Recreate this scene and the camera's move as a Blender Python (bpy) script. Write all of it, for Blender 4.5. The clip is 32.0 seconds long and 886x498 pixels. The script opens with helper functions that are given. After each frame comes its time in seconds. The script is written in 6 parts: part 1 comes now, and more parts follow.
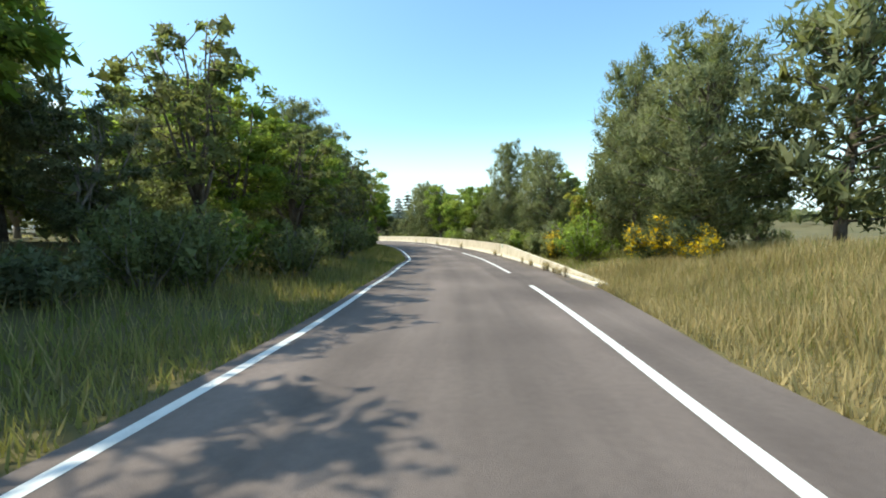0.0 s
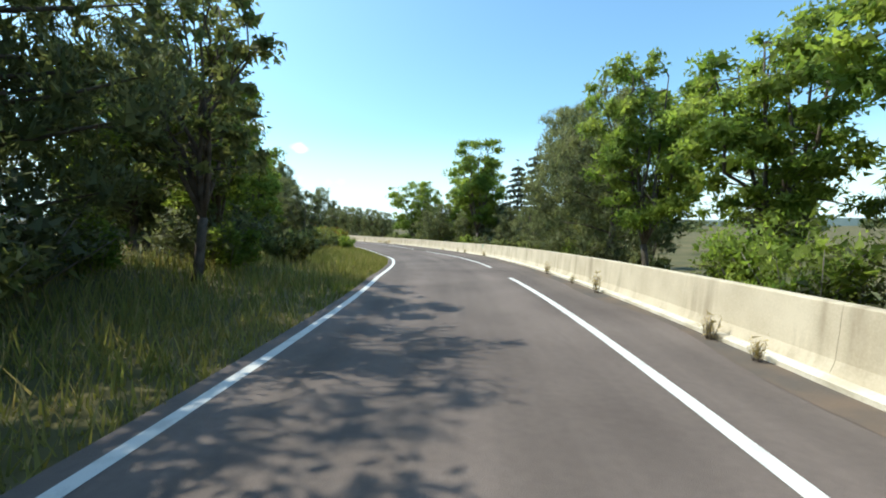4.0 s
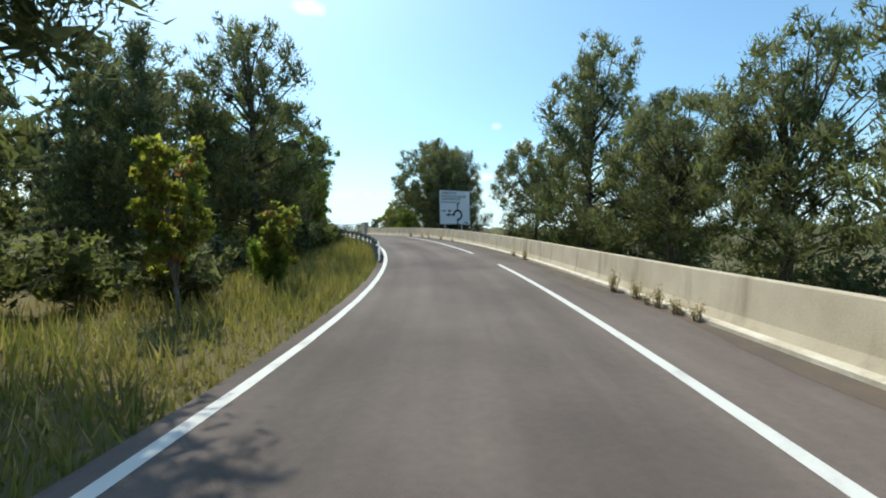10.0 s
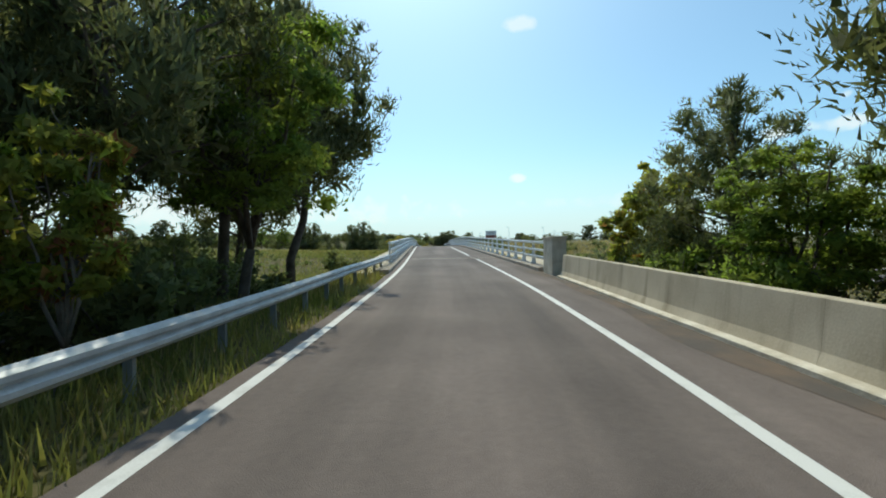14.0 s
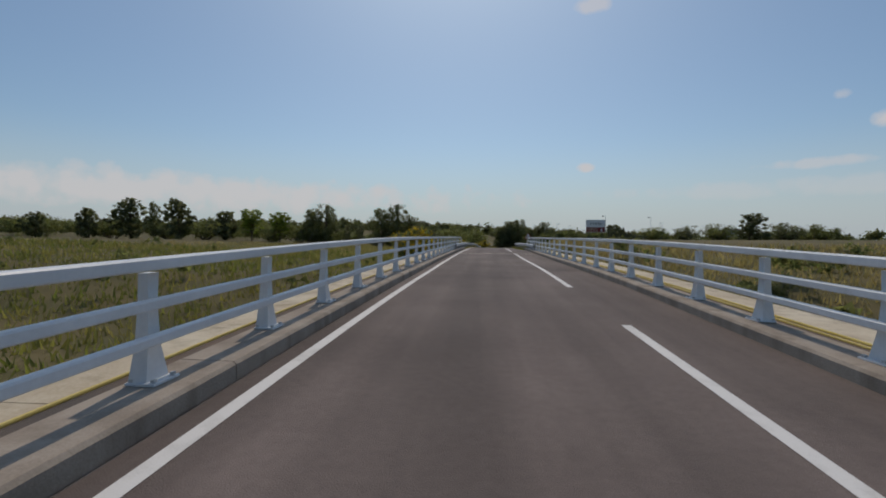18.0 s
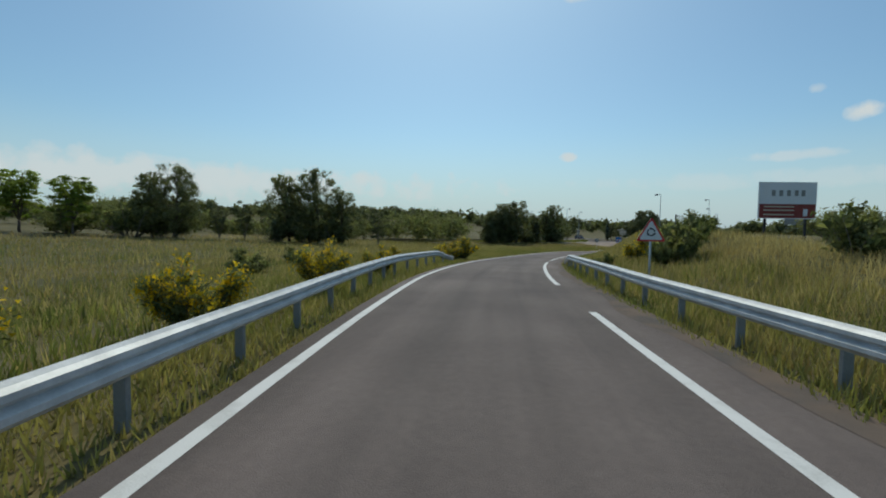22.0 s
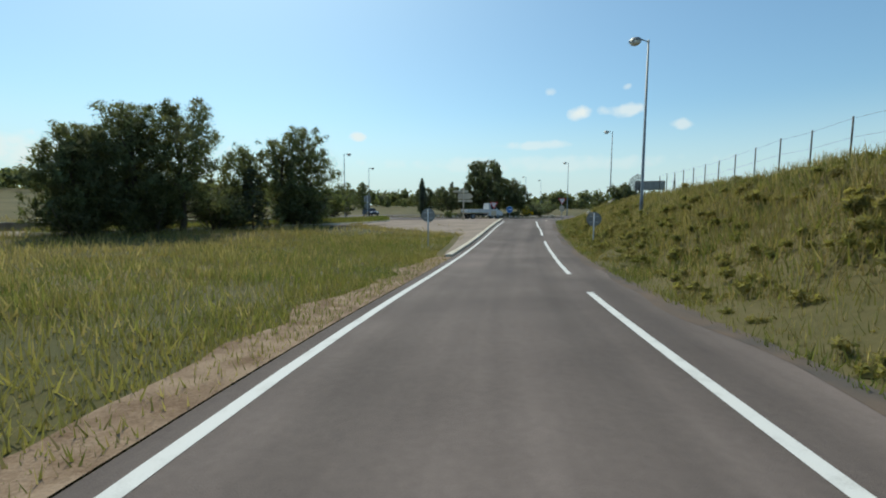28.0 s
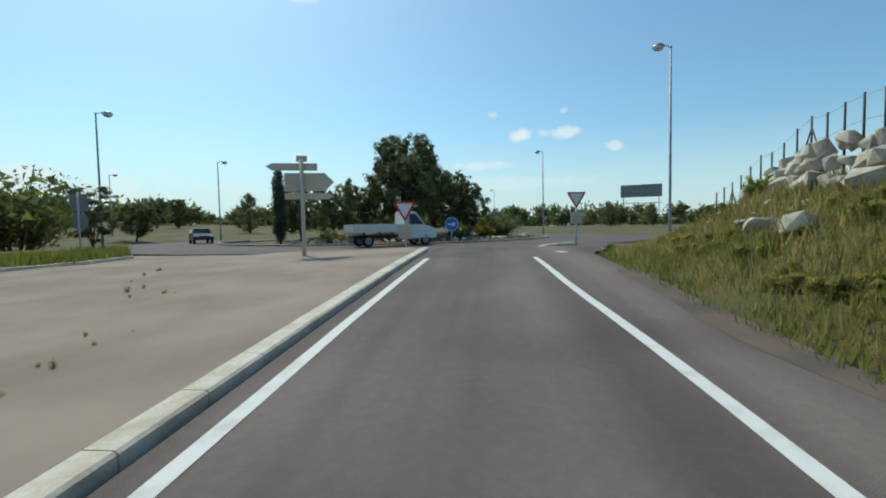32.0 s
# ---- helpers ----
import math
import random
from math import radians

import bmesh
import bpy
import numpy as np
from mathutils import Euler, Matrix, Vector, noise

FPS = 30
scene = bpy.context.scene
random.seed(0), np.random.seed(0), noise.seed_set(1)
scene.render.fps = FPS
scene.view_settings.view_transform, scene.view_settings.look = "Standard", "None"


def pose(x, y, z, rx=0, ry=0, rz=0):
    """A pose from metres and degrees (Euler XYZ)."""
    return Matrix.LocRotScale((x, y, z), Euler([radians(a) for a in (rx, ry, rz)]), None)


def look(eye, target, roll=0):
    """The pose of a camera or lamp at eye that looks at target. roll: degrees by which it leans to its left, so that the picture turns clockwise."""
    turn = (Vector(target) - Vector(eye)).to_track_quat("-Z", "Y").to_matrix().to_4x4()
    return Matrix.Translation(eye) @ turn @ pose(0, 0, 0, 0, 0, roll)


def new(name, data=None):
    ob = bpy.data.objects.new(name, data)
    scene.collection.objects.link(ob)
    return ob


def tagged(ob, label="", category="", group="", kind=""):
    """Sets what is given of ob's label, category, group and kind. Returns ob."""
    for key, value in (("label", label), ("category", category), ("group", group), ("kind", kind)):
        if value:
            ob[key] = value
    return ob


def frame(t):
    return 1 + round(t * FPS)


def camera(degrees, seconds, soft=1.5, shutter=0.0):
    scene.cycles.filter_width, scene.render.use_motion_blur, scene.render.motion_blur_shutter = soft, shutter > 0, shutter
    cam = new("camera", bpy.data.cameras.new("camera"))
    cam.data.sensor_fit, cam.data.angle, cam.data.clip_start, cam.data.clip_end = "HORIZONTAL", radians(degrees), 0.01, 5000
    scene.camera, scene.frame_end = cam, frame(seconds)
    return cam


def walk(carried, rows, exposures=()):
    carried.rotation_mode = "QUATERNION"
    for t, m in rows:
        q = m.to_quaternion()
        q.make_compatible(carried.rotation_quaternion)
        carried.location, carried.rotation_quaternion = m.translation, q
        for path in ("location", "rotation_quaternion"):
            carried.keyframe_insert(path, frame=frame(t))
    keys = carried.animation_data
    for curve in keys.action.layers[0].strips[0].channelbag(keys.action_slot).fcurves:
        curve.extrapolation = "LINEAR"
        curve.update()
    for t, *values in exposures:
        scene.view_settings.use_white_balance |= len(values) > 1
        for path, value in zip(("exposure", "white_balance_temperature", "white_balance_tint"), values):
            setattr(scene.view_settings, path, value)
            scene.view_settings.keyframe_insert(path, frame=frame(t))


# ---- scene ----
cam = camera(90.3, 32.0, soft=1.9)
PATH = [
    (0, (-4.876, 12.220, 2.179), (-2.921, 12.618, 2.049), -1.03),
    (0.5, (2.009, 13.117, 1.894), (3.950, 13.579, 1.760), -0.44),
    (1, (8.581, 14.204, 1.631), (10.506, 14.731, 1.498), 0.03),
    (1.5, (14.857, 15.455, 1.397), (16.764, 16.043, 1.268), 0.40),
    (2, (20.989, 16.891, 1.206), (22.875, 17.546, 1.083), 0.50),
    (2.5, (27.131, 18.576, 1.063), (28.989, 19.306, 0.948), 0.10),
    (3, (33.287, 20.539, 0.952), (35.114, 21.347, 0.840), -0.30),
    (3.5, (39.381, 22.786, 0.852), (41.168, 23.678, 0.744), -0.10),
    (4, (45.373, 25.329, 0.755), (47.114, 26.308, 0.649), 0.00),
    (4.5, (51.272, 28.181, 0.651), (52.963, 29.244, 0.546), 0.20),
    (5, (57.097, 31.363, 0.531), (58.732, 32.510, 0.426), 0.40),
    (5.5, (62.853, 34.903, 0.399), (64.426, 36.134, 0.294), 0.71),
    (6, (68.499, 38.818, 0.243), (69.999, 40.137, 0.144), 1.19),
    (6.5, (73.982, 43.110, 0.110), (75.402, 44.514, 0.006), 0.51),
    (7, (79.247, 47.750, 0.030), (80.583, 49.236, -0.060), -0.30),
    (7.5, (84.199, 52.675, -0.069), (85.439, 54.240, -0.184), 0.21),
    (8, (88.734, 57.810, -0.168), (89.869, 59.455, -0.253), 1.01),
    (8.5, (92.828, 63.098, -0.223), (93.859, 64.812, -0.246), 1.04),
    (9, (96.525, 68.515, -0.271), (97.455, 70.284, -0.337), -0.25),
    (9.5, (99.848, 74.038, -0.278), (100.674, 75.858, -0.345), -0.38),
    (10, (102.779, 79.611, -0.250), (103.500, 81.475, -0.299), -0.60),
    (10.5, (105.302, 85.162, -0.154), (105.914, 87.066, -0.175), -0.34),
    (11, (107.414, 90.639, 0.023), (107.913, 92.576, 0.024), -0.16),
    (11.5, (109.114, 96.009, 0.271), (109.488, 97.974, 0.285), 0.11),
    (12, (110.420, 101.275, 0.564), (110.671, 103.259, 0.575), 0.40),
    (12.5, (111.388, 106.537, 0.876), (111.520, 108.532, 0.905), -0.12),
    (13, (112.056, 112.032, 1.188), (112.063, 114.032, 1.221), -0.21),
    (13.5, (112.412, 117.934, 1.473), (112.304, 119.931, 1.494), -0.47),
    (14, (112.473, 124.223, 1.707), (112.276, 126.213, 1.704), -0.83),
    (14.5, (112.237, 130.798, 1.896), (111.947, 132.777, 1.894), -0.29),
    (15, (111.695, 137.578, 2.077), (111.327, 139.544, 2.065), -0.22),
    (15.5, (110.904, 144.500, 2.277), (110.482, 146.455, 2.272), -0.09),
    (16, (109.952, 151.500, 2.501), (109.500, 153.448, 2.502), 0.01),
    (16.5, (108.930, 158.516, 2.741), (108.469, 160.462, 2.736), 0.12),
    (17, (107.903, 165.494, 2.983), (107.443, 167.440, 2.960), 0.25),
    (17.5, (106.878, 172.405, 3.217), (106.411, 174.350, 3.186), 0.36),
    (18, (105.837, 179.263, 3.432), (105.365, 181.206, 3.383), 0.55),
    (18.5, (104.784, 186.100, 3.616), (104.309, 188.042, 3.570), 0.52),
    (19, (103.730, 192.934, 3.747), (103.257, 194.877, 3.691), 0.63),
    (19.5, (102.692, 199.780, 3.817), (102.227, 201.724, 3.756), 0.84),
    (20, (101.683, 206.651, 3.847), (101.228, 208.598, 3.777), 1.26),
    (20.5, (100.726, 213.507, 3.872), (100.288, 215.457, 3.799), 1.05),
    (21, (99.821, 220.230, 3.902), (99.386, 222.180, 3.810), 1.08),
    (21.5, (98.984, 226.729, 3.922), (98.570, 228.684, 3.840), 1.39),
    (22, (98.239, 233.006, 3.909), (97.843, 234.964, 3.807), 1.00),
    (22.5, (97.595, 239.080, 3.859), (97.232, 241.044, 3.752), 0.59),
    (23, (97.105, 244.920, 3.787), (96.796, 246.892, 3.665), 0.32),
    (23.5, (96.815, 250.587, 3.687), (96.580, 252.569, 3.560), -0.46),
    (24, (96.739, 256.349, 3.527), (96.578, 258.338, 3.382), -1.36),
    (24.5, (96.900, 262.450, 3.294), (96.822, 264.442, 3.137), -0.74),
    (25, (97.345, 268.872, 3.027), (97.356, 270.865, 2.863), -0.30),
    (25.5, (98.110, 275.445, 2.782), (98.218, 277.437, 2.643), -0.17),
    (26, (99.200, 282.003, 2.583), (99.405, 283.990, 2.466), -0.09),
    (26.5, (100.576, 288.411, 2.421), (100.869, 290.386, 2.308), -0.03),
    (27, (102.169, 294.544, 2.270), (102.541, 296.505, 2.141), 0.02),
    (27.5, (103.901, 300.297, 2.113), (104.345, 302.241, 1.947), 0.08),
    (28, (105.708, 305.601, 1.943), (106.219, 307.525, 1.758), 0.16),
    (28.5, (107.548, 310.453, 1.769), (108.121, 312.358, 1.565), -0.12),
    (29, (109.388, 314.913, 1.600), (110.009, 316.807, 1.434), -0.54),
    (29.5, (111.200, 319.057, 1.448), (111.853, 320.942, 1.303), -0.75),
    (30, (112.978, 322.978, 1.337), (113.651, 324.856, 1.198), -1.14),
    (30.5, (114.733, 326.741, 1.291), (115.428, 328.613, 1.183), -1.16),
    (31, (116.453, 330.340, 1.311), (117.163, 332.207, 1.203), -1.40),
    (31.5, (118.115, 333.747, 1.385), (118.840, 335.609, 1.304), -1.10),
    (32, (119.714, 336.973, 1.512), (120.447, 338.832, 1.416), -1.08),
]
EXPOSURES = [
    (0, 0.72, 6700, 0),
    (3, 0.58, 6400, 0),
    (8, 0.36, 6300, 0),
    (11, 0.06, 6500, 2),
    (14, -0.25, 6500, -2),
    (17, -0.95, 6500, 2),
    (18, -1.12, 6900, 16),
    (20, -0.95, 6500, 0),
    (23, -0.82, 6450, 3),
    (25, -0.66, 6550, 3),
    (28, -0.42, 6600, 0),
    (32, -0.42, 6400, -2),
]
walk(cam, [(t, look(eye, target, roll)) for t, eye, target, roll in PATH], EXPOSURES)

# ---- world and light ----
SUN_AZ, SUN_EL = 12.0, 54.0          # degrees left of +y, degrees above the horizon
world = bpy.data.worlds.new("sky")
scene.world = world
world.use_nodes = True
wn = world.node_tree.nodes
sky = wn.new("ShaderNodeTexSky")
sky.sky_type, sky.sun_disc = "NISHITA", False
sky.sun_elevation, sky.sun_rotation = radians(SUN_EL), radians(-SUN_AZ)
sky.air_density, sky.dust_density, sky.ozone_density, sky.altitude = 1.0, 1.5, 1.6, 60
tone = wn.new("ShaderNodeMix")
tone.data_type, tone.blend_type = "RGBA", "MULTIPLY"
tone.inputs[0].default_value, tone.inputs[7].default_value = 1.0, (0.78, 0.98, 1.04, 1)
world.node_tree.links.new(sky.outputs[0], tone.inputs[6])
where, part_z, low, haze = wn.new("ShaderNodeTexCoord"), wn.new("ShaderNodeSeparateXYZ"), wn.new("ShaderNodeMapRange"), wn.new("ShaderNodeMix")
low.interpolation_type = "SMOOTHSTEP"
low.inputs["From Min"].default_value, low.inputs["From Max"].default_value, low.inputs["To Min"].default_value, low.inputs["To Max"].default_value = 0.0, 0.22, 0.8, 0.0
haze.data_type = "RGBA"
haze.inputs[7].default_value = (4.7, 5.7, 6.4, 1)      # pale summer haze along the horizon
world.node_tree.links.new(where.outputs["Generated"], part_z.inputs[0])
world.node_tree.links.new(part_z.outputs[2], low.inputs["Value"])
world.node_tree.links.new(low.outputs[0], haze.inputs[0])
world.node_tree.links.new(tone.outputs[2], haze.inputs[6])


def node_math(op, a, b=None, clamp=False):
    m = wn.new("ShaderNodeMath")
    m.operation, m.use_clamp = op, clamp
    for k, v in enumerate((a, b)):
        if v is None:
            continue
        if isinstance(v, (int, float)):
            m.inputs[k].default_value = v
        else:
            world.node_tree.links.new(v, m.inputs[k])
    return m.outputs[0]


def sky_clouds(colour, clouds):
    """Small fair-weather clouds in the sky: (azimuth, elevation, half width, half height in degrees, density)."""
    puff = wn.new("ShaderNodeTexNoise")
    puff.inputs["Scale"].default_value, puff.inputs["Detail"].default_value = 26.0, 6
    world.node_tree.links.new(where.outputs["Generated"], puff.inputs["Vector"])
    rough = node_math("MULTIPLY", node_math("SUBTRACT", puff.outputs[0], 0.5), 3.4)
    total = None
    for az, el, half_w, half_h, dense in clouds:
        a, b = radians(az), radians(el)
        dots = []
        for v in ((math.cos(a), math.sin(a), 0), (-math.sin(a), math.cos(a), 0)):
            d = wn.new("ShaderNodeVectorMath")
            d.operation = "DOT_PRODUCT"
            d.inputs[1].default_value = v
            world.node_tree.links.new(where.outputs["Generated"], d.inputs[0])
            dots.append(d.outputs["Value"])
        u = node_math("DIVIDE", dots[0], radians(half_w))
        w = node_math("DIVIDE", node_math("SUBTRACT", part_z.outputs[2], math.sin(b)), radians(half_h))
        q = node_math("ADD", node_math("ADD", node_math("MULTIPLY", u, u), node_math("MULTIPLY", w, w)), rough)
        m = node_math("MULTIPLY", node_math("SUBTRACT", 1.0, q, True), node_math("GREATER_THAN", dots[1], 0.0))
        m = node_math("MULTIPLY", m, dense)
        total = m if total is None else node_math("MAXIMUM", total, m)
    mix = wn.new("ShaderNodeMix")
    mix.data_type = "RGBA"
    mix.inputs[7].default_value = (6.3, 6.5, 6.7, 1)
    world.node_tree.links.new(total, mix.inputs[0])
    world.node_tree.links.new(colour, mix.inputs[6])
    return mix.outputs[2]


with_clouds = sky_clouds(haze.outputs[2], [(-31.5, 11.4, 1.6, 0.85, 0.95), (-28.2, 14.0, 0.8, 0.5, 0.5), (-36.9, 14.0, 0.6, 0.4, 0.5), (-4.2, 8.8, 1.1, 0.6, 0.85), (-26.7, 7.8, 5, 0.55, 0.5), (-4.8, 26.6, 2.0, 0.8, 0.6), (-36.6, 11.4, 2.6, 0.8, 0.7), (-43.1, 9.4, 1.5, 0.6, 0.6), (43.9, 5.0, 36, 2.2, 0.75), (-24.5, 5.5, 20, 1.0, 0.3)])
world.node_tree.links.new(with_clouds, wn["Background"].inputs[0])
wn["Background"].inputs[1].default_value = 0.18
sun = new("sun", bpy.data.lights.new("sun", "SUN"))
sun.data.energy, sun.data.angle, sun.data.color = 3.7, radians(0.55), (1.0, 0.92, 0.80)
sa, se = radians(SUN_AZ), radians(SUN_EL)
sun.matrix_world = look((0, 0, 80), Vector((0, 0, 80)) - Vector((-math.sin(sa) * math.cos(se), math.cos(sa) * math.cos(se), math.sin(se))))

# ---- materials ----


def material(name, a, b, scale=2.0, rough=0.8, bump=0.2, fine=40.0, metal=0.0, spread=(0.35, 0.65), each=0.0, through_light=0.0, streak=0.0):
    """Two colours mixed by noise at two scales, with fine relief. each: how far pieces differ; through_light: translucency of leaves."""
    m = bpy.data.materials.new(name)
    m.use_nodes = True
    n, l = m.node_tree.nodes, m.node_tree.links
    bs = n["Principled BSDF"]
    co = n.new("ShaderNodeTexCoord")
    big, small = n.new("ShaderNodeTexNoise"), n.new("ShaderNodeTexNoise")
    big.inputs["Scale"].default_value, big.inputs["Detail"].default_value = scale, 5
    small.inputs["Scale"].default_value, small.inputs["Detail"].default_value = fine, 3
    add = n.new("ShaderNodeMath")
    add.operation = "MULTIPLY_ADD"
    add.inputs[1].default_value = 0.35
    ramp = n.new("ShaderNodeValToRGB")
    ramp.color_ramp.elements[0].position, ramp.color_ramp.elements[1].position = spread[0] + 0.17, spread[1] + 0.17
    ramp.color_ramp.elements[0].color, ramp.color_ramp.elements[1].color = (*a, 1), (*b, 1)
    for t in (big, small):
        l.new(co.outputs["Object"], t.inputs["Vector"])
    l.new(small.outputs[0], add.inputs[0])
    l.new(big.outputs[0], add.inputs[2])
    l.new(add.outputs[0], ramp.inputs[0])
    colour = ramp.outputs[0]
    if each:
        geo, hsv, mr = n.new("ShaderNodeNewGeometry"), n.new("ShaderNodeHueSaturation"), n.new("ShaderNodeMapRange")
        mr.inputs["To Min"].default_value, mr.inputs["To Max"].default_value = 1 - each, 1 + each
        l.new(geo.outputs["Random Per Island"], mr.inputs["Value"])
        l.new(mr.outputs[0], hsv.inputs["Value"])
        l.new(colour, hsv.inputs["Color"])
        colour = hsv.outputs[0]
    if streak:
        mp, run, sr, dk = n.new("ShaderNodeMapping"), n.new("ShaderNodeTexNoise"), n.new("ShaderNodeMapRange"), n.new("ShaderNodeMix")
        mp.inputs["Scale"].default_value = (1.0, 1.0, 0.12)
        run.inputs["Scale"].default_value, run.inputs["Detail"].default_value = 2.6, 6
        sr.inputs["From Min"].default_value, sr.inputs["From Max"].default_value = 0.52, 0.72
        sr.inputs["To Max"].default_value = streak
        dk.data_type, dk.blend_type = "RGBA", "MULTIPLY"
        dk.inputs[7].default_value = (0.42, 0.38, 0.33, 1)
        l.new(co.outputs["Object"], mp.inputs["Vector"])
        l.new(mp.outputs[0], run.inputs["Vector"])
        l.new(run.outputs[0], sr.inputs["Value"])
        l.new(sr.outputs[0], dk.inputs[0])
        l.new(colour, dk.inputs[6])
        colour = dk.outputs[2]
    l.new(colour, bs.inputs["Base Color"])
    bs.inputs["Roughness"].default_value, bs.inputs["Metallic"].default_value = rough, metal
    bs.inputs["Specular IOR Level"].default_value = 0.1 if through_light else 0.3
    if bump:
        bp = n.new("ShaderNodeBump")
        bp.inputs["Strength"].default_value, bp.inputs["Distance"].default_value = bump, 0.02
        l.new(small.outputs[0], bp.inputs["Height"])
        l.new(bp.outputs[0], bs.inputs["Normal"])
    if through_light:
        tr, mix = n.new("ShaderNodeBsdfTranslucent"), n.new("ShaderNodeMixShader")
        warm = n.new("ShaderNodeMix")
        warm.data_type, warm.blend_type = "RGBA", "MULTIPLY"
        warm.inputs[0].default_value, warm.inputs[7].default_value = 1.0, (1.5, 1.55, 0.95, 1)
        l.new(colour, warm.inputs[6])
        l.new(warm.outputs[2], tr.inputs["Color"])
        mix.inputs[0].default_value = through_light
        l.new(bs.outputs[0], mix.inputs[1])
        l.new(tr.outputs[0], mix.inputs[2])
        l.new(mix.outputs[0], n["Material Output"].inputs["Surface"])
    return m


def worn_asphalt(name, a, b):
    """Asphalt with long worn streaks along the driving line, patches and coarse grit."""
    m = material(name, a, b, 0.3, 0.85, 0.5, 90, spread=(0.3, 0.7))
    n, l = m.node_tree.nodes, m.node_tree.links
    bs = n["Principled BSDF"]
    colour = bs.inputs["Base Color"].links[0].from_socket
    uv = n.new("ShaderNodeUVMap")
    uv.uv_map = "along"
    for scale, lo, hi, low, high in (((0.9, 0.035, 1), 0.35, 0.65, 0.80, 1.22), ((0.25, 0.11, 1), 0.46, 0.56, 0.93, 1.06), ((9.0, 9.0, 1), 0.3, 0.7, 0.93, 1.07)):
        mp, no, mr, mx = n.new("ShaderNodeMapping"), n.new("ShaderNodeTexNoise"), n.new("ShaderNodeMapRange"), n.new("ShaderNodeMix")
        mp.inputs["Scale"].default_value = scale
        no.inputs["Scale"].default_value, no.inputs["Detail"].default_value = 1.0, 4
        mr.inputs["From Min"].default_value, mr.inputs["From Max"].default_value = lo, hi
        mr.inputs["To Min"].default_value, mr.inputs["To Max"].default_value = low, high
        mx.data_type, mx.blend_type = "RGBA", "MULTIPLY"
        mx.inputs[0].default_value = 1.0
        l.new(uv.outputs[0], mp.inputs["Vector"])
        l.new(mp.outputs[0], no.inputs["Vector"])
        l.new(no.outputs[0], mr.inputs["Value"])
        l.new(mr.outputs[0], mx.inputs[7])
        l.new(colour, mx.inputs[6])
        colour = mx.outputs[2]
    l.new(colour, bs.inputs["Base Color"])
    return m


SLIP_ASPHALT = worn_asphalt("worn_asphalt", (0.106, 0.083, 0.074), (0.168, 0.134, 0.119))
ASPHALT = material("asphalt", (0.092, 0.073, 0.069), (0.146, 0.118, 0.110), 0.3, 0.85, 0.4, 140, spread=(0.3, 0.7))
ASPHALT_PALE = material("pale_asphalt", (0.228, 0.177, 0.140), (0.325, 0.256, 0.205), 0.5, 0.9, 0.3, 120)
DUST = material("dust", (0.16, 0.115, 0.085), (0.10, 0.085, 0.075), 1.2, 0.95, 0.4, 90)
PAINT = material("road_paint", (0.50, 0.49, 0.46), (0.68, 0.67, 0.64), 3.0, 0.7, 0.15, 60, spread=(0.2, 0.5))
# CONCRETE's streaks: stains and, painted in, the tree shadows that cross the wall
CONCRETE = material("concrete", (0.44, 0.37, 0.27), (0.60, 0.52, 0.40), 1.1, 0.9, 0.12, 30, spread=(0.25, 0.7), streak=0.55)
CONCRETE_FOOT = material("concrete_foot", (0.5, 0.44, 0.34), (0.68, 0.62, 0.52), 2.5, 0.9, 0.5, 25)
CONCRETE_GREY = material("grey_concrete", (0.27, 0.225, 0.18), (0.37, 0.32, 0.265), 1.6, 0.9, 0.3, 40, streak=0.5)
CREAM = material("cream_concrete", (0.44, 0.36, 0.25), (0.60, 0.53, 0.40), 0.9, 0.85, 0.25, 25, streak=0.6)
YELLOW_PIPE = material("yellow_pipe", (0.52, 0.40, 0.10), (0.62, 0.5, 0.16), 2.0, 0.6, 0.05, 30)
WHITE_PAINT = material("white_paint", (0.66, 0.68, 0.69), (0.76, 0.78, 0.79), 1.5, 0.4, 0.04, 20)
ZINC = material("galvanised_steel", (0.46, 0.47, 0.47), (0.60, 0.61, 0.61), 3.0, 0.6, 0.08, 40, metal=0.35)
STEEL = material("grey_steel", (0.22, 0.24, 0.25), (0.3, 0.32, 0.33), 2.0, 0.5, 0.05, 30, metal=0.4)
DARK = material("dark_paint", (0.02, 0.022, 0.024), (0.03, 0.032, 0.034), 4.0, 0.5, 0.05, 30)
SIGN_WHITE = material("sign_white", (0.70, 0.71, 0.72), (0.76, 0.77, 0.78), 0.8, 0.5, 0.02, 20)
SIGN_BACK = material("sign_back", (0.24, 0.24, 0.235), (0.31, 0.31, 0.30), 1.5, 0.7, 0.04, 20)
SIGN_CREAM = material("sign_cream", (0.52, 0.46, 0.35), (0.6, 0.54, 0.42), 0.8, 0.6, 0.02, 20)
RED = material("sign_red", (0.5, 0.03, 0.035), (0.58, 0.05, 0.05), 2, 0.45, 0.02, 20)
MAROON = material("maroon", (0.2, 0.035, 0.03), (0.26, 0.05, 0.04), 2, 0.5, 0.02, 20)
BLUE = material("sign_blue", (0.02, 0.16, 0.48), (0.03, 0.2, 0.55), 2, 0.45, 0.02, 20)
GREEN = material("reflector_green", (0.02, 0.42, 0.22), (0.03, 0.52, 0.28), 4, 0.3, 0.02, 20)
INK = material("sign_ink", (0.025, 0.03, 0.04), (0.035, 0.04, 0.05), 2, 0.5, 0.0, 20)
BARK = material("bark", (0.075, 0.058, 0.045), (0.16, 0.13, 0.105), 3.0, 0.95, 0.8, 22)
BARK_PALE = material("pale_bark", (0.16, 0.135, 0.11), (0.26, 0.225, 0.19), 3.0, 0.95, 0.7, 22)
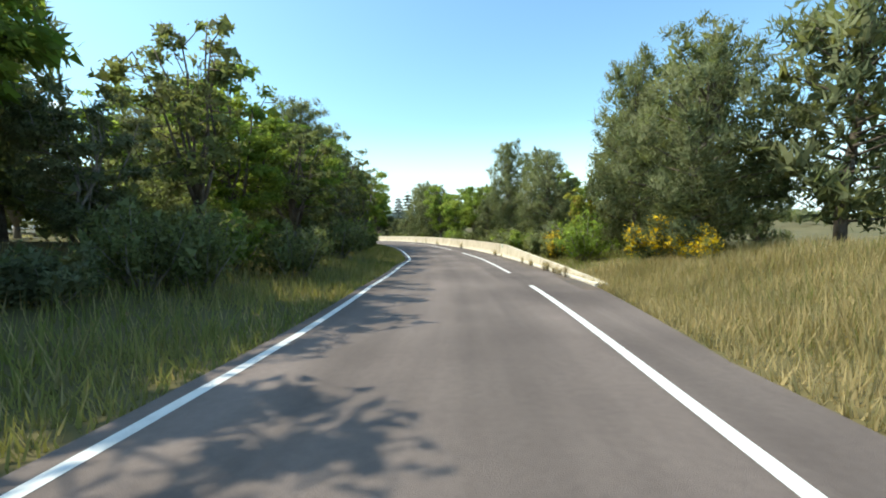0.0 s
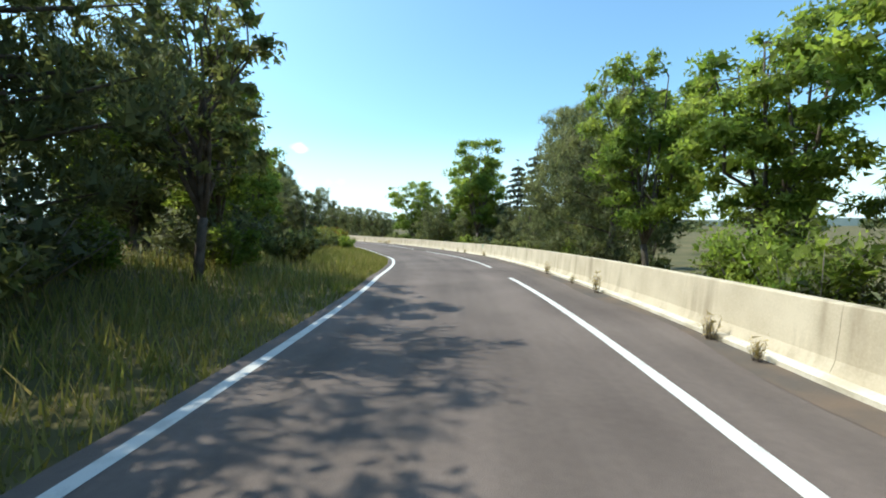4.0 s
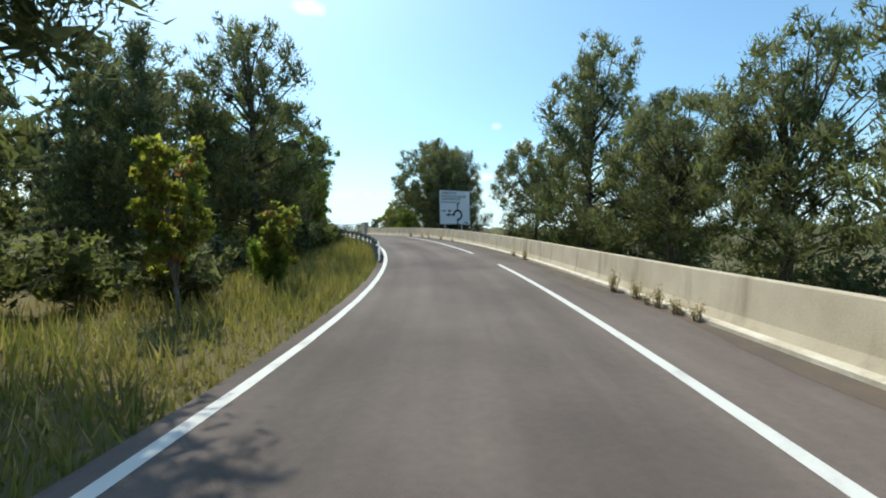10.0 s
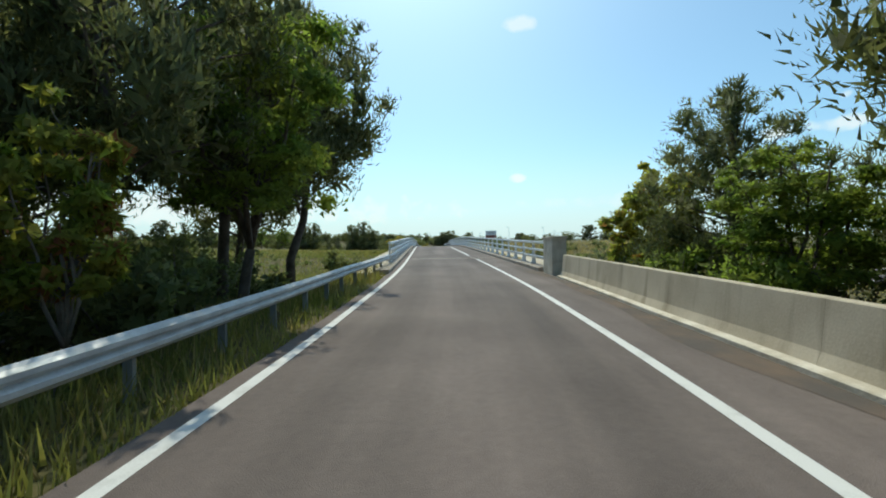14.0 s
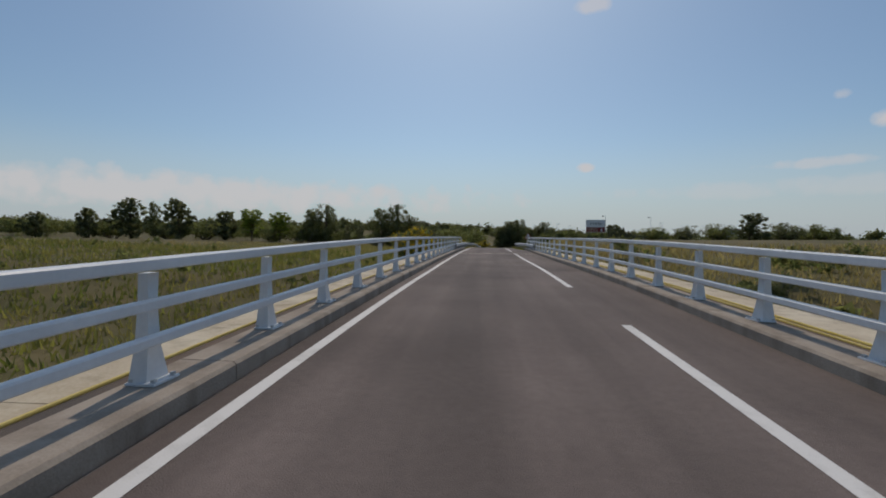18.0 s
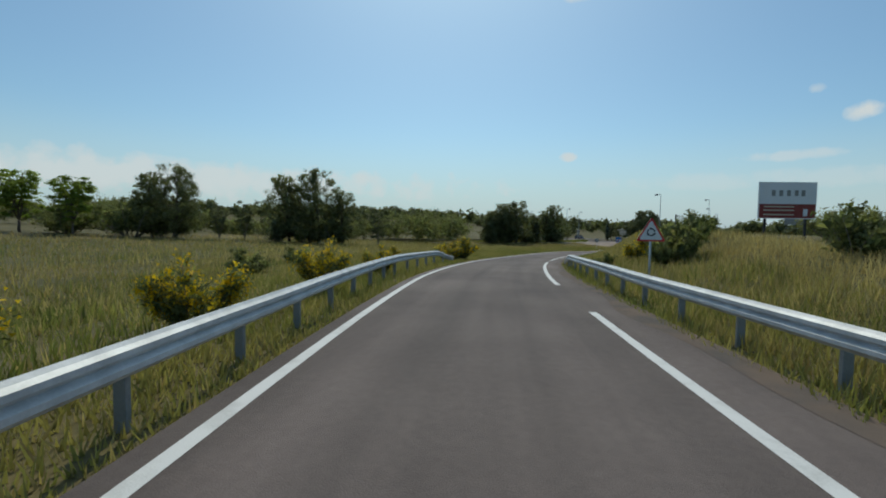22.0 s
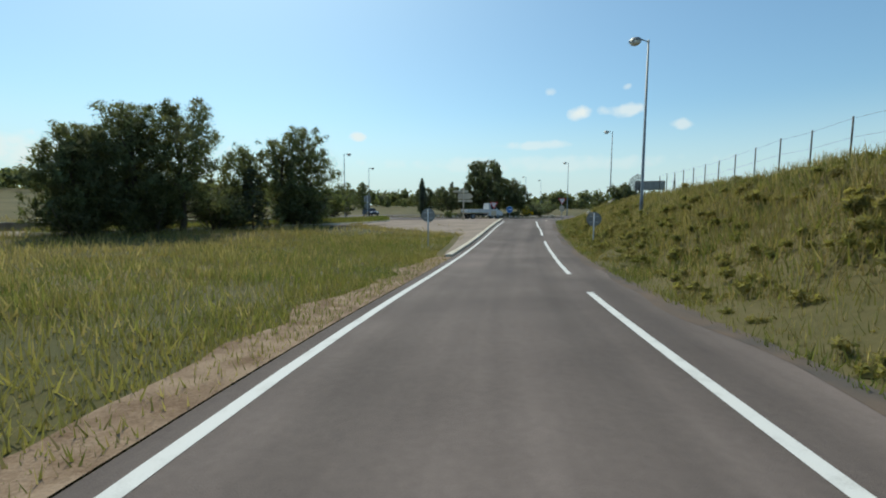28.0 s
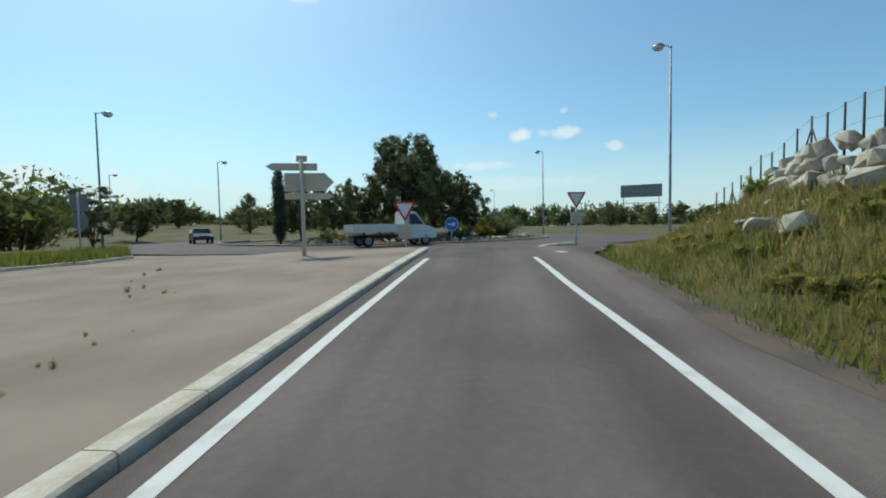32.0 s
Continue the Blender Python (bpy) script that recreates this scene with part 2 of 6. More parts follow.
SOIL = material("ground", (0.08, 0.076, 0.026), (0.145, 0.115, 0.048), 0.16, 0.95, 0.8, 6.0)
FIELD = material("field", (0.12, 0.115, 0.045), (0.20, 0.165, 0.08), 0.05, 0.95, 0.6, 2.5)
GRASS = material("grass", (0.15, 0.172, 0.05), (0.285, 0.245, 0.095), 0.22, 0.8, 0.0, 3.0, each=0.3, through_light=0.4)
GRASS_DRY = material("dry_grass", (0.29, 0.23, 0.11), (0.42, 0.33, 0.18), 0.3, 0.85, 0.0, 3.0, each=0.3, through_light=0.4)
PINE = material("pine_needles", (0.105, 0.125, 0.062), (0.195, 0.20, 0.105), 0.5, 0.7, 0.0, 3.0, each=0.4, through_light=0.4)
LOCUST = material("locust_leaves", (0.13, 0.195, 0.04), (0.255, 0.295, 0.075), 0.5, 0.6, 0.0, 3.0, each=0.35, through_light=0.55)
SHRUB = material("shrub_leaves", (0.12, 0.145, 0.06), (0.215, 0.215, 0.10), 0.6, 0.7, 0.0, 3.0, each=0.45, through_light=0.45)
SPRUCE = material("spruce_needles", (0.08, 0.098, 0.08), (0.15, 0.168, 0.13), 0.6, 0.7, 0.0, 3.0, each=0.4, through_light=0.4)
OLIVE = material("olive_leaves", (0.095, 0.112, 0.06), (0.18, 0.188, 0.11), 0.6, 0.6, 0.0, 3.0, each=0.4, through_light=0.42)
SUMAC = material("sumac_leaves", (0.20, 0.25, 0.05), (0.34, 0.31, 0.08), 0.7, 0.6, 0.0, 3.0, each=0.4, through_light=0.6)
SUMAC_RED = material("reddish_leaves", (0.30, 0.11, 0.06), (0.36, 0.2, 0.08), 0.9, 0.6, 0.0, 3.0, each=0.4, through_light=0.4)
BANK_GREEN = material("bank_leaves", (0.185, 0.185, 0.06), (0.30, 0.25, 0.10), 0.6, 0.7, 0.0, 3.0, each=0.3, through_light=0.45)
BROOM = material("broom_flowers", (0.62, 0.40, 0.01), (0.78, 0.55, 0.03), 0.9, 0.6, 0.0, 3.0, each=0.25, through_light=0.3)
ROCK = material("limestone", (0.36, 0.31, 0.24), (0.58, 0.52, 0.43), 1.3, 0.9, 0.9, 9.0)
GLASS_DARK = material("tinted_glass", (0.02, 0.025, 0.03), (0.03, 0.035, 0.04), 1, 0.08, 0.0, 10)
TYRE = material("tyre_rubber", (0.015, 0.015, 0.016), (0.025, 0.025, 0.026), 5, 0.85, 0.1, 40)
CAR_WHITE = material("white_car_paint", (0.62, 0.62, 0.6), (0.7, 0.7, 0.68), 0.8, 0.3, 0.0, 20)
CAR_BLUE = material("dark_blue_car_paint", (0.045, 0.055, 0.08), (0.06, 0.07, 0.1), 0.8, 0.25, 0.0, 20)
HILL = material("distant_hill", (0.075, 0.105, 0.10), (0.115, 0.14, 0.125), 0.004, 0.95, 0.0, 0.05)


# ---- the road's line: heading and slope every 15 m ----
S0, SSTEP = -60.0, 15.0
HEADING = [-83.45, -83.45, -83.45, -83.54, -83.18, -79.23, -74.53, -68.64, -62.24, -55.49, -48.36, -40.56, -32.6, -24.95, -16.06, -6.12, 1.25, 6.38, 8.32, 8.41, 8.82, 8.51, 7.71, 6.92, 4.14, -1.5, -7.51, -13.61, -18.97, -23.74, -25.78, -27.37, -26.42, -26.47, -26.47]
SLOPE = [-0.0413, -0.0413, -0.0413, -0.0416, -0.0403, -0.0385, -0.0217, -0.0148, -0.0169, -0.0227, -0.0219, -0.0048, -0.0026, 0.0124, 0.0501, 0.0564, 0.0296, 0.0283, 0.0343, 0.033, 0.0253, 0.0055, 0.005, -0.0021, -0.0135, -0.0381, -0.0357, -0.0224, -0.0302, -0.0339, 0.014, 0.059, -0.0038, 0.0, 0.0]


def smooth(knots, s):
    k = np.asarray(knots, float)
    f = np.clip((np.asarray(s, float) - S0) / SSTEP, 0, len(k) - 1.0001)
    i = f.astype(int)
    u = f - i
    g = lambda j: k[np.clip(j, 0, len(k) - 1)]
    p0, p1, p2, p3 = g(i - 1), g(i), g(i + 1), g(i + 2)
    return p1 + 0.5 * u * (p2 - p0 + u * (2 * p0 - 5 * p1 + 4 * p2 - p3 + u * (3 * (p1 - p2) + p3 - p0)))


LINE_S = np.arange(-60, 450.01, 0.5)
LINE_H = np.radians(smooth(HEADING, LINE_S))


def summed(d):
    c = np.r_[0, np.cumsum((d[1:] + d[:-1]) / 4)]
    return c - c[420]


LINE_X, LINE_Y, LINE_Z = summed(-np.sin(LINE_H)) + 109.011, summed(np.cos(LINE_H)) + 95.647, summed(smooth(SLOPE, LINE_S)) + -1.473


def on_road(s, d=0.0, z=0.0):
    """World place(s) at s metres along the road, d to the right of the driving line, z above the road."""
    s = np.asarray(s, float)
    h = np.interp(s, LINE_S, LINE_H)
    return np.stack(np.broadcast_arrays(np.interp(s, LINE_S, LINE_X) + np.cos(h) * d, np.interp(s, LINE_S, LINE_Y) + np.sin(h) * d, np.interp(s, LINE_S, LINE_Z) + z), -1)


def heading(s):
    return float(np.degrees(np.interp(s, LINE_S, LINE_H)))


def road_coords(x, y):
    """Nearest place along the road for arrays of x and y: s, d and the road's height there."""
    x, y = np.asarray(x, float).ravel(), np.asarray(y, float).ravel()
    s, d, z = np.empty(len(x)), np.empty(len(x)), np.empty(len(x))
    lx, ly = LINE_X[::2], LINE_Y[::2]
    for a in range(0, len(x), 4000):
        q = slice(a, a + 4000)
        i = 2 * np.argmin((x[q, None] - lx) ** 2 + (y[q, None] - ly) ** 2, 1)
        dx, dy, h = x[q] - LINE_X[i], y[q] - LINE_Y[i], LINE_H[i]
        s[q], z[q] = LINE_S[i], LINE_Z[i]
        along = -dx * np.sin(h) + dy * np.cos(h)
        side = dx * np.cos(h) + dy * np.sin(h)
        d[q] = np.where(np.abs(along) > 1.5, np.sign(side + 1e-9) * np.hypot(dx, dy), side)
    return s, d, z


# offsets of the painted lines and edges along the way
def table(rows):
    a = np.array(rows, float)
    return lambda s: np.interp(s, a[:, 0], a[:, 1])


left_line_at = table([(-60, -3.3), (7, -3.2), (16, -3.45), (27, -3.15), (32, -2.6), (40, -2.72), (50, -2.68), (60, -2.85), (70, -2.95), (78, -2.58), (84, -2.5), (91, -2.9), (97, -2.95), (114, -2.75), (128, -2.6), (136, -2.6), (161, -2.22), (172, -2.35), (180, -2.6), (191, -2.75), (205, -2.6), (228, -2.4), (240, -2.3), (253, -2.08), (284, -2.05), (305, -2.7), (313, -2.65), (340, -2.4), (367, -2.3), (376, -2.2), (392, -2.15), (403, -2.1), (412, -1.9)])
right_line_at = table([(-60, 2.2), (5, 2.15), (16, 2.3), (32, 2.48), (40, 2.27), (58, 2.2), (69, 2.2), (78, 2.5), (84, 2.5), (97, 2.27), (112, 2.45), (125, 2.45), (161, 2.5), (172, 2.5), (188, 2.35), (229, 2.4), (255, 2.75), (284, 2.6), (306, 2.15), (320, 2.25), (368, 2.4), (386, 2.35), (394, 2.22), (401, 2.06), (403, 1.95), (406, 1.72), (412, 1.5)])
wall_at = table([(10, 4.45), (32, 4.45), (46, 4.25), (57, 4.0), (68, 4.2), (78, 4.55), (85, 4.95), (103, 5.0), (113, 4.7), (127, 4.45), (161, 4.3), (172, 4.2), (188, 3.95), (196, 4.1)])
road_left_at = lambda s: left_line_at(s) - 0.35
road_right_at = table([(-60, 3.4), (6, 3.4), (14, 4.3), (17, 4.5), (32, 4.5), (46, 4.3), (57, 4.05), (68, 4.25), (78, 4.6), (85, 5.0), (103, 5.05), (113, 4.75), (127, 4.5), (161, 4.35), (172, 4.25), (188, 4.0), (200, 4.2), (212, 4.2), (282, 4.5), (290, 3.6), (306, 3.1), (313, 3.2), (340, 3.5), (368, 3.85), (390, 3.7), (405, 3.4), (412, 3.6), (416, 5.0)])

# ---- building helpers ----


def mesh_of(name, verts, faces, mat, smooth_faces=False):
    me = bpy.data.meshes.new(name)
    me.from_pydata([tuple(map(float, v)) for v in verts], [], [tuple(map(int, f)) for f in faces])
    for m in (mat if isinstance(mat, (list, tuple)) else (mat,)):
        me.materials.append(m)
    if smooth_faces:
        me.polygons.foreach_set("use_smooth", [True] * len(me.polygons))
    me.update()
    return me


def put(name, me, parent=None, m=None, label="", category="", group="", kind=""):
    ob = new(name, me)
    if parent is not None:
        ob.parent = parent
    if m is not None:
        ob.matrix_basis = m
    return tagged(ob, label, category, group, kind)


def thing(name, m, label, category, group=""):
    """An empty at a thing's base, the parent of its parts."""
    ob = new(name)
    ob.empty_display_size = 0.2
    ob.matrix_basis = m
    return tagged(ob, label, category, group)


def box(sx, sy, sz, at=(0, 0, 0), bevel=0.0):
    bm = bmesh.new()
    bmesh.ops.create_cube(bm, size=1, matrix=Matrix.Translation(at) @ Matrix.Diagonal((sx, sy, sz, 1)))
    if bevel:
        bmesh.ops.bevel(bm, geom=list(bm.edges), offset=bevel, segments=2, affect="EDGES", profile=0.6)
    return bm


def from_bm(name, bm, mat, smooth_faces=False):
    me = bpy.data.meshes.new(name)
    bm.to_mesh(me)
    bm.free()
    me.materials.append(mat)
    if smooth_faces:
        me.polygons.foreach_set("use_smooth", [True] * len(me.polygons))
    return me


def part(name, bm, mat, parent, label="", m=None, smooth_faces=False):
    return put(name, from_bm(name, bm, mat, smooth_faces), parent, m, label)


def tube(points, radii, sides=8, cap=True):
    """A tapered tube along a line of points, as vertices and faces."""
    pts = [Vector(p) for p in points]
    vs, fs = [], []
    for i, p in enumerate(pts):
        t = (pts[min(i + 1, len(pts) - 1)] - pts[max(i - 1, 0)]).normalized()
        u = t.cross(Vector((0.31, 0.87, 0.05)) if abs(t.z) > 0.5 else Vector((0, 0, 1))).normalized()
        w = t.cross(u)
        r = radii[i] if isinstance(radii, (list, tuple)) else radii
        vs += [p + r * (math.cos(a) * u + math.sin(a) * w) for a in (2 * math.pi * k / sides for k in range(sides))]
    for i in range(len(pts) - 1):
        for k in range(sides):
            a, b = i * sides + k, i * sides + (k + 1) % sides
            fs.append((a, b, b + sides, a + sides))
    if cap:
        fs += [tuple(range(sides))[::-1], tuple(range(len(vs) - sides, len(vs)))]
    return vs, fs


def tube_part(name, points, radii, mat, parent, sides=10, label=""):
    vs, fs = tube(points, radii, sides)
    return put(name, mesh_of(name, vs, fs, mat, True), parent, None, label)


def joined(pieces):
    vs, fs = [], []
    for v, f in pieces:
        k = len(vs)
        vs += list(v)
        fs += [tuple(i + k for i in q) for q in f]
    return vs, fs


def strip(name, s0, s1, da, db, z, mat, step=2.0, **tags):
    """A flat band on the road between two offsets (numbers or functions of s)."""
    n = max(2, int(round((s1 - s0) / step)) + 1)
    s = np.linspace(s0, s1, n)
    a = da(s) if callable(da) else np.full(n, da)
    b = db(s) if callable(db) else np.full(n, db)
    cols = 2 if abs(b - a).max() < 1.5 else 7
    vs = np.concatenate([on_road(s, a + (b - a) * c / (cols - 1), z) for c in range(cols)])
    fs = [(c * n + i, (c + 1) * n + i, (c + 1) * n + i + 1, c * n + i + 1) for c in range(cols - 1) for i in range(n - 1)]
    me = mesh_of(name, vs, fs, mat)
    uv = me.uv_layers.new(name="along")          # metres across and along the road
    across, ahead = np.concatenate([a + (b - a) * c / (cols - 1) for c in range(cols)]), np.tile(s, cols)
    at = np.empty(len(me.loops), dtype=np.int32)
    me.loops.foreach_get("vertex_index", at)
    uv.data.foreach_set("uv", np.stack([across[at], ahead[at]], 1).ravel())
    return put(name, me, **tags)


def extrusion(s0, s1, profile, base=0.0, step=1.5):
    """A closed profile of (d, z) swept along the road. base: offset, number or function of s."""
    n = max(2, int(math.ceil((s1 - s0) / step)) + 1)
    s = np.linspace(s0, s1, n)
    b = base(s) if callable(base) else np.full(n, base)
    k = len(profile)
    vs = np.stack([on_road(s, b + d, z) for d, z in profile], 1).reshape(-1, 3)
    fs = [(i * k + j, (i + 1) * k + j, (i + 1) * k + (j + 1) % k, i * k + (j + 1) % k) for i in range(n - 1) for j in range(k)]
    fs += [tuple(range(k)), tuple(range((n - 1) * k, n * k))[::-1]]
    return vs, fs


def standing(s, d, z=0.0, turn=0.0):
    """A pose on the road's line, its y along the road."""
    p = on_road(s, d, z)
    return pose(*map(float, p), 0, 0, heading(s) + turn)


def facing(x, y, z, turn):
    return pose(x, y, z, 0, 0, turn)


# ---- ground ----
left_rel = table([(-60, 1.6), (0, 1.6), (30, 2.2), (60, 1.6), (85, 0.3), (120, 0.3), (160, -0.4), (190, -1.2), (205, -2.2), (216, -5.0), (262, -5.0), (274, -2.2), (290, -1.4), (310, -0.7), (335, -0.2), (450, 0.1)])
right_rel = table([(-60, 1.2), (16, 1.2), (30, 0.3), (60, -1.2), (100, -1.6), (150, -2.2), (190, -2.6), (205, -3.0), (216, -6.0), (262, -6.0), (274, -2.5), (290, -0.8), (303, 1.0), (320, 2.1), (345, 2.4), (356, 3.1), (365, 3.5), (388, 3.4), (402, 2.7), (413, 2.2), (420, 0.4), (450, 0.0)])
left_reach = table([(-60, 12), (80, 9), (150, 7), (200, 9), (300, 12), (450, 14)])
right_reach = table([(-60, 9), (60, 8), (200, 8), (290, 9), (320, 9), (365, 5.0), (385, 5.4), (404, 6), (412, 7), (450, 14)])
under_bridge = table([(204, 0.0), (213, 1.0), (263, 1.0), (272, 0.0)])
FAR_Z = 0.0
far_left = table([(-60, 1.0), (60, 0.0), (190, -1.5), (215, 0.5), (245, 2.6), (330, 2.4), (385, 0.6), (450, 0.3)])
far_right = table([(-60, 0.0), (60, -2.5), (190, -3.0), (230, -1.0), (270, 1.0), (300, 3.5), (370, 4.0), (405, 3.0), (450, 1.0)])


def ease(t):
    t = np.clip(t, 0, 1)
    return t * t * (3 - 2 * t)


def ground_z(x, y):
    shape = np.shape(x)
    s, d, z = road_coords(x, y)
    start = np.where(d < 0, -road_left_at(s), road_right_at(s)) + 0.5
    reach = np.where(d < 0, left_reach(s), right_reach(s))
    rel = np.where(d < 0, left_rel(s), right_rel(s))
    t = (np.abs(d) - start) / reach
    near = z - 0.07 + rel * ease(t)
    below = under_bridge(s)
    near = near * (1 - below) + (z + rel) * below
    far = ease((np.abs(d) - 25) / 60)
    xx, yy = np.ravel(x), np.ravel(y)
    bumps = 0.09 * np.sin(xx * 0.9 + 1.3 * np.sin(yy * 0.37)) * np.sin(yy * 0.8 + 0.6) + 0.05 * np.sin(xx * 2.3 + yy * 1.7)
    level = np.where(d < 0, far_left(s), far_right(s))
    away = ease((np.abs(d) - 250) / 300)
    level = level * (1 - away) + FAR_Z * away
    ang, rad = np.arctan2(np.ravel(y) - 250, np.ravel(x) - 100), np.hypot(np.ravel(x) - 100, np.ravel(y) - 250)
    level = level + 10 * np.exp(-((ang - 2.1) ** 2) / 0.35) * ease((rad - 90) / 240) * (1 - ease((rad - 900) / 600))
    out = near * (1 - far) + level * far + bumps * ease(t * 2.5)
    ring = np.hypot(xx - 131.4, yy - 381.5)
    flat = ease((34 - ring) / 6) * (1 - ease((s - 0) / -1))
    flat = np.where(s > 405, flat, 0)
    out = out * (1 - flat) + (0.33 + 0.9 * ease((14.5 - ring) / 12)) * flat
    ax, ay = xx - 122.0, yy - 361.0
    along = np.clip(-ax * 0.9337 - ay * 0.3581, 0, 98)
    off = np.hypot(ax + along * 0.9337, ay + along * 0.3581)
    beside = ease((13 - off) / 6) * (s < 440) * (d < -4)
    out = out * (1 - beside) + (np.interp(along, [0, 7, 15, 35, 98], [0.41, 0.36, 0.2, -0.12, -0.3]) - 0.1) * beside
    isle = (s > 383) & (s < 417) & (d < -2) & (d > -13)
    out = np.where(isle & (off > 6.5), np.minimum(out, z - 0.09), out)
    out = np.where((s > 398.5) & (s < 418) & (d < -4) & (d > -20), np.minimum(out, np.interp(yy, [341, 344, 348, 352, 357, 358, 362], [-0.17, -0.1, 0.0, 0.1, 0.23, 0.3, 2])), out)
    return out.reshape(shape)


def ground():
    def lines(lo, hi, step):
        grow = [step * 1.6**k for k in range(1, 17)]
        near = np.arange(lo, hi + 0.1, step)
        outer = np.cumsum(grow)
        outer = outer[outer < 4600]
        return np.r_[lo - outer[::-1], near, hi + outer]

    gx, gy = lines(-40, 190, 2.0), lines(-40, 450, 2.0)
    xx, yy = np.meshgrid(gx, gy, indexing="ij")
    zz = ground_z(xx, yy)
    n = len(gy)
    vs = np.stack([xx, yy, zz], -1).reshape(-1, 3)
    i, j = np.meshgrid(np.arange(len(gx) - 1), np.arange(n - 1), indexing="ij")
    a = (i * n + j).ravel()
    fs = np.stack([a, a + n, a + n + 1, a + 1], 1)
    ob = put("ground", mesh_of("ground", vs, fs, [SOIL], True), kind="structure", label="dry grassy soil of verges, banks and fields", category="ground")
    return ob


ground()

# ---- road ----
strip("road", -60, 416, road_left_at, road_right_at, 0.0, SLIP_ASPHALT, 2.0, kind="structure", label="worn grey asphalt of a one-lane slip road", category="road")
strip("road_marking", -60, 411, lambda s: left_line_at(s) - 0.085, lambda s: left_line_at(s) + 0.085, 0.005, PAINT, 2.0, kind="structure", label="solid white edge line", category="road marking")
DASH_ENDS = [-9.5, 15.4, 39.3, 69.0, 97.0, 127.0, 151.4, 175.4, 210, 242.4, 272.6, 298.5, 322.3, 347.8, 373.9, 393.6, 411]
for k in range(1, len(DASH_ENDS)):
    gap = 5.2 if k < 13 else 4.0
    strip("dash", DASH_ENDS[k - 1] + gap, DASH_ENDS[k], lambda s: right_line_at(s) - 0.085, lambda s: right_line_at(s) + 0.085, 0.005, PAINT, 1.5, kind="structure", label="long white dash of the edge line", category="road marking", group="edge line dashes")
# dust along the foot of the wall
strip("dust_strip", 14, 200, lambda s: road_right_at(s) - 0.55 - 0.25 * np.sin(s * 0.7) * np.sin(s * 0.23), lambda s: road_right_at(s) - 0.02, 0.004, DUST, 0.8, kind="structure", label="reddish dust gathered along the wall", category="dirt")
strip("dust_strip", 290, 408, lambda s: road_right_at(s) - 0.25 - 0.2 * np.sin(s * 0.9) * np.sin(s * 0.31), lambda s: road_right_at(s) + 0.25, 0.004, DUST, 0.8, kind="structure", label="dusty gravel edge of the road", category="dirt")
GRAVEL = material("gravel", (0.17, 0.105, 0.062), (0.33, 0.235, 0.16), 2.2, 0.95, 1.0, 28)
strip("gravel_strip", 354, 383.3, lambda s: road_left_at(s) - 0.05 - 1.25 * ease((s - 354) / 14) * (0.75 + 0.25 * np.sin(s * 1.3) * np.sin(s * 0.47)) - 0.12 * np.sin(s * 2.7), lambda s: road_left_at(s) - 0.01, 0.012, GRAVEL, 0.7, kind="structure", label="stony bare strip beside the road", category="gravel")
# ---- concrete wall ----
WALL_PROFILE = [(0.10, -0.12), (0.10, 0.10), (0.16, 0.26), (0.22, 0.895), (0.235, 0.91), (0.395, 0.91), (0.41, 0.895), (0.48, -0.12)]
FOOT_PROFILE = [(-0.06, -0.12), (-0.06, 0.07), (-0.03, 0.085), (0.098, 0.10), (0.098, -0.12)]


def concrete_wall():
    w = thing("concrete_barrier", pose(0, 0, 0), "long cream concrete safety wall along the slip road", "barrier")
    edges = [15.0 + 6.05 * k for k in range(31)]
    for a, b in zip(edges, edges[1:]):
        vs, fs = extrusion(a, b - 0.005, WALL_PROFILE, wall_at)
        if a < 34:      # the wall rises out of the verge at its first end
            k = len(WALL_PROFILE)
            low = np.interp(np.linspace(a, b, len(vs) // k), [15, 20, 26, 34], [0.1, 0.34, 0.58, 1.0])
            for q, (d, z) in enumerate(WALL_PROFILE):
                vs[q::k, 2] -= (1 - low) * max(z, 0.0)
        me = mesh_of("wall_segment", vs, fs, CONCRETE)
        put("wall_segment", me, w)
    for a, b in zip(edges[::3], edges[3::3]):
        put("footing", mesh_of("footing", *extrusion(a, b - 0.03, FOOT_PROFILE, wall_at), CONCRETE_FOOT), w, label="pale mortar footing")
    return w


concrete_wall()


def wall_reflector(s):
    """Small green marker fixed to the face of the wall."""
    t = thing("wall_reflector", standing(s, float(wall_at(s)) + 0.2, 0.66), "small green reflector fixed to the concrete wall", "reflector", "wall reflectors")
    part("bracket", box(0.03, 0.14, 0.22, (-0.012, 0, 0.11), 0.005), ZINC, t)
    part("lens", box(0.02, 0.11, 0.18, (-0.036, 0, 0.11), 0.006), GREEN, t, "bright green lens")
    return t


for s in (33.9, 87.5, 168.8):
    wall_reflector(s)

# ---- bridge ----
B0, B1 = 208.0, 284.0
KERB_L, KERB_R = -2.42, 4.15           # faces of the kerbs
bridge_left = table([(204, -2.95), (229, -2.82), (240, -2.72), (253, -2.5), (290, -2.45)])
bridge_right = table([(204, 4.05), (229, 4.05), (240, 4.2), (253, 4.45), (290, 4.5)])


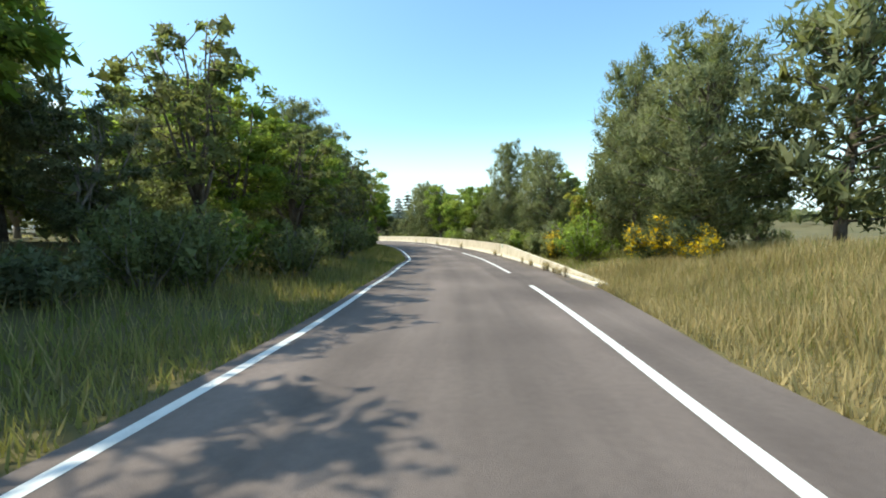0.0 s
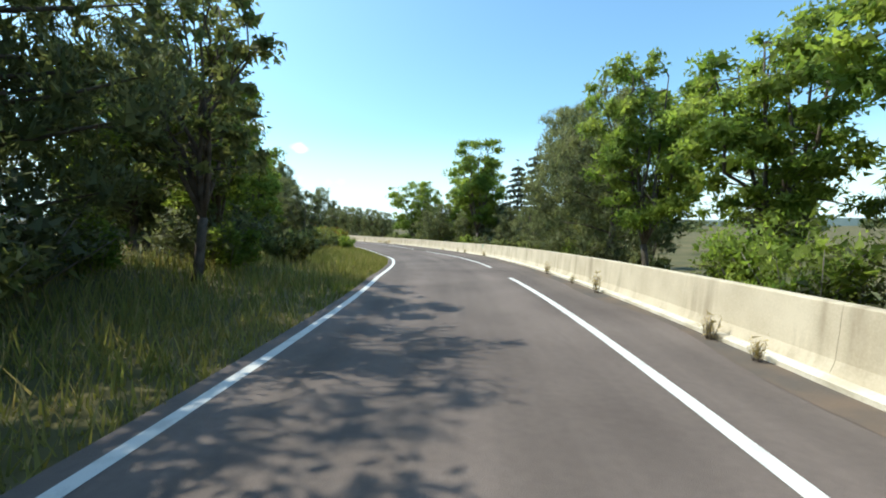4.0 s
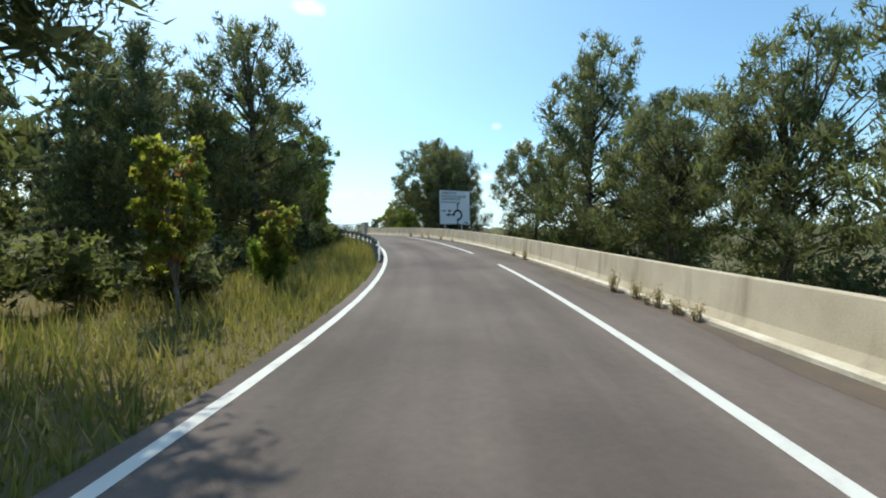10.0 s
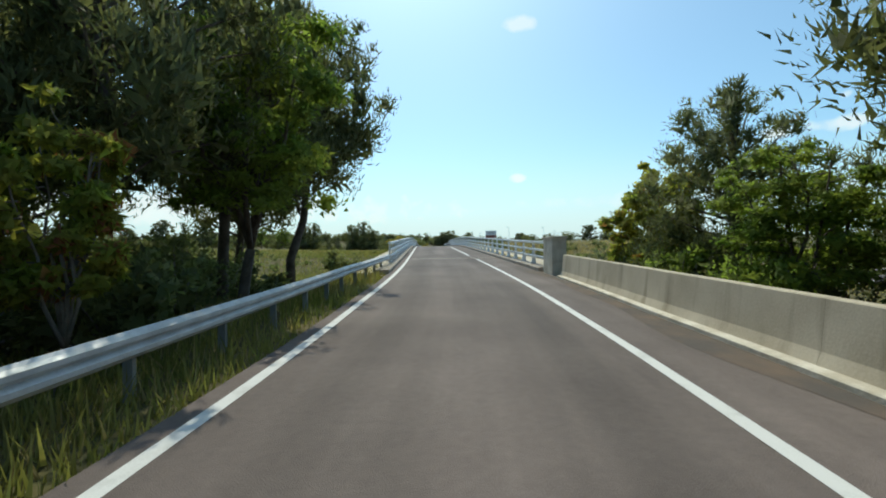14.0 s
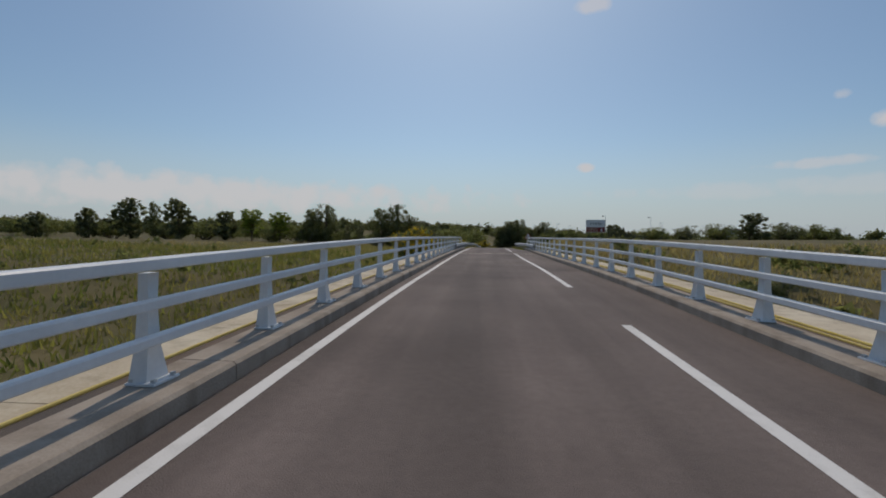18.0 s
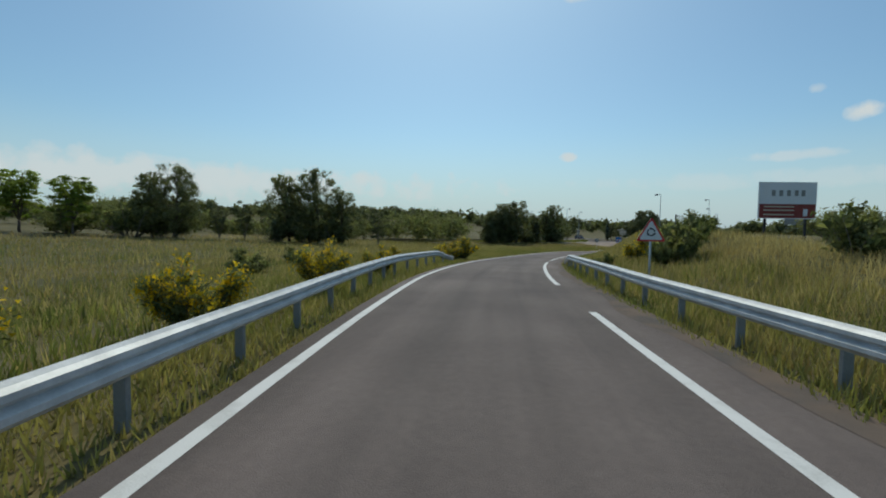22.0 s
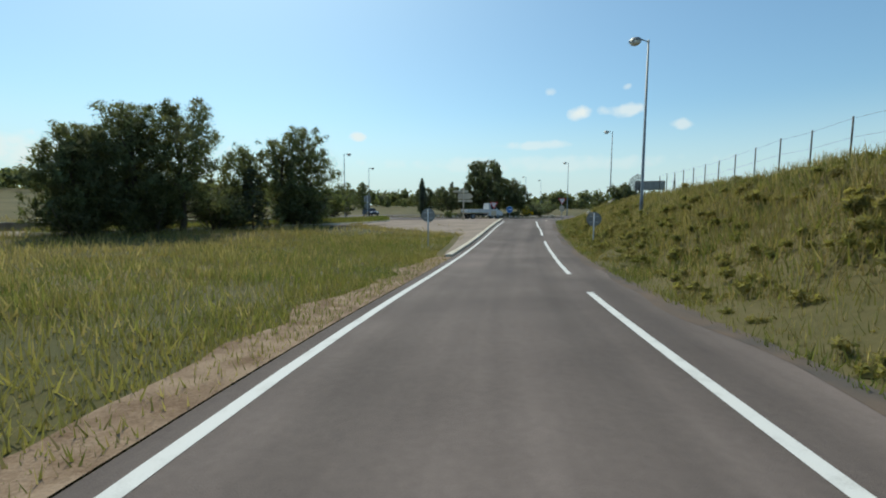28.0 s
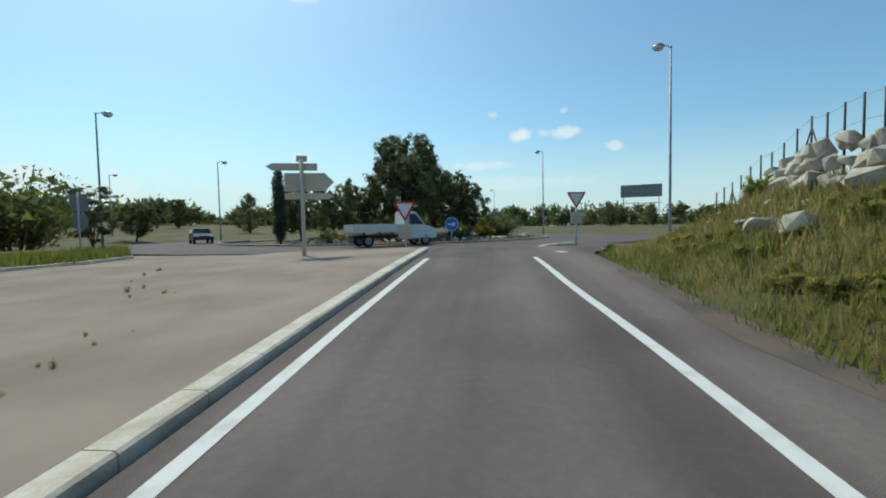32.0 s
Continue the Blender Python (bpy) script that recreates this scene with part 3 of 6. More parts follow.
def bridge():
    b = thing("road_bridge", pose(0, 0, 0), "concrete road bridge with kerbs and cream edge slabs", "bridge")
    put("deck", mesh_of("deck", *extrusion(B0 - 9.5, B1 + 3, [(-4.9, -0.04), (7.0, -0.04), (6.7, -0.55), (4.4, -0.75), (3.6, -1.35), (-1.6, -1.35), (-2.4, -0.75), (-4.6, -0.55)], 0.0, 3), CONCRETE_GREY), b)
    for name, off, sign in (("kerb", bridge_left, -1), ("kerb", bridge_right, 1)):
        for a in np.arange(B0 - 8.5, B1 + 2, 9.9):
            prof = [(0, -0.035), (0, 0.15), (sign * 0.035, 0.185), (sign * 0.66, 0.19), (sign * 0.66, -0.035)]
            put(name, mesh_of(name, *extrusion(a, min(a + 9.88, B1 + 3), prof[::sign], off), CONCRETE_GREY), b)
        for a in np.arange(B0 - 9, B1 - 3, 3.0):
            prof = [(sign * 0.67, -0.035), (sign * 0.67, 0.10), (sign * 2.15, 0.09), (sign * 2.15, -0.6), (sign * 1.9, -0.6)]
            put("edge_slab", mesh_of("edge_slab", *extrusion(a, a + 2.985, prof[::sign], off, 3), CREAM), b, label="cream edge slab")
        prof = [(sign * 0.675, 0.09), (sign * 0.675, 0.135), (sign * 0.98, 0.112), (sign * 0.98, 0.09)]
        put("dirt_bed", mesh_of("dirt_bed", *extrusion(B0, B1, prof[::sign], off, 2.5), DUST), b, label="brown dirt gathered behind the kerb")
        for q in (1.02, 1.2) if sign > 0 else (1.02,):
            prof = [(sign * (q + 0.022 * math.cos(t)), 0.122 + 0.022 * math.sin(t)) for t in np.linspace(0, 2 * math.pi, 8, endpoint=False)]
            put("cable_duct", mesh_of("cable_duct", *extrusion(B0, B1, prof[::sign], off, 2.5), YELLOW_PIPE), b, label="yellow cable duct")
    for a in (211.5, 271.7):
        n = mesh_of("expansion_joint", *extrusion(a, a + 0.22, [(-2.3, 0.002), (4.0, 0.002), (4.0, 0.008), (-2.3, 0.008)], 0.0, 0.22), CONCRETE_FOOT)
        put("expansion_joint", n, b)
    for a in (222.0, 264.0):
        put("pier", mesh_of("pier", *extrusion(a, a + 1.0, [(-0.8, -1.35), (2.8, -1.35), (2.8, -8), (-0.8, -8)], 0.0, 1.0), CONCRETE_GREY), b)
    for x in (B0 - 1.5,):
        pier = thing("parapet_pillar", standing(197.4, 4.12, -0.05), "white-grey concrete end pillar of the bridge railing", "pillar")
        part("shaft", box(0.62, 1.5, 1.62, (0.31, 0.75, 0.81), 0.03), CONCRETE_FOOT, pier)
        part("cap", box(0.72, 1.6, 0.1, (0.31, 0.75, 1.66), 0.02), CONCRETE_FOOT, pier)


def railing_post():
    """Tapered bridge post with a bolted foot; its three brackets hold the rails."""
    vs = []
    for z, dep, wid in ((0.02, 0.17, 0.30), (0.35, 0.12, 0.17), (0.75, 0.085, 0.13), (1.06, 0.075, 0.15)):
        back = 0.12 - z * 0.05
        vs += [(back - dep, -wid / 2, z), (back + 0.02, -wid / 2, z), (back + 0.02, wid / 2, z), (back - dep, wid / 2, z)]
    fs = [(4 * i + k, 4 * i + (k + 1) % 4, 4 * i + 4 + (k + 1) % 4, 4 * i + 4 + k) for i in range(3) for k in range(4)] + [(3, 2, 1, 0), (12, 13, 14, 15)]
    return mesh_of("post", vs, fs, WHITE_PAINT)


def bridge_railing(off, sign, s0, s1, post0):
    r = thing("bridge_railing", pose(0, 0, 0), "white-painted steel bridge railing with three rails", "railing", "bridge railings")
    post, foot = railing_post(), from_bm("foot_plate", box(0.3, 0.36, 0.025, (0, 0, 0.012), 0.006), WHITE_PAINT)
    bolt = from_bm("bolt", box(0.04, 0.04, 0.05, (0, 0, 0.03)), ZINC)
    for s in np.arange(post0, s1 - 0.3, 2.333):
        base = float(off(s)) + sign * 0.45
        m = standing(s, base, 0.19, 0 if sign > 0 else 180)
        p = put("post", post, r, m)
        f = put("foot_plate", foot, p)
        for bx, by in ((-0.11, -0.13), (-0.11, 0.13), (0.11, -0.13), (0.11, 0.13)):
            put("bolt", bolt, p, pose(bx, by, 0))
    for z, w, hgt in ((1.13, 0.16, 0.115), (0.76, 0.10, 0.10), (0.42, 0.10, 0.10)):
        q, c = sign * (0.36 if z > 1 else 0.33), 0.015
        prof = [(q - w / 2, z + c), (q - w / 2 + c, z), (q + w / 2 - c, z), (q + w / 2, z + c), (q + w / 2, z + hgt - c), (q + w / 2 - c, z + hgt), (q - w / 2 + c, z + hgt), (q - w / 2, z + hgt - c)]
        prof = [(d, zz + 0.16) for d, zz in prof]
        for a in np.arange(s0, s1, 9.68):
            put("rail", mesh_of("rail", *extrusion(a, min(a + 9.66, s1), prof, off, 2.4), WHITE_PAINT), r)
    # the top rail bends down to the ground at its far end
    e = on_road(s1, float(off(s1)) + sign * 0.36, 1.34)
    g = on_road(s1 + 2.6, float(off(s1)) + sign * 0.40, 0.72)
    tube_part("end_rail", [e, 0.5 * (e + g) + np.array([0, 0, 0.05]), g], 0.062, WHITE_PAINT, r, 8)
    return r


bridge()
bridge_railing(bridge_left, -1, 204.0, 284.4, 205.74)
bridge_railing(bridge_right, 1, 199.6, 285.4, 202.5)

# ---- guard rails ----
W_BEAM = [(0.0, 0.0), (0.03, 0.03), (0.078, 0.06), (0.078, 0.11), (0.02, 0.155), (0.078, 0.20), (0.078, 0.25), (0.03, 0.28), (0.0, 0.31)]


def guard_rail(s0, s1, off, sign, label, flare=0.0, dips=(False, True)):
    g = thing("guard_rail", pose(0, 0, 0), label, "guard rail", "guard rails")
    base = lambda s: off(s) + sign * flare * ease((s - (s1 - 12)) / 12)
    prof = [(-sign * d, 0.45 + z) for d, z in W_BEAM] + [(-sign * d + sign * 0.012, 0.45 + z) for d, z in W_BEAM[::-1]]
    for a in np.arange(s0, s1 - 0.1, 4.0):
        b = min(a + 4.02, s1)
        vs, fs = extrusion(a, b, prof[::sign], base, 1.0)
        along = np.repeat(np.linspace(a, b, len(vs) // len(prof)), len(prof))
        sunk = ease((along - (s1 - 4)) / 4) * dips[1] + ease((s0 + 4 - along) / 4) * dips[0]
        vs[:, 2] -= 0.4 * sunk           # the ends slope down to the verge
        put("beam", mesh_of("beam", vs, fs, ZINC), g)
    post = from_bm("post", box(0.12, 0.06, 1.0, (0, 0, 0.2), 0.008), STEEL)
    spacer = from_bm("spacer", box(0.12, 0.1, 0.2, (0, 0, 0.6), 0.01), STEEL)
    for s in np.arange(s0 + 0.6, s1, 2.0):
        sink = 0.4 * float(ease((s - (s1 - 4)) / 4) * dips[1] + ease((s0 + 4 - s) / 4) * dips[0])
        p = put("post", post, g, standing(s, float(base(s)) + sign * 0.13, -sink))
        put("spacer", spacer, p, pose(-sign * 0.07, 0, 0))
    return g


guard_rail(153.0, 203.5, table([(153, -2.65), (157, -2.68), (162, -2.85), (167, -3.25), (172, -3.55), (187, -3.75), (194, -3.8), (204, -3.3)]), -1, "galvanised steel guard rail along the verge", 0.0, (True, False))
guard_rail(275.5, 318.0, table([(272, -2.55), (288, -2.7), (295, -3.1), (306, -3.95), (314, -3.85), (322, -3.4)]), -1, "galvanised steel guard rail with broom growing behind", 0.3)
guard_rail(275.5, 318.0, table([(272, 4.55), (284, 4.5), (290, 4.25), (300, 3.75), (306, 3.7), (313, 3.55), (318, 3.45)]), 1, "galvanised steel guard rail below a grassy bank", 0.0)

# ---- plants ----


def leaf_cloud(name, centres, radii, count, size, aspect, mat, seed, droop=0.0, shell=0.5, flat=1.0, core=0.22, lift=0.0, mass=0.9):
    """Many small leaves round clump centres, one mesh: large ones inside each clump, fine ones over its outside, lit as rounded masses."""
    rng = np.random.default_rng(seed)
    c, r = np.asarray(centres, float), np.asarray(radii, float)
    pick = rng.choice(len(c), count, p=r**2 / (r**2).sum())
    v = rng.normal(size=(count, 3))
    v[:, 2] += lift
    v /= np.linalg.norm(v, axis=1)[:, None]
    inner = rng.random(count) < core
    far_out = shell + (1 - shell) * rng.random(count) ** 0.6
    rad = np.where(inner, 0.62 * rng.random(count) ** 0.5, far_out * (1 + 0.10 * rng.normal(size=count))) * r[pick]
    p = c[pick] + v * rad[:, None] * [1, 1, flat]
    p[:, 2] = np.maximum(p[:, 2], 0.05)
    along = v + rng.normal(size=(count, 3)) * 0.7
    along[:, 2] -= droop
    along /= np.linalg.norm(along, axis=1)[:, None]
    side = np.cross(along, rng.normal(size=(count, 3)))
    side /= np.linalg.norm(side, axis=1)[:, None] + 1e-9
    ln = size * ((0.6 + 0.8 * rng.random(count)) * np.where(inner, 2.1, 1.0))[:, None]
    w = ln * aspect * np.where(inner, 1.4, 1.0)[:, None]
    middle = (c * r[:, None]).sum(0) / r.sum()
    whole = p - middle
    whole /= np.linalg.norm(whole, axis=1)[:, None] + 1e-9
    outward = v + mass * whole + [0, 0, 0.15]
    outward /= np.linalg.norm(outward, axis=1)[:, None] + 1e-9
    face = np.cross(side, along)
    side = side * np.where((face * outward).sum(1) < 0, -1.0, 1.0)[:, None]
    face = np.cross(side, along)
    vs = np.stack([p - along * ln * 0.5 - side * w * 0.5, p - along * ln * 0.35 + side * w * 0.6, p + along * ln * 0.5], 1).reshape(-1, 3)
    shade = outward * 0.75 + face * 0.45
    shade /= np.linalg.norm(shade, axis=1)[:, None] + 1e-9
    me = bpy.data.meshes.new(name)
    me.vertices.add(3 * count)
    me.vertices.foreach_set("co", vs.ravel())
    me.loops.add(3 * count)
    me.loops.foreach_set("vertex_index", np.arange(3 * count, dtype=np.int32))
    me.polygons.add(count)
    me.polygons.foreach_set("loop_start", np.arange(0, 3 * count, 3, dtype=np.int32))
    me.polygons.foreach_set("loop_total", np.full(count, 3, dtype=np.int32))
    me.materials.append(mat)
    me.update(calc_edges=True)
    me.normals_split_custom_set_from_vertices(np.repeat(shade, 3, 0).tolist())
    return me


def limb(rng, a, b, r0, r1, bends=3, wob=0.12, sides=6):
    a, b = np.asarray(a, float), np.asarray(b, float)
    n = bends + 2
    ln = np.linalg.norm(b - a)
    pts = [a + (b - a) * i / (n - 1) + (rng.normal(size=3) * wob * ln * 0.35 if 0 < i < n - 1 else 0) for i in range(n)]
    return tube(pts, [r0 + (r1 - r0) * i / (n - 1) for i in range(n)], sides)


MODELS = {}


def pine_model(seed, leaves=13500, size=0.2, low=0.1, dome=0.0, width=2.55, puffs=46, mat=None, aspect=0.2):
    """Aleppo pine, 10 m: leaning trunk, limbs that rise, needle tufts in dense rounded masses. dome: from a ragged cone to an umbrella."""
    rng = np.random.default_rng(seed)
    lean = rng.normal(size=2) * 0.4
    top = np.array([lean[0], lean[1], 8.8 - 1.6 * dome])
    pieces = [limb(rng, (0, 0, -0.3), top, 0.2, 0.06, 5, 0.05)]
    cs, rs = [], []
    lobes = 0.75 + 0.5 * rng.random(5)
    for k in range(puffs):
        f = low + (1 - low) * ((k + rng.random()) / puffs) ** (0.9 - 0.35 * dome)
        g = (f - low) / (1 - low)
        a = k * 2.4 + rng.normal() * 0.35
        oval = math.sin(math.pi * (0.16 + 0.78 * g)) ** 0.75
        cap = math.sqrt(max(0.0, 1 - (0.94 * g) ** 2)) * (0.72 + 0.28 * min(1, 3 * g))
        reach = width * ((1 - dome) * oval + dome * 1.15 * cap) * lobes[int(a / 1.2566) % 5] * (0.62 + 0.4 * rng.random())
        z = 9.35 * f
        base = np.array([lean[0] * f, lean[1] * f, z * (0.86 - 0.3 * dome)])
        tip = np.array([lean[0] * f + math.cos(a) * reach, lean[1] * f + math.sin(a) * reach, z])
        pieces.append(limb(rng, base, tip, 0.055, 0.016, 1, 0.1, 4))
        puff = (0.62 + 0.45 * rng.random()) * (1.12 - 0.42 * g)
        cs.append(tip)
        rs.append(puff)
        for q in range(2):          # smaller tufts that break its outline
            cs.append(tip + puff * np.array([rng.normal() * 0.6, rng.normal() * 0.6, 0.25 + 0.6 * rng.random()]))
            rs.append(puff * 0.5)
        cs.append(base + (tip - base) * 0.5 + rng.normal(size=3) * 0.15)
        rs.append(puff * 0.85)
    for q in range(3):
        cs.append(top + [rng.normal() * 0.25, rng.normal() * 0.25, 0.3 + 0.35 * q])
        rs.append(0.6 - 0.14 * q)
    vs, fs = joined(pieces)
    return mesh_of("trunk", vs, fs, BARK, True), [("crown", leaf_cloud("crown", cs, rs, leaves, size, aspect, mat or PINE, seed, -0.9 if mat is None else 0.0, 0.4, 0.95, 0.15, 0.35))]


def broad_model(seed, mat, leaves=6000, spread=3.2, open_=0.5, size=0.26, bark=BARK, low=0.25, second=None):
    """Broadleaf tree, 9 m: forked trunk, arching limbs, leaf clumps with gaps."""
    rng = np.random.default_rng(seed)
    fork = np.array([rng.normal() * 0.2, rng.normal() * 0.2, 9 * (low - 0.05)])
    pieces = [limb(rng, (0, 0, -0.3), fork, 0.17, 0.13, 2, 0.06)]
    cs, rs = [], []
    n = 7
    for k in range(n):
        a = 2 * math.pi * k / n + rng.random() * 0.7
        out = spread * (0.2 + 0.6 * rng.random())
        up = 9 * (0.93 - 0.2 * out / spread + 0.06 * rng.random())
        tip = fork + np.array([math.cos(a) * out, math.sin(a) * out, up - fork[2]])
        pieces.append(limb(rng, fork, tip, 0.085, 0.02, 3, 0.1))
        for j in range(12):
            f = 0.22 + 0.78 * j / 11
            on = fork + (tip - fork) * f
            b = a + rng.normal() * 1.1
            rr = spread * (0.15 + 0.5 * rng.random()) * (1.1 - 0.6 * f)
            e = on + np.array([math.cos(b) * rr, math.sin(b) * rr, 0.4 * rng.normal() + 0.1])
            pieces.append(limb(rng, on, e, 0.028, 0.009, 1, 0.12, 4))
            cs.append(e)
            rs.append((0.42 + 0.6 * rng.random()) * (1.05 - 0.3 * open_) * spread / 3.2)
    vs, fs = joined(pieces)
    crown = [("crown", leaf_cloud("crown", cs, rs, leaves, size, 0.5, mat, seed, 0.3, 0.1, 0.55, 0.1, 0.1))]
    if second:
        crown.append(("tinted_foliage", leaf_cloud("tinted_foliage", cs[::3], rs[::3], leaves // 12, size, 0.4, second, seed + 1, 0.3, 0.3, 0.75)))
    return mesh_of("trunk", vs, fs, bark, True), crown


def spruce_model(seed, leaves=11000, width=2.6):
    """Spire-shaped conifer, 10 m: whorls of drooping boughs."""
    rng = np.random.default_rng(seed)
    pieces = [limb(rng, (0, 0, -0.3), (0, 0, 9.7), 0.17, 0.02, 4, 0.01)]
    cs, rs = [], []
    for k in range(17):
        z = 0.8 + 8.7 * k / 17
        reach = width * (1 - z / 10.2) ** 0.85 + 0.12
        for j in range(6):
            a = j * math.pi / 3 + k * 0.7 + rng.normal() * 0.2
            rr = reach * (0.75 + 0.45 * rng.random())
            tip = np.array([math.cos(a) * rr, math.sin(a) * rr, z - 0.22 * rr + 0.2 * rng.random()])
            pieces.append(limb(rng, (0, 0, z + 0.1), tip, 0.03, 0.01, 1, 0.05, 4))
            for f in (0.3, 0.55, 0.8, 1.0):
                cs.append(np.array([0, 0, z + 0.1]) * (1 - f) + tip * f)
                rs.append(0.13 + 0.12 * reach / width * (1.3 - f * 0.7))
    cs.append(np.array([0, 0, 9.8]))
    rs.append(0.14)
    vs, fs = joined(pieces)
    return mesh_of("trunk", vs, fs, BARK, True), [("crown", leaf_cloud("crown", cs, rs, leaves, 0.26, 0.3, SPRUCE, seed, 0.5, 0.1, 0.6, 0.06))]


def cypress_model(seed, leaves=6000):
    rng = np.random.default_rng(seed)
    vs, fs = tube([(0, 0, -0.3), (0, 0, 9.5)], [0.16, 0.03], 6)
    cs = [np.array([rng.normal() * 0.15, rng.normal() * 0.15, z]) for z in np.linspace(0.7, 9.3, 24)]
    rs = [0.95 * math.sin(math.pi * (0.12 + 0.83 * i / 23)) ** 0.7 + 0.1 for i in range(24)]
    return mesh_of("trunk", vs, fs, BARK, True), [("crown", leaf_cloud("crown", cs, rs, leaves, 0.3, 0.3, SPRUCE, seed, -1.2, 0.6))]


def bush_model(seed, mat, leaves=2300, flowers=None, size=0.15, wide=1.25, aspect=0.5, stems=16):
    """Shrub, about 2 m: many stems from the ground, clumps of leaves, flowers where it has them."""
    rng = np.random.default_rng(seed)
    pieces, cs, rs = [], [], []
    for k in range(stems):
        a, out = rng.random() * 6.28, wide * math.sqrt(rng.random())
        tip = np.array([math.cos(a) * out, math.sin(a) * out, (0.7 + 1.1 * rng.random()) * (1.15 - 0.4 * out / wide)])
        pieces.append(limb(rng, (math.cos(a) * 0.15, math.sin(a) * 0.15, -0.1), tip, 0.025, 0.008, 1, 0.12, 4))
        for f in (0.45, 0.75, 1.0):
            cs.append(tip * f)
            rs.append(0.30 + 0.2 * rng.random())
    vs, fs = joined(pieces)
    out = [("foliage", leaf_cloud("foliage", cs, rs, leaves, size, aspect, mat, seed, -0.3, 0.35, 0.9, 0.18, 0.2))]
    if flowers:
        high = [i for i, c in enumerate(cs) if c[2] > 0.6]
        out.append(("bloom", leaf_cloud("bloom", [cs[i] for i in high], [rs[i] for i in high], 1300, 0.075, 0.9, flowers, seed + 7, -0.5, 0.75)))
    return mesh_of("stem", vs, fs, BARK_PALE, True), out


def model(kind, k):
    key = (kind, k)
    if key not in MODELS:
        seed = 31 * k + sum(map(ord, kind))
        MODELS[key] = {
            "pine": lambda: pine_model(seed, 27000, 0.18, 0.05, 0.3, 2.75),
            "round_pine": lambda: pine_model(seed, 25000, 0.185, 0.2, 0.75, 2.9),
            "umbrella_pine": lambda: pine_model(seed, 25000, 0.2, 0.34, 0.85, 3.7),
            "back_pine": lambda: pine_model(seed, 5600, 0.4, 0.08, 0.3, 2.7),
            "back_locust": lambda: broad_model(seed, LOCUST, 4600, 3.2, 0.35, 0.3),
            "back_tree": lambda: broad_model(seed, OLIVE, 4600, 2.8, 0.2, 0.3, BARK_PALE, 0.12),
            "back_shrub": lambda: bush_model(seed, SHRUB, 1500, None, 0.17),
            "back_green_shrub": lambda: bush_model(seed, LOCUST, 1500, None, 0.17),
            "back_olive_shrub": lambda: bush_model(seed, OLIVE, 1500, None, 0.17),
            "tall_shrub": lambda: bush_model(seed, SHRUB, 3400, None, 0.095, 1.25, 0.45, 24),
            "tall_green_shrub": lambda: bush_model(seed, LOCUST, 3400, None, 0.095, 1.25, 0.45, 24),
            "tall_olive_shrub": lambda: bush_model(seed, OLIVE, 3400, None, 0.095, 1.25, 0.45, 24),
            "locust": lambda: broad_model(seed, LOCUST, 15000, 3.2, 0.35, 0.17),
            "bare_locust": lambda: broad_model(seed, SHRUB, 3600, 2.6, 0.8, 0.2, BARK),
            "grey_tree": lambda: broad_model(seed, OLIVE, 11000, 2.8, 0.2, 0.17, BARK_PALE, 0.12),
            "oak": lambda: pine_model(seed, 15000, 0.22, 0.16, 0.85, 4.2, 60, OLIVE, 0.5),
            "sumac": lambda: broad_model(seed, SUMAC, 6500, 2.6, 0.5, 0.32, BARK_PALE, 0.2, SUMAC_RED),
            "spruce": lambda: spruce_model(seed),
            "tall_pine": lambda: pine_model(seed, 22000, 0.21, 0.36, 0.25, 2.7),
            "open_locust": lambda: broad_model(seed, LOCUST, 11000, 3.6, 0.65, 0.17, BARK_PALE, 0.2),
            "far_pine": lambda: pine_model(seed, 2800, 0.55, 0.1),
            "far_tree": lambda: pine_model(seed, 2600, 0.55, 0.03, 0.55, 3.4, 40, OLIVE, 0.45),
            "cypress": lambda: cypress_model(seed),
            "shrub": lambda: bush_model(seed, SHRUB),
            "green_shrub": lambda: bush_model(seed, LOCUST),
            "olive_shrub": lambda: bush_model(seed, OLIVE),
            "sumac_shrub": lambda: bush_model(seed, SUMAC, 6000, SUMAC_RED, 0.15, 1.4, 0.28, 24),
            "broom": lambda: bush_model(seed, SHRUB, 3800, BROOM, 0.16, 1.1, 0.18),
            "weed": lambda: bush_model(seed, GRASS_DRY, 260, None, 0.22, 0.5, 0.15),
        }[kind]()
    return MODELS[key]


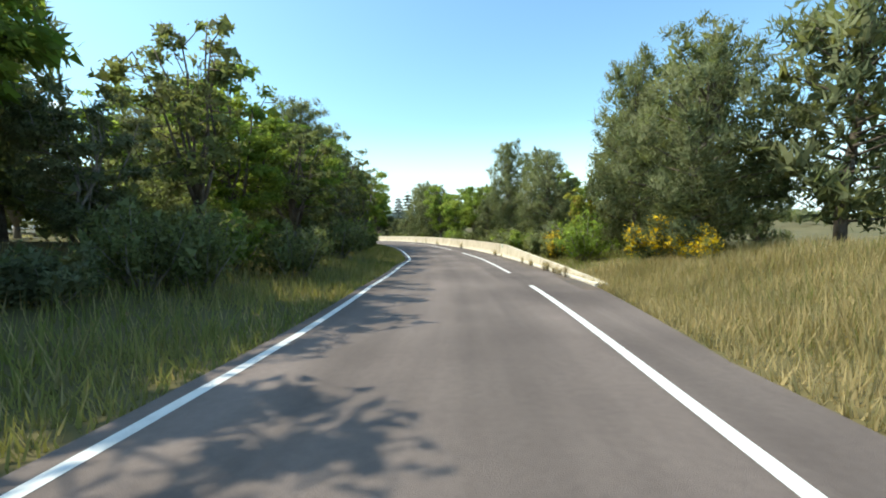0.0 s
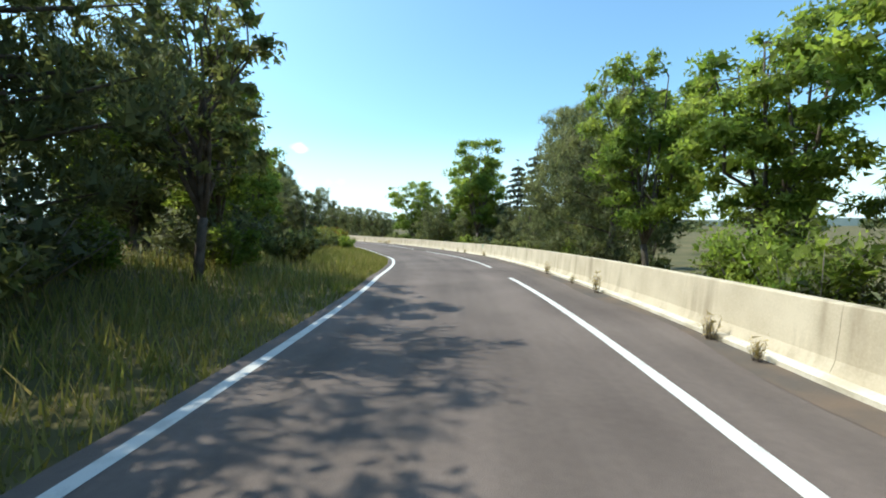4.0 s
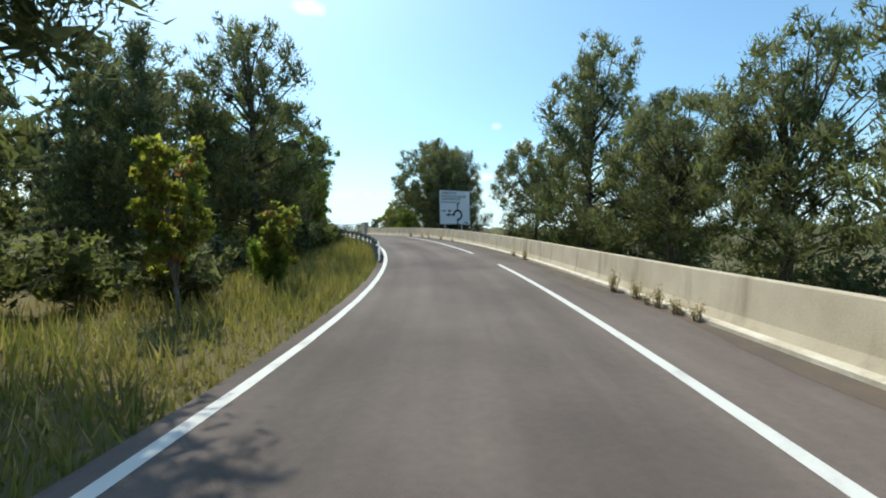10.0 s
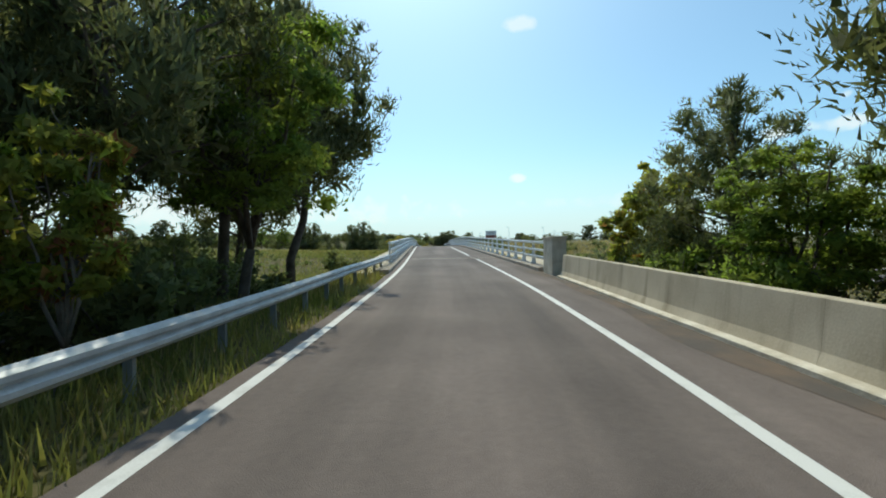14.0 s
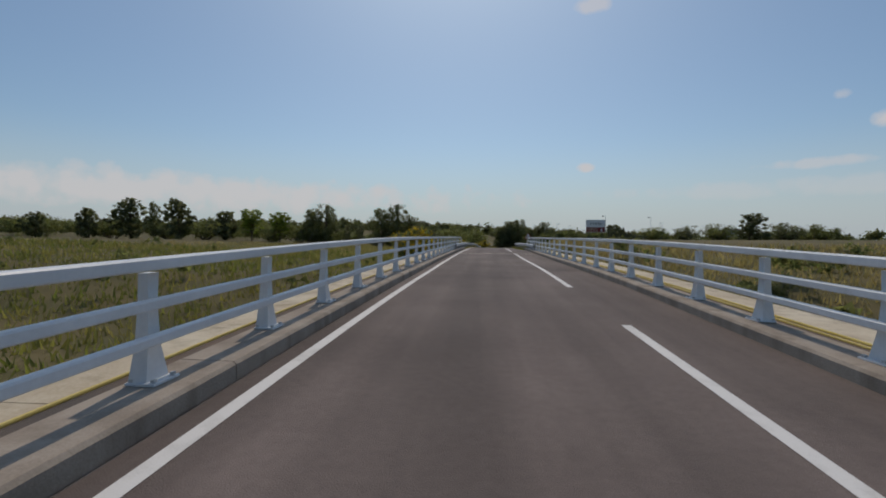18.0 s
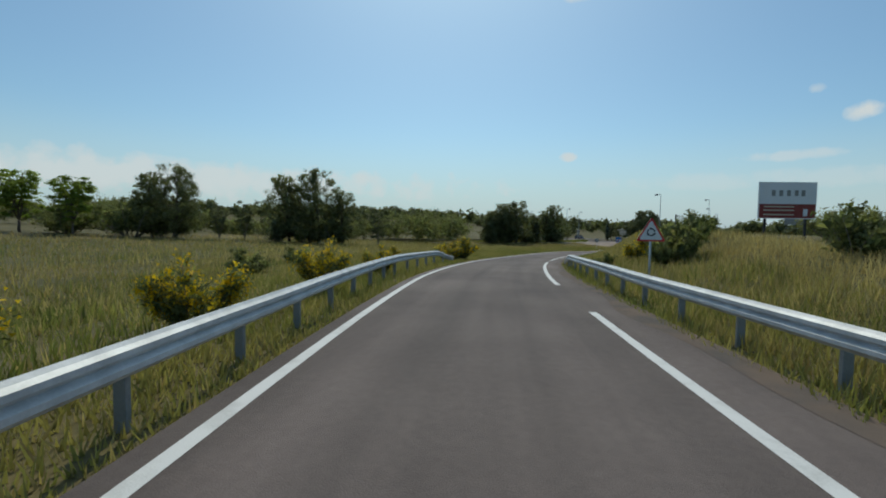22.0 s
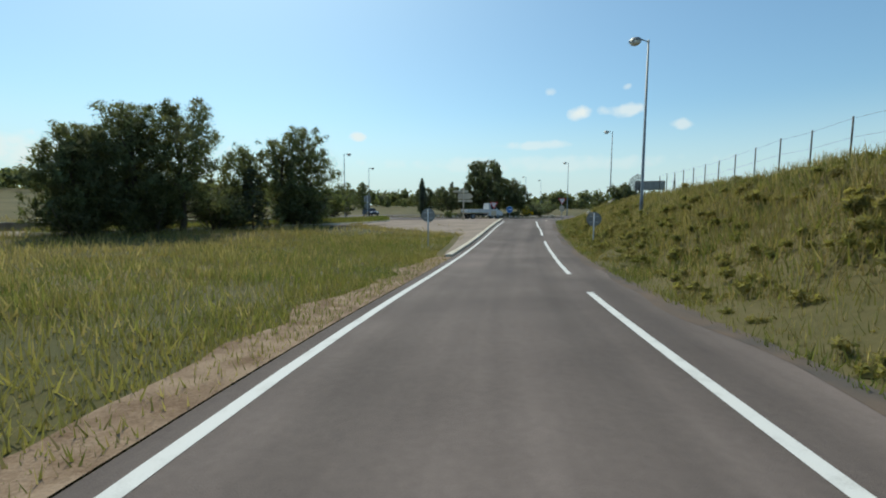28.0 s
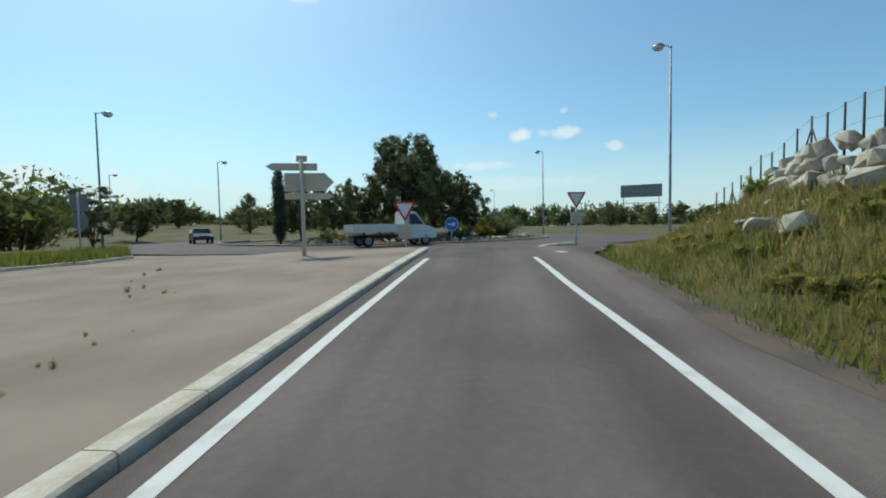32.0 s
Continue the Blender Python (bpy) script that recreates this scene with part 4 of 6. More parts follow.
PLANTS = {
    "back_pine": ("pine_tree", "dark green pine standing back in the wood", "tree", 10.0),
    "back_locust": ("locust_tree", "green locust tree standing back in the wood", "tree", 9.0),
    "back_tree": ("tree", "grey-green tree standing back in the wood", "tree", 9.0),
    "back_shrub": ("shrub", "dull green undergrowth shrub", "shrub", 2.0),
    "back_green_shrub": ("shrub", "low bright green undergrowth shrub", "shrub", 2.0),
    "back_olive_shrub": ("shrub", "low grey-green undergrowth shrub", "shrub", 2.0),
    "pine": ("pine_tree", "dark green Aleppo pine with a dense ragged crown", "tree", 10.0),
    "locust": ("locust_tree", "leafy bright green locust tree", "tree", 9.0),
    "bare_locust": ("locust_tree", "thin sparse-leaved tree with bare branches", "tree", 9.0),
    "grey_tree": ("tree", "bushy grey-green tree with many stems", "tree", 9.0),
    "oak": ("oak_tree", "broad dark evergreen oak with a round crown", "tree", 9.6),
    "sumac": ("sumac_tree", "young tree with yellow-green and reddish leaves", "tree", 9.0),
    "spruce": ("spruce_tree", "dark pointed spruce with drooping boughs", "tree", 10.0),
    "round_pine": ("pine_tree", "olive-green pine with a low rounded crown", "tree", 10.0),
    "umbrella_pine": ("pine_tree", "pine with a bare trunk and a wide umbrella crown", "tree", 10.0),
    "tall_shrub": ("shrub", "tall dull green thicket of thin stems", "shrub", 2.0),
    "tall_green_shrub": ("shrub", "tall bright green leafy thicket", "shrub", 2.0),
    "tall_olive_shrub": ("shrub", "tall grey-green rounded thicket", "shrub", 2.0),
    "tall_pine": ("pine_tree", "tall pine with a bare trunk and high crown", "tree", 10.0),
    "open_locust": ("locust_tree", "open-crowned locust tree with pale green leaves", "tree", 9.0),
    "far_pine": ("pine_tree", "dark distant pine with a ragged crown", "tree", 10.0),
    "far_tree": ("tree", "distant grey-green round-crowned tree", "tree", 9.0),
    "cypress": ("cypress_tree", "slim dark column of a cypress", "tree", 10.0),
    "shrub": ("shrub", "dull green shrub at the roadside", "shrub", 2.0),
    "green_shrub": ("shrub", "bright green leafy shrub", "shrub", 2.0),
    "olive_shrub": ("shrub", "rounded grey-green shrub on open ground", "shrub", 2.0),
    "sumac_shrub": ("sumac_shrub", "shrub with long leaves, some turned red", "shrub", 2.0),
    "broom": ("broom_shrub", "broom shrub covered with yellow flowers", "shrub", 2.0),
    "weed": ("weed", "dry weed at the foot of the wall", "weed", 2.0),
}
plant_rng = random.Random(5)


def plant(kind, x, y, height, wide=1.0, variant=None, z=None):
    """One tree or shrub of that height at a place on the ground; wide: its width against its height's."""
    name, label, category, nominal = PLANTS[kind]
    k = plant_rng.randrange(3) if variant is None else variant
    if height > 2.3 and kind.split("_")[-1] == "shrub" and "sumac" not in kind:
        kind = TALL[kind.replace("back_", "")]
        name, label, category, nominal = PLANTS[kind]
    stem, leaves = model(kind, k)
    f = height / nominal
    base = float(ground_z(np.array([x]), np.array([y]))[0]) if z is None else z
    e = thing(name, Matrix.Translation((x, y, base)) @ Matrix.Rotation(plant_rng.random() * 6.28, 4, "Z") @ Matrix.Diagonal((f * wide, f * wide, f, 1)), label, category)
    put(stem.name.split(".")[0], stem, e)
    for n, me in leaves:
        put(n, me, e)
    return e


TALL = {"shrub": "tall_shrub", "green_shrub": "tall_green_shrub", "olive_shrub": "tall_olive_shrub"}
BACK = {"pine": "back_pine", "locust": "back_locust", "grey_tree": "back_tree"}


SCRUB = {"scrub": [], "bank_growth": []}


def scrub_at(name, x, y, height, wide=1.0):
    """Low growth too thick to count: kept as clumps, built as one object."""
    base = float(ground_z(np.array([x]), np.array([y]))[0])
    for k in range(5):
        a, r = plant_rng.random() * 6.28, 0.42 * height * wide * math.sqrt(plant_rng.random())
        SCRUB[name].append((x + r * math.cos(a), y + r * math.sin(a), base + height * (plant_rng.uniform(0.25, 0.7) - (0.3 if name == "bank_growth" else 0.0)), height * plant_rng.uniform(0.26, 0.4)))


def plant_at(kind, s, d, height, wide=1.0, variant=None):
    if kind in SCRUB:
        q = on_road(s, d)
        return scrub_at(kind, float(q[0]), float(q[1]), height, wide)
    if abs(d) > 12.2:
        kind = BACK.get(kind, kind)
    p = on_road(s, d)
    drop = float(p[2]) - float(ground_z(p[None, 0], p[None, 1])[0])
    if PLANTS[kind][2] == "tree":
        height = 1.1 * height + max(0.0, drop)
    return plant(kind, float(p[0]), float(p[1]), height, wide, variant)


def tops(kind, *places):
    """Trees by the height of their top above the road and the radius of their crown: (s, d, top, radius)."""
    reach = {"pine": 0.33, "round_pine": 0.36, "umbrella_pine": 0.38, "tall_pine": 0.33, "spruce": 0.26, "locust": 0.36, "open_locust": 0.40, "grey_tree": 0.34}[kind]
    for s, d, top, radius in places:
        p = on_road(s, d)
        height = top + float(p[2]) - float(ground_z(p[None, 0], p[None, 1])[0])
        plant(kind, float(p[0]), float(p[1]), height, radius / (reach * height))


def row(kind, *places):
    for p in places:
        plant_at(kind, *p)


# woodland on the outer side of the first bend (left)
row("locust", (8, -12, 9.5), (9.5, -13.5, 11), (3, -13, 10), (27, -13, 9), (54, -7.4, 8.2, 1.1), (84, -12, 7), (97, -13.5, 8), (70, -9, 6.5))
tops("locust", (28.4, -9.2, 9.0, 3.4), (20.5, -10, 8.2, 3.2))
row("pine", (14, -15, 9), (34, -11, 9.5, 1.2), (46, -10.5, 10.5, 1.1), (60, -9.5, 10, 1.1), (64, -14, 10.5, 1.1), (76, -15, 10), (88, -17, 11), (100, -17, 11.5, 1.1), (108, -20, 12))
row("bare_locust", (16, -9.5, 8.2), (23, -8.2, 6.5, 1.2), (40, -8.5, 8.5), (44, -7.5, 8), (64, -7.2, 7.5), (67, -8.5, 8))
row("grey_tree", (12, -10.5, 4.6), (9, -12, 5), (36, -8, 4.6), (86, -9, 4.5), (112, -7.6, 4.4))
row("shrub", (12, -7.5, 2.6), (17, -6.5, 2.4), (28, -7, 2.8), (34, -6.8, 2.4), (41, -6.2, 2.2), (57, -6.8, 2), (94, -9.5, 2.2), (99, -8.5, 2.6), (107, -6.6, 2.4))
# before the second bend (left)
row("pine", (127, -17, 11.4, 1.2), (120, -10, 8.5, 0.9), (143, -14, 9.5), (153, -12.1, 9.4, 1.0), (160, -15, 9.5))
tops("pine", (130, -9.6, 13.2, 3.9))
tops("tall_pine", (139, -9.2, 13.4, 4.4))
row("spruce", (140, -18, 12.5), (133, -20, 11))
row("sumac_shrub", (113, -5.4, 2.4, 1.1), (116, -5.9, 2.6, 1.1), (110, -7.5, 2.6, 1.2), (119.5, -5.6, 1.8))
row("green_shrub", (104, -5.2, 1.6, 0.9), (107, -4.7, 1.7), (109.5, -4.6, 1.5), (146.5, -5.4, 1.8, 0.7))
row("sumac", (142.2, -6, 3.6, 0.75), (146.3, -5.2, 2.3, 0.9), (173.5, -6.5, 5.4, 0.8), (177.5, -5.6, 3.6, 0.9), (184, -5.2, 3.2, 0.9))
tops("locust", (176, -6.3, 5.4, 1.8), (181, -6.0, 4.4, 1.7))
row("grey_tree", (166, -9, 8.5, 0.9), (173, -10, 7.5), (177, -8, 6))
tops("pine", (158.5, -9.2, 12.5, 4.0))
row("locust", (191, -6.2, 7.6, 1.0), (168, -12, 9))
tops("open_locust", (171.8, -7.0, 9.2, 3.0))
tops("tall_pine", (187, -7.4, 9.9, 3.2), (193, -7.6, 10.8, 3.4), (198, -7.0, 12.0, 4.0), (183, -10.5, 10, 3.2), (199.5, -10, 10.5, 3.4), (192, -13, 11, 3.6))
row("shrub", (163, -6.2, 2.2), (169, -5.4, 1.8), (179, -5.4, 2.4), (186, -5.6, 2), (204, -6, 1.6), (184, -8.5, 3.4, 1.3), (189, -9.5, 3.6, 1.3), (195, -9.8, 3.2, 1.3), (180, -9, 3.2, 1.3), (186, -12, 3.8, 1.4), (192, -12, 3.6, 1.4), (199, -12, 3.4, 1.4))
# behind the concrete wall (right)
row("pine", (20, 10.5, 9.5, 1.2), (24, 13.5, 10.5, 1.1), (17, 14.5, 10, 1.1), (29, 12.5, 9.5), (36, 16, 9.5), (80, 9, 9.4, 0.9), (84, 13, 9))
tops("pine", (51, 11, 12.8, 3.6), (45.4, 11.6, 10.8, 2.8), (54.8, 9.5, 6.2, 2.4), (38.6, 10.6, 9.2, 3.2), (26, 11, 12.6, 3.6), (82, 10.6, 11.5, 3.6), (62, 12.5, 8.6, 3.2), (75.5, 9.5, 10, 3.6))
tops("locust", (58.5, 9.2, 7.8, 3.8), (66, 9.6, 8.6, 3.4), (71, 8.8, 9.2, 3.2))
tops("spruce", (94.6, 13.4, 10.6, 3.3), (98.6, 13.4, 10.2, 2.9), (103.5, 12, 6.5, 2.4), (156.2, -16, 11.6, 3.0))
tops("locust", (102.4, 10, 12.8, 4.8), (106, 12.5, 10.8, 3.6))
tops("pine", (92.5, 12, 4.6, 2.4), (97, 11.5, 4.8, 2.2), (101, 13, 5.6, 2.4), (88, 11, 4.4, 2.4))
tops("open_locust", (51, -6.8, 9.6, 3.6), (121.4, 9.6, 10.8, 4.4), (118.4, 10.4, 9.4, 3.6))
tops("locust", (110, 12, 8.0, 2.8))
tops("pine", (111.5, 9, 6.0, 2.8), (116, 9.5, 5.2, 2.4), (106.5, 10.5, 5.4, 2.4), (154, 7.8, 10.8, 3.7), (152, 10.5, 8, 2.6))
tops("round_pine", (130.5, 8.0, 5.3, 2.4), (133.6, 7.8, 5.9, 2.7), (138.2, 7.8, 6.3, 2.4), (143.2, 7.8, 6.6, 2.8), (147.9, 7.8, 6.3, 2.7))
tops("umbrella_pine", (161, 8.2, 7.2, 2.9))
tops("pine", (178.2, 10, 9.6, 3.0), (183, 11, 11, 3.4), (188, 11.2, 9.6, 3.0), (193.5, 9.4, 7.0, 3.3))
tops("tall_pine", (184.4, 7.7, 11.6, 4.2))
tops("pine", (179.6, 7.8, 10.2, 3.5))
tops("locust", (188.8, 7.6, 3.6, 2.0))
row("green_shrub", (26, 7.9, 3.0), (62, 7.2, 2.4), (189, 7, 2.4), (193, 7.2, 2.2), (64, 8.6, 3))
row("sumac", (30.4, 9.4, 4.4, 0.8), (197, 8.8, 4.4, 0.9), (200.5, 9.4, 3.8))
row("broom", (20, 9, 2.2), (28.5, 7.4, 1.7), (30.5, 7.8, 2.0), (17.5, 9.6, 1.5))
row("shrub", (29, 7.2, 1.8), (33, 7.4, 2), (41, 7.6, 2), (88, 7.2, 2), (115, 7.4, 2.2), (122, 7, 2.2), (126, 7.8, 2), (163, 8, 1.8), (168, 9, 2), (173, 9.5, 2.2), (202, 7.5, 1.6), (206, 8.5, 1.8))
# the wood behind, thinner towards the fields
wood_rng = random.Random(21)


def wood(n, s0, s1, d0, d1, kinds, h0, h1):
    for k in range(n):
        s, d = s0 + (s1 - s0) * (k + wood_rng.random()) / n, wood_rng.uniform(d0, d1)
        plant_at(wood_rng.choice(kinds), s, d, wood_rng.uniform(h0, h1), wood_rng.uniform(0.95, 1.3))


wood(18, 2, 76, -26, -14, ("back_pine", "back_locust", "back_pine", "back_tree"), 7, 10.5)
wood(9, 118, 200, -32, -20, ("back_pine", "back_pine", "back_tree"), 7, 10)
wood(9, 14, 66, 14, 24, ("back_pine", "back_pine", "back_locust"), 6, 8.5)
wood(6, 70, 128, 16, 24, ("back_pine", "back_tree"), 4.5, 6.5)
wood(7, 84, 118, -26, -15, ("back_locust", "back_pine", "back_tree"), 6, 9)
wood(26, 32, 130, 8.2, 10.5, ("shrub", "back_shrub", "green_shrub", "back_olive_shrub"), 2.0, 3.0)
wood(16, 130, 205, 8.0, 10.5, ("shrub", "olive_shrub", "back_shrub"), 2.2, 3.2)
wood(12, 116, 140, 11, 17, ("back_shrub", "back_olive_shrub"), 3.2, 4.4)
wood(12, 28, 62, 11, 16, ("back_shrub", "back_olive_shrub", "back_green_shrub"), 2.6, 3.8)
wood(18, 2, 76, -8.8, -6.8, ("shrub", "olive_shrub", "green_shrub"), 1.4, 2.6)
wood(12, 120, 200, -9, -6.8, ("shrub", "olive_shrub"), 1.6, 2.6)
wood(16, 122, 168, -15, -9.5, ("shrub", "olive_shrub", "back_shrub"), 1.8, 3.4)
wood(12, 166, 203, -17, -10, ("shrub", "back_shrub", "olive_shrub"), 1.8, 3.2)
wood(10, 4, 44, -17, -11, ("back_shrub", "back_olive_shrub"), 2.2, 3.6)
wood(120, 205, 290, 12, 75, ("scrub",), 1.6, 3.4)
wood(70, 210, 300, -75, -12, ("scrub",), 0.9, 2.0)
wood(50, 160, 222, 13, 55, ("scrub",), 1.6, 3.4)
wood(24, 100, 160, 18, 50, ("scrub",), 2.0, 4.0)
# low green growth on the bank
for k in range(340):
    plant_at("bank_growth", 360 + 46 * (k + wood_rng.random()) / 340, wood_rng.uniform(4.6, 11.2), wood_rng.uniform(0.3, 0.6), wood_rng.uniform(2.0, 3.6))
wood(70, 398, 416, 4.9, 8.6, ("bank_growth",), 0.25, 0.6)
row("olive_shrub", (404.8, 8.9, 2.1, 0.8), (405.6, 9.4, 1.7, 0.8))
row("green_shrub", (413.5, 9.6, 1.0, 0.8))
wood(24, 316, 360, 5, 12, ("bank_growth",), 0.3, 0.7)
# after the bridge
row("broom", (276.6, -6.8, 2.9, 1.25), (274.6, -6.7, 2.4, 1.1), (278.8, -7.0, 2.2, 1.1), (289, -4.8, 1.5, 0.8), (296, -5.2, 1.5, 0.9), (300.5, -4.7, 1.6, 0.8), (306, -4.7, 1.3, 0.8), (321.2, -4.1, 1.8, 1.15), (320, -4.8, 1.4, 1.2), (314, 7.1, 1.6, 0.9), (315.2, 7.6, 1.3, 0.9), (292, -6, 1.8), (322, -10, 1.1))
row("shrub", (247, -10, 2.2), (256, -12, 2.4), (266, -9, 2.6), (280, -8, 2.2), (285, 9, 1.3), (306, 12.5, 2.0), (284, -7.5, 2.6, 1.2), (287, -8.4, 2.2, 1.2), (308, -12, 1.6), (318, -16, 1.4), (312.5, 5.2, 0.9), (310.8, 8.2, 2.3, 0.8), (309.6, 7.4, 1.7, 0.9), (318, 11, 2.0))
row("shrub", (337, 15, 2.0), (341, 15.6, 2.2), (345, 16, 2.2), (349, 16.5, 2.4))
row("olive_shrub", (270, 22, 3), (246, 20, 3.4))
# the field's trees beyond (left)
for kind, x, y, h, w in (
    ("pine", 62.5, 302, 13, 1.2), ("back_pine", 58.5, 300, 11.3, 1.2), ("pine", 66, 304, 9.2, 1.2), ("pine", 45, 291, 11.4, 1.15), ("back_pine", 41.5, 290, 9.8, 1.2), ("grey_tree", 72, 306, 6.0, 1.0), ("grey_tree", 53, 296, 6, 1.0), ("grey_tree", 50, 294, 5.6, 1.0),
    ("pine", 94, 347, 11.2, 1.25), ("back_pine", 90.5, 346, 9.5, 1.2), ("back_pine", 87.5, 344, 8, 1.2), ("back_pine", 98, 351, 8, 1.0), ("pine", 91.5, 346, 10.6, 1.35), ("pine", 88.5, 344.6, 8.6, 1.3), ("pine", 104.3, 353.5, 10.4, 1.15), ("back_pine", 102, 352, 9, 1.1), ("spruce", 99.2, 349.5, 6.0, 1.1), ("shrub", 105.8, 370, 5.6, 1.1), ("olive_shrub", 103, 368.5, 4.9, 1.2), ("shrub", 100.5, 368, 5.4, 1.1), ("grey_tree", 108.8, 373, 4.6, 1.2), ("back_olive_shrub", 92, 346, 4.4, 1.3), ("back_olive_shrub", 96, 349, 4, 1.3), ("back_olive_shrub", 88, 344, 3.6, 1.3), ("back_olive_shrub", 103.2, 353, 4.2, 1.2), ("back_shrub", 61, 301, 4.4, 1.4), ("back_olive_shrub", 65, 303.5, 4, 1.3), ("back_shrub", 44, 290.5, 4.2, 1.4), ("back_olive_shrub", 57, 299, 3.8, 1.3), ("back_shrub", 128, 284, 3.4, 1.4), ("back_olive_shrub", 135, 287, 3.8, 1.4), ("back_shrub", 142, 290, 4.2, 1.4), ("far_tree", 150, 293, 5.5, 1.5), ("back_olive_shrub", 158, 296, 4.6, 1.5), ("back_shrub", 166, 300, 4.8, 1.5),
    ("far_tree", -8.5, 278.5, 10, 1.15), ("back_pine", 1.8, 276.5, 10.2, 0.62), ("far_tree", 9, 277.5, 9.8, 1.15), ("back_shrub", 16, 279, 5.5, 1.4), ("far_tree", 22.5, 279, 7.4, 1.1), ("back_locust", 29, 281, 8.8, 1.2), ("back_locust", 36.6, 282, 8.2, 1.2), ("back_shrub", 33, 284, 5.0, 1.5), ("back_shrub", 41, 287, 5.2, 1.5), ("far_tree", -20, 276, 7.5, 1.2), ("far_tree", -34, 272, 6.5, 1.3), ("back_shrub", 3, 280, 4.6, 1.6), ("back_shrub", -15, 279, 4.8, 1.6),
):
    plant(kind, x, y, h, w)
# lower trees strung along the horizon
far_rng = random.Random(11)
for k in range(58):
    a = radians(-62 + 124 * k / 57 + far_rng.uniform(-1, 1))
    r = far_rng.uniform(150, 330)
    kind = far_rng.choice(("far_pine", "far_tree", "far_pine", "back_olive_shrub", "far_tree"))
    x, y = 105 + r * math.sin(a) * 1.1 - 15, 262 + r * math.cos(a)
    sc, dc, zc = road_coords([x], [y])
    if abs(dc[0]) > 30 and math.hypot(x - 131, y - 381) > 36:
        plant(kind, x, y, far_rng.uniform(4.5, 8.5) * (0.8 if kind == "back_olive_shrub" else 1), far_rng.uniform(1.0, 1.4))
for k in range(90):
    a = k / 89
    x, y = 82 - 190 * a + far_rng.uniform(-4, 4), 334 - 30 * a + 14 * math.sin(a * 14) + far_rng.uniform(-5, 5)
    for q in range(2):
        scrub_at("scrub", x + far_rng.uniform(-2, 2), y + far_rng.uniform(-2, 2), far_rng.uniform(4.4, 8.4), far_rng.uniform(1.1, 1.6))

# ---- distance ----


def build_scrub(name, leaves, size, mat, label, flat=0.9):
    c = np.array(SCRUB[name])
    me = leaf_cloud(name, c[:, :3], c[:, 3], leaves, size, 0.55, mat, 91, 0.0, 0.2, flat, 0.2, 0.3, 0.0)
    put(name, me, None, None, label, "undergrowth", kind="stuff")


build_scrub("scrub", 190000, 0.27, SHRUB, "grey-green scrub and hedges scattered over the fields")
build_scrub("bank_growth", 150000, 0.075, BANK_GREEN, "low green leafy growth on the bank", 0.8)


def far_hedges():
    """Hedges and woods along the horizon, one mesh of leaf clumps."""
    rng = np.random.default_rng(77)
    cs, rs = [], []
    for k in range(900):
        a = rng.uniform(0, 2 * math.pi) if k < 500 else rng.uniform(0.35, 2.8)
        r = rng.uniform(240, 560)
        x, y = 100 + r * math.cos(a), 250 + r * math.sin(a)
        if y < 150 and abs(x - 60) < 120:
            continue
        base = float(ground_z(np.array([x]), np.array([y]))[0])
        h = rng.uniform(3.0, 8.0)
        for j in range(5):
            u = rng.uniform(-9, 9)
            cs.append((x - u * math.sin(a), y + u * math.cos(a), h * rng.uniform(0.3, 0.8) + base))
            rs.append(h * rng.uniform(0.45, 0.75))
    c = np.array(cs)
    me = leaf_cloud("far_wood", c, rs, 110000, 1.6, 0.6, PINE, 5, 0.0, 0.3, 0.8, 0.2, 0.3, 0.0)
    put("far_wood", me, None, None, "dark hedges and woods on the horizon", "woodland", kind="stuff")


far_hedges()
# ---- signs, lamps and the roundabout ----


def flat_plate(outline, thick, y=0.0):
    """A plate in the xz plane from an outline, its front towards -y."""
    n = len(outline)
    vs = [(x, y, z) for x, z in outline] + [(x, y + thick, z) for x, z in outline]
    fs = [tuple(range(n)), tuple(range(2 * n - 1, n - 1, -1))] + [(i, i + n, (i + 1) % n + n, (i + 1) % n) for i in range(n)]
    return vs, fs


def plate(name, outline, mat, parent, y=0.0, thick=0.03, label=""):
    return put(name, mesh_of(name, *flat_plate(outline, thick, y), mat), parent, None, label)


def disc(r, z, n=32):
    return [(r * math.cos(2 * math.pi * k / n), z + r * math.sin(2 * math.pi * k / n)) for k in range(n)]


def rect(x0, z0, x1, z1):
    return [(x0, z0), (x1, z0), (x1, z1), (x0, z1)]


def lettering(words, x, z, size, y, parent, mat, bold=0.0):
    c = bpy.data.curves.new("lettering", "FONT")
    c.body, c.size, c.offset, c.extrude = words, size, bold, 0.002
    c.materials.append(mat)
    return put("lettering", c, parent, pose(x, y, z, 90, 0, 0))


def arc(cx, cz, r0, r1, a0, a1, n=28):
    t = np.radians(np.linspace(a0, a1, n))
    return [(cx + r1 * math.cos(a), cz + r1 * math.sin(a)) for a in t] + [(cx + r0 * math.cos(a), cz + r0 * math.sin(a)) for a in t[::-1]]


def band(name, pts, mat, parent, y):
    """A ring piece: quads between the outer and the inner half of an outline made by arc()."""
    n = len(pts) // 2
    vs = [(x, y, z) for x, z in pts]
    fs = [(i, 2 * n - 1 - i, 2 * n - 2 - i, i + 1) for i in range(n - 1)]
    vs2 = vs + [(x, y + 0.004, z) for x, y, z in vs]
    fs2 = fs + [tuple(i + 2 * n for i in f[::-1]) for f in fs]
    return put(name, mesh_of(name, vs2, fs2, mat), parent)


def post_of(parent, x, y, z0, z1, r=0.045, mat=ZINC):
    return tube_part("post", [(x, y, z0), (x, y, z1)], r, mat, parent, 10)


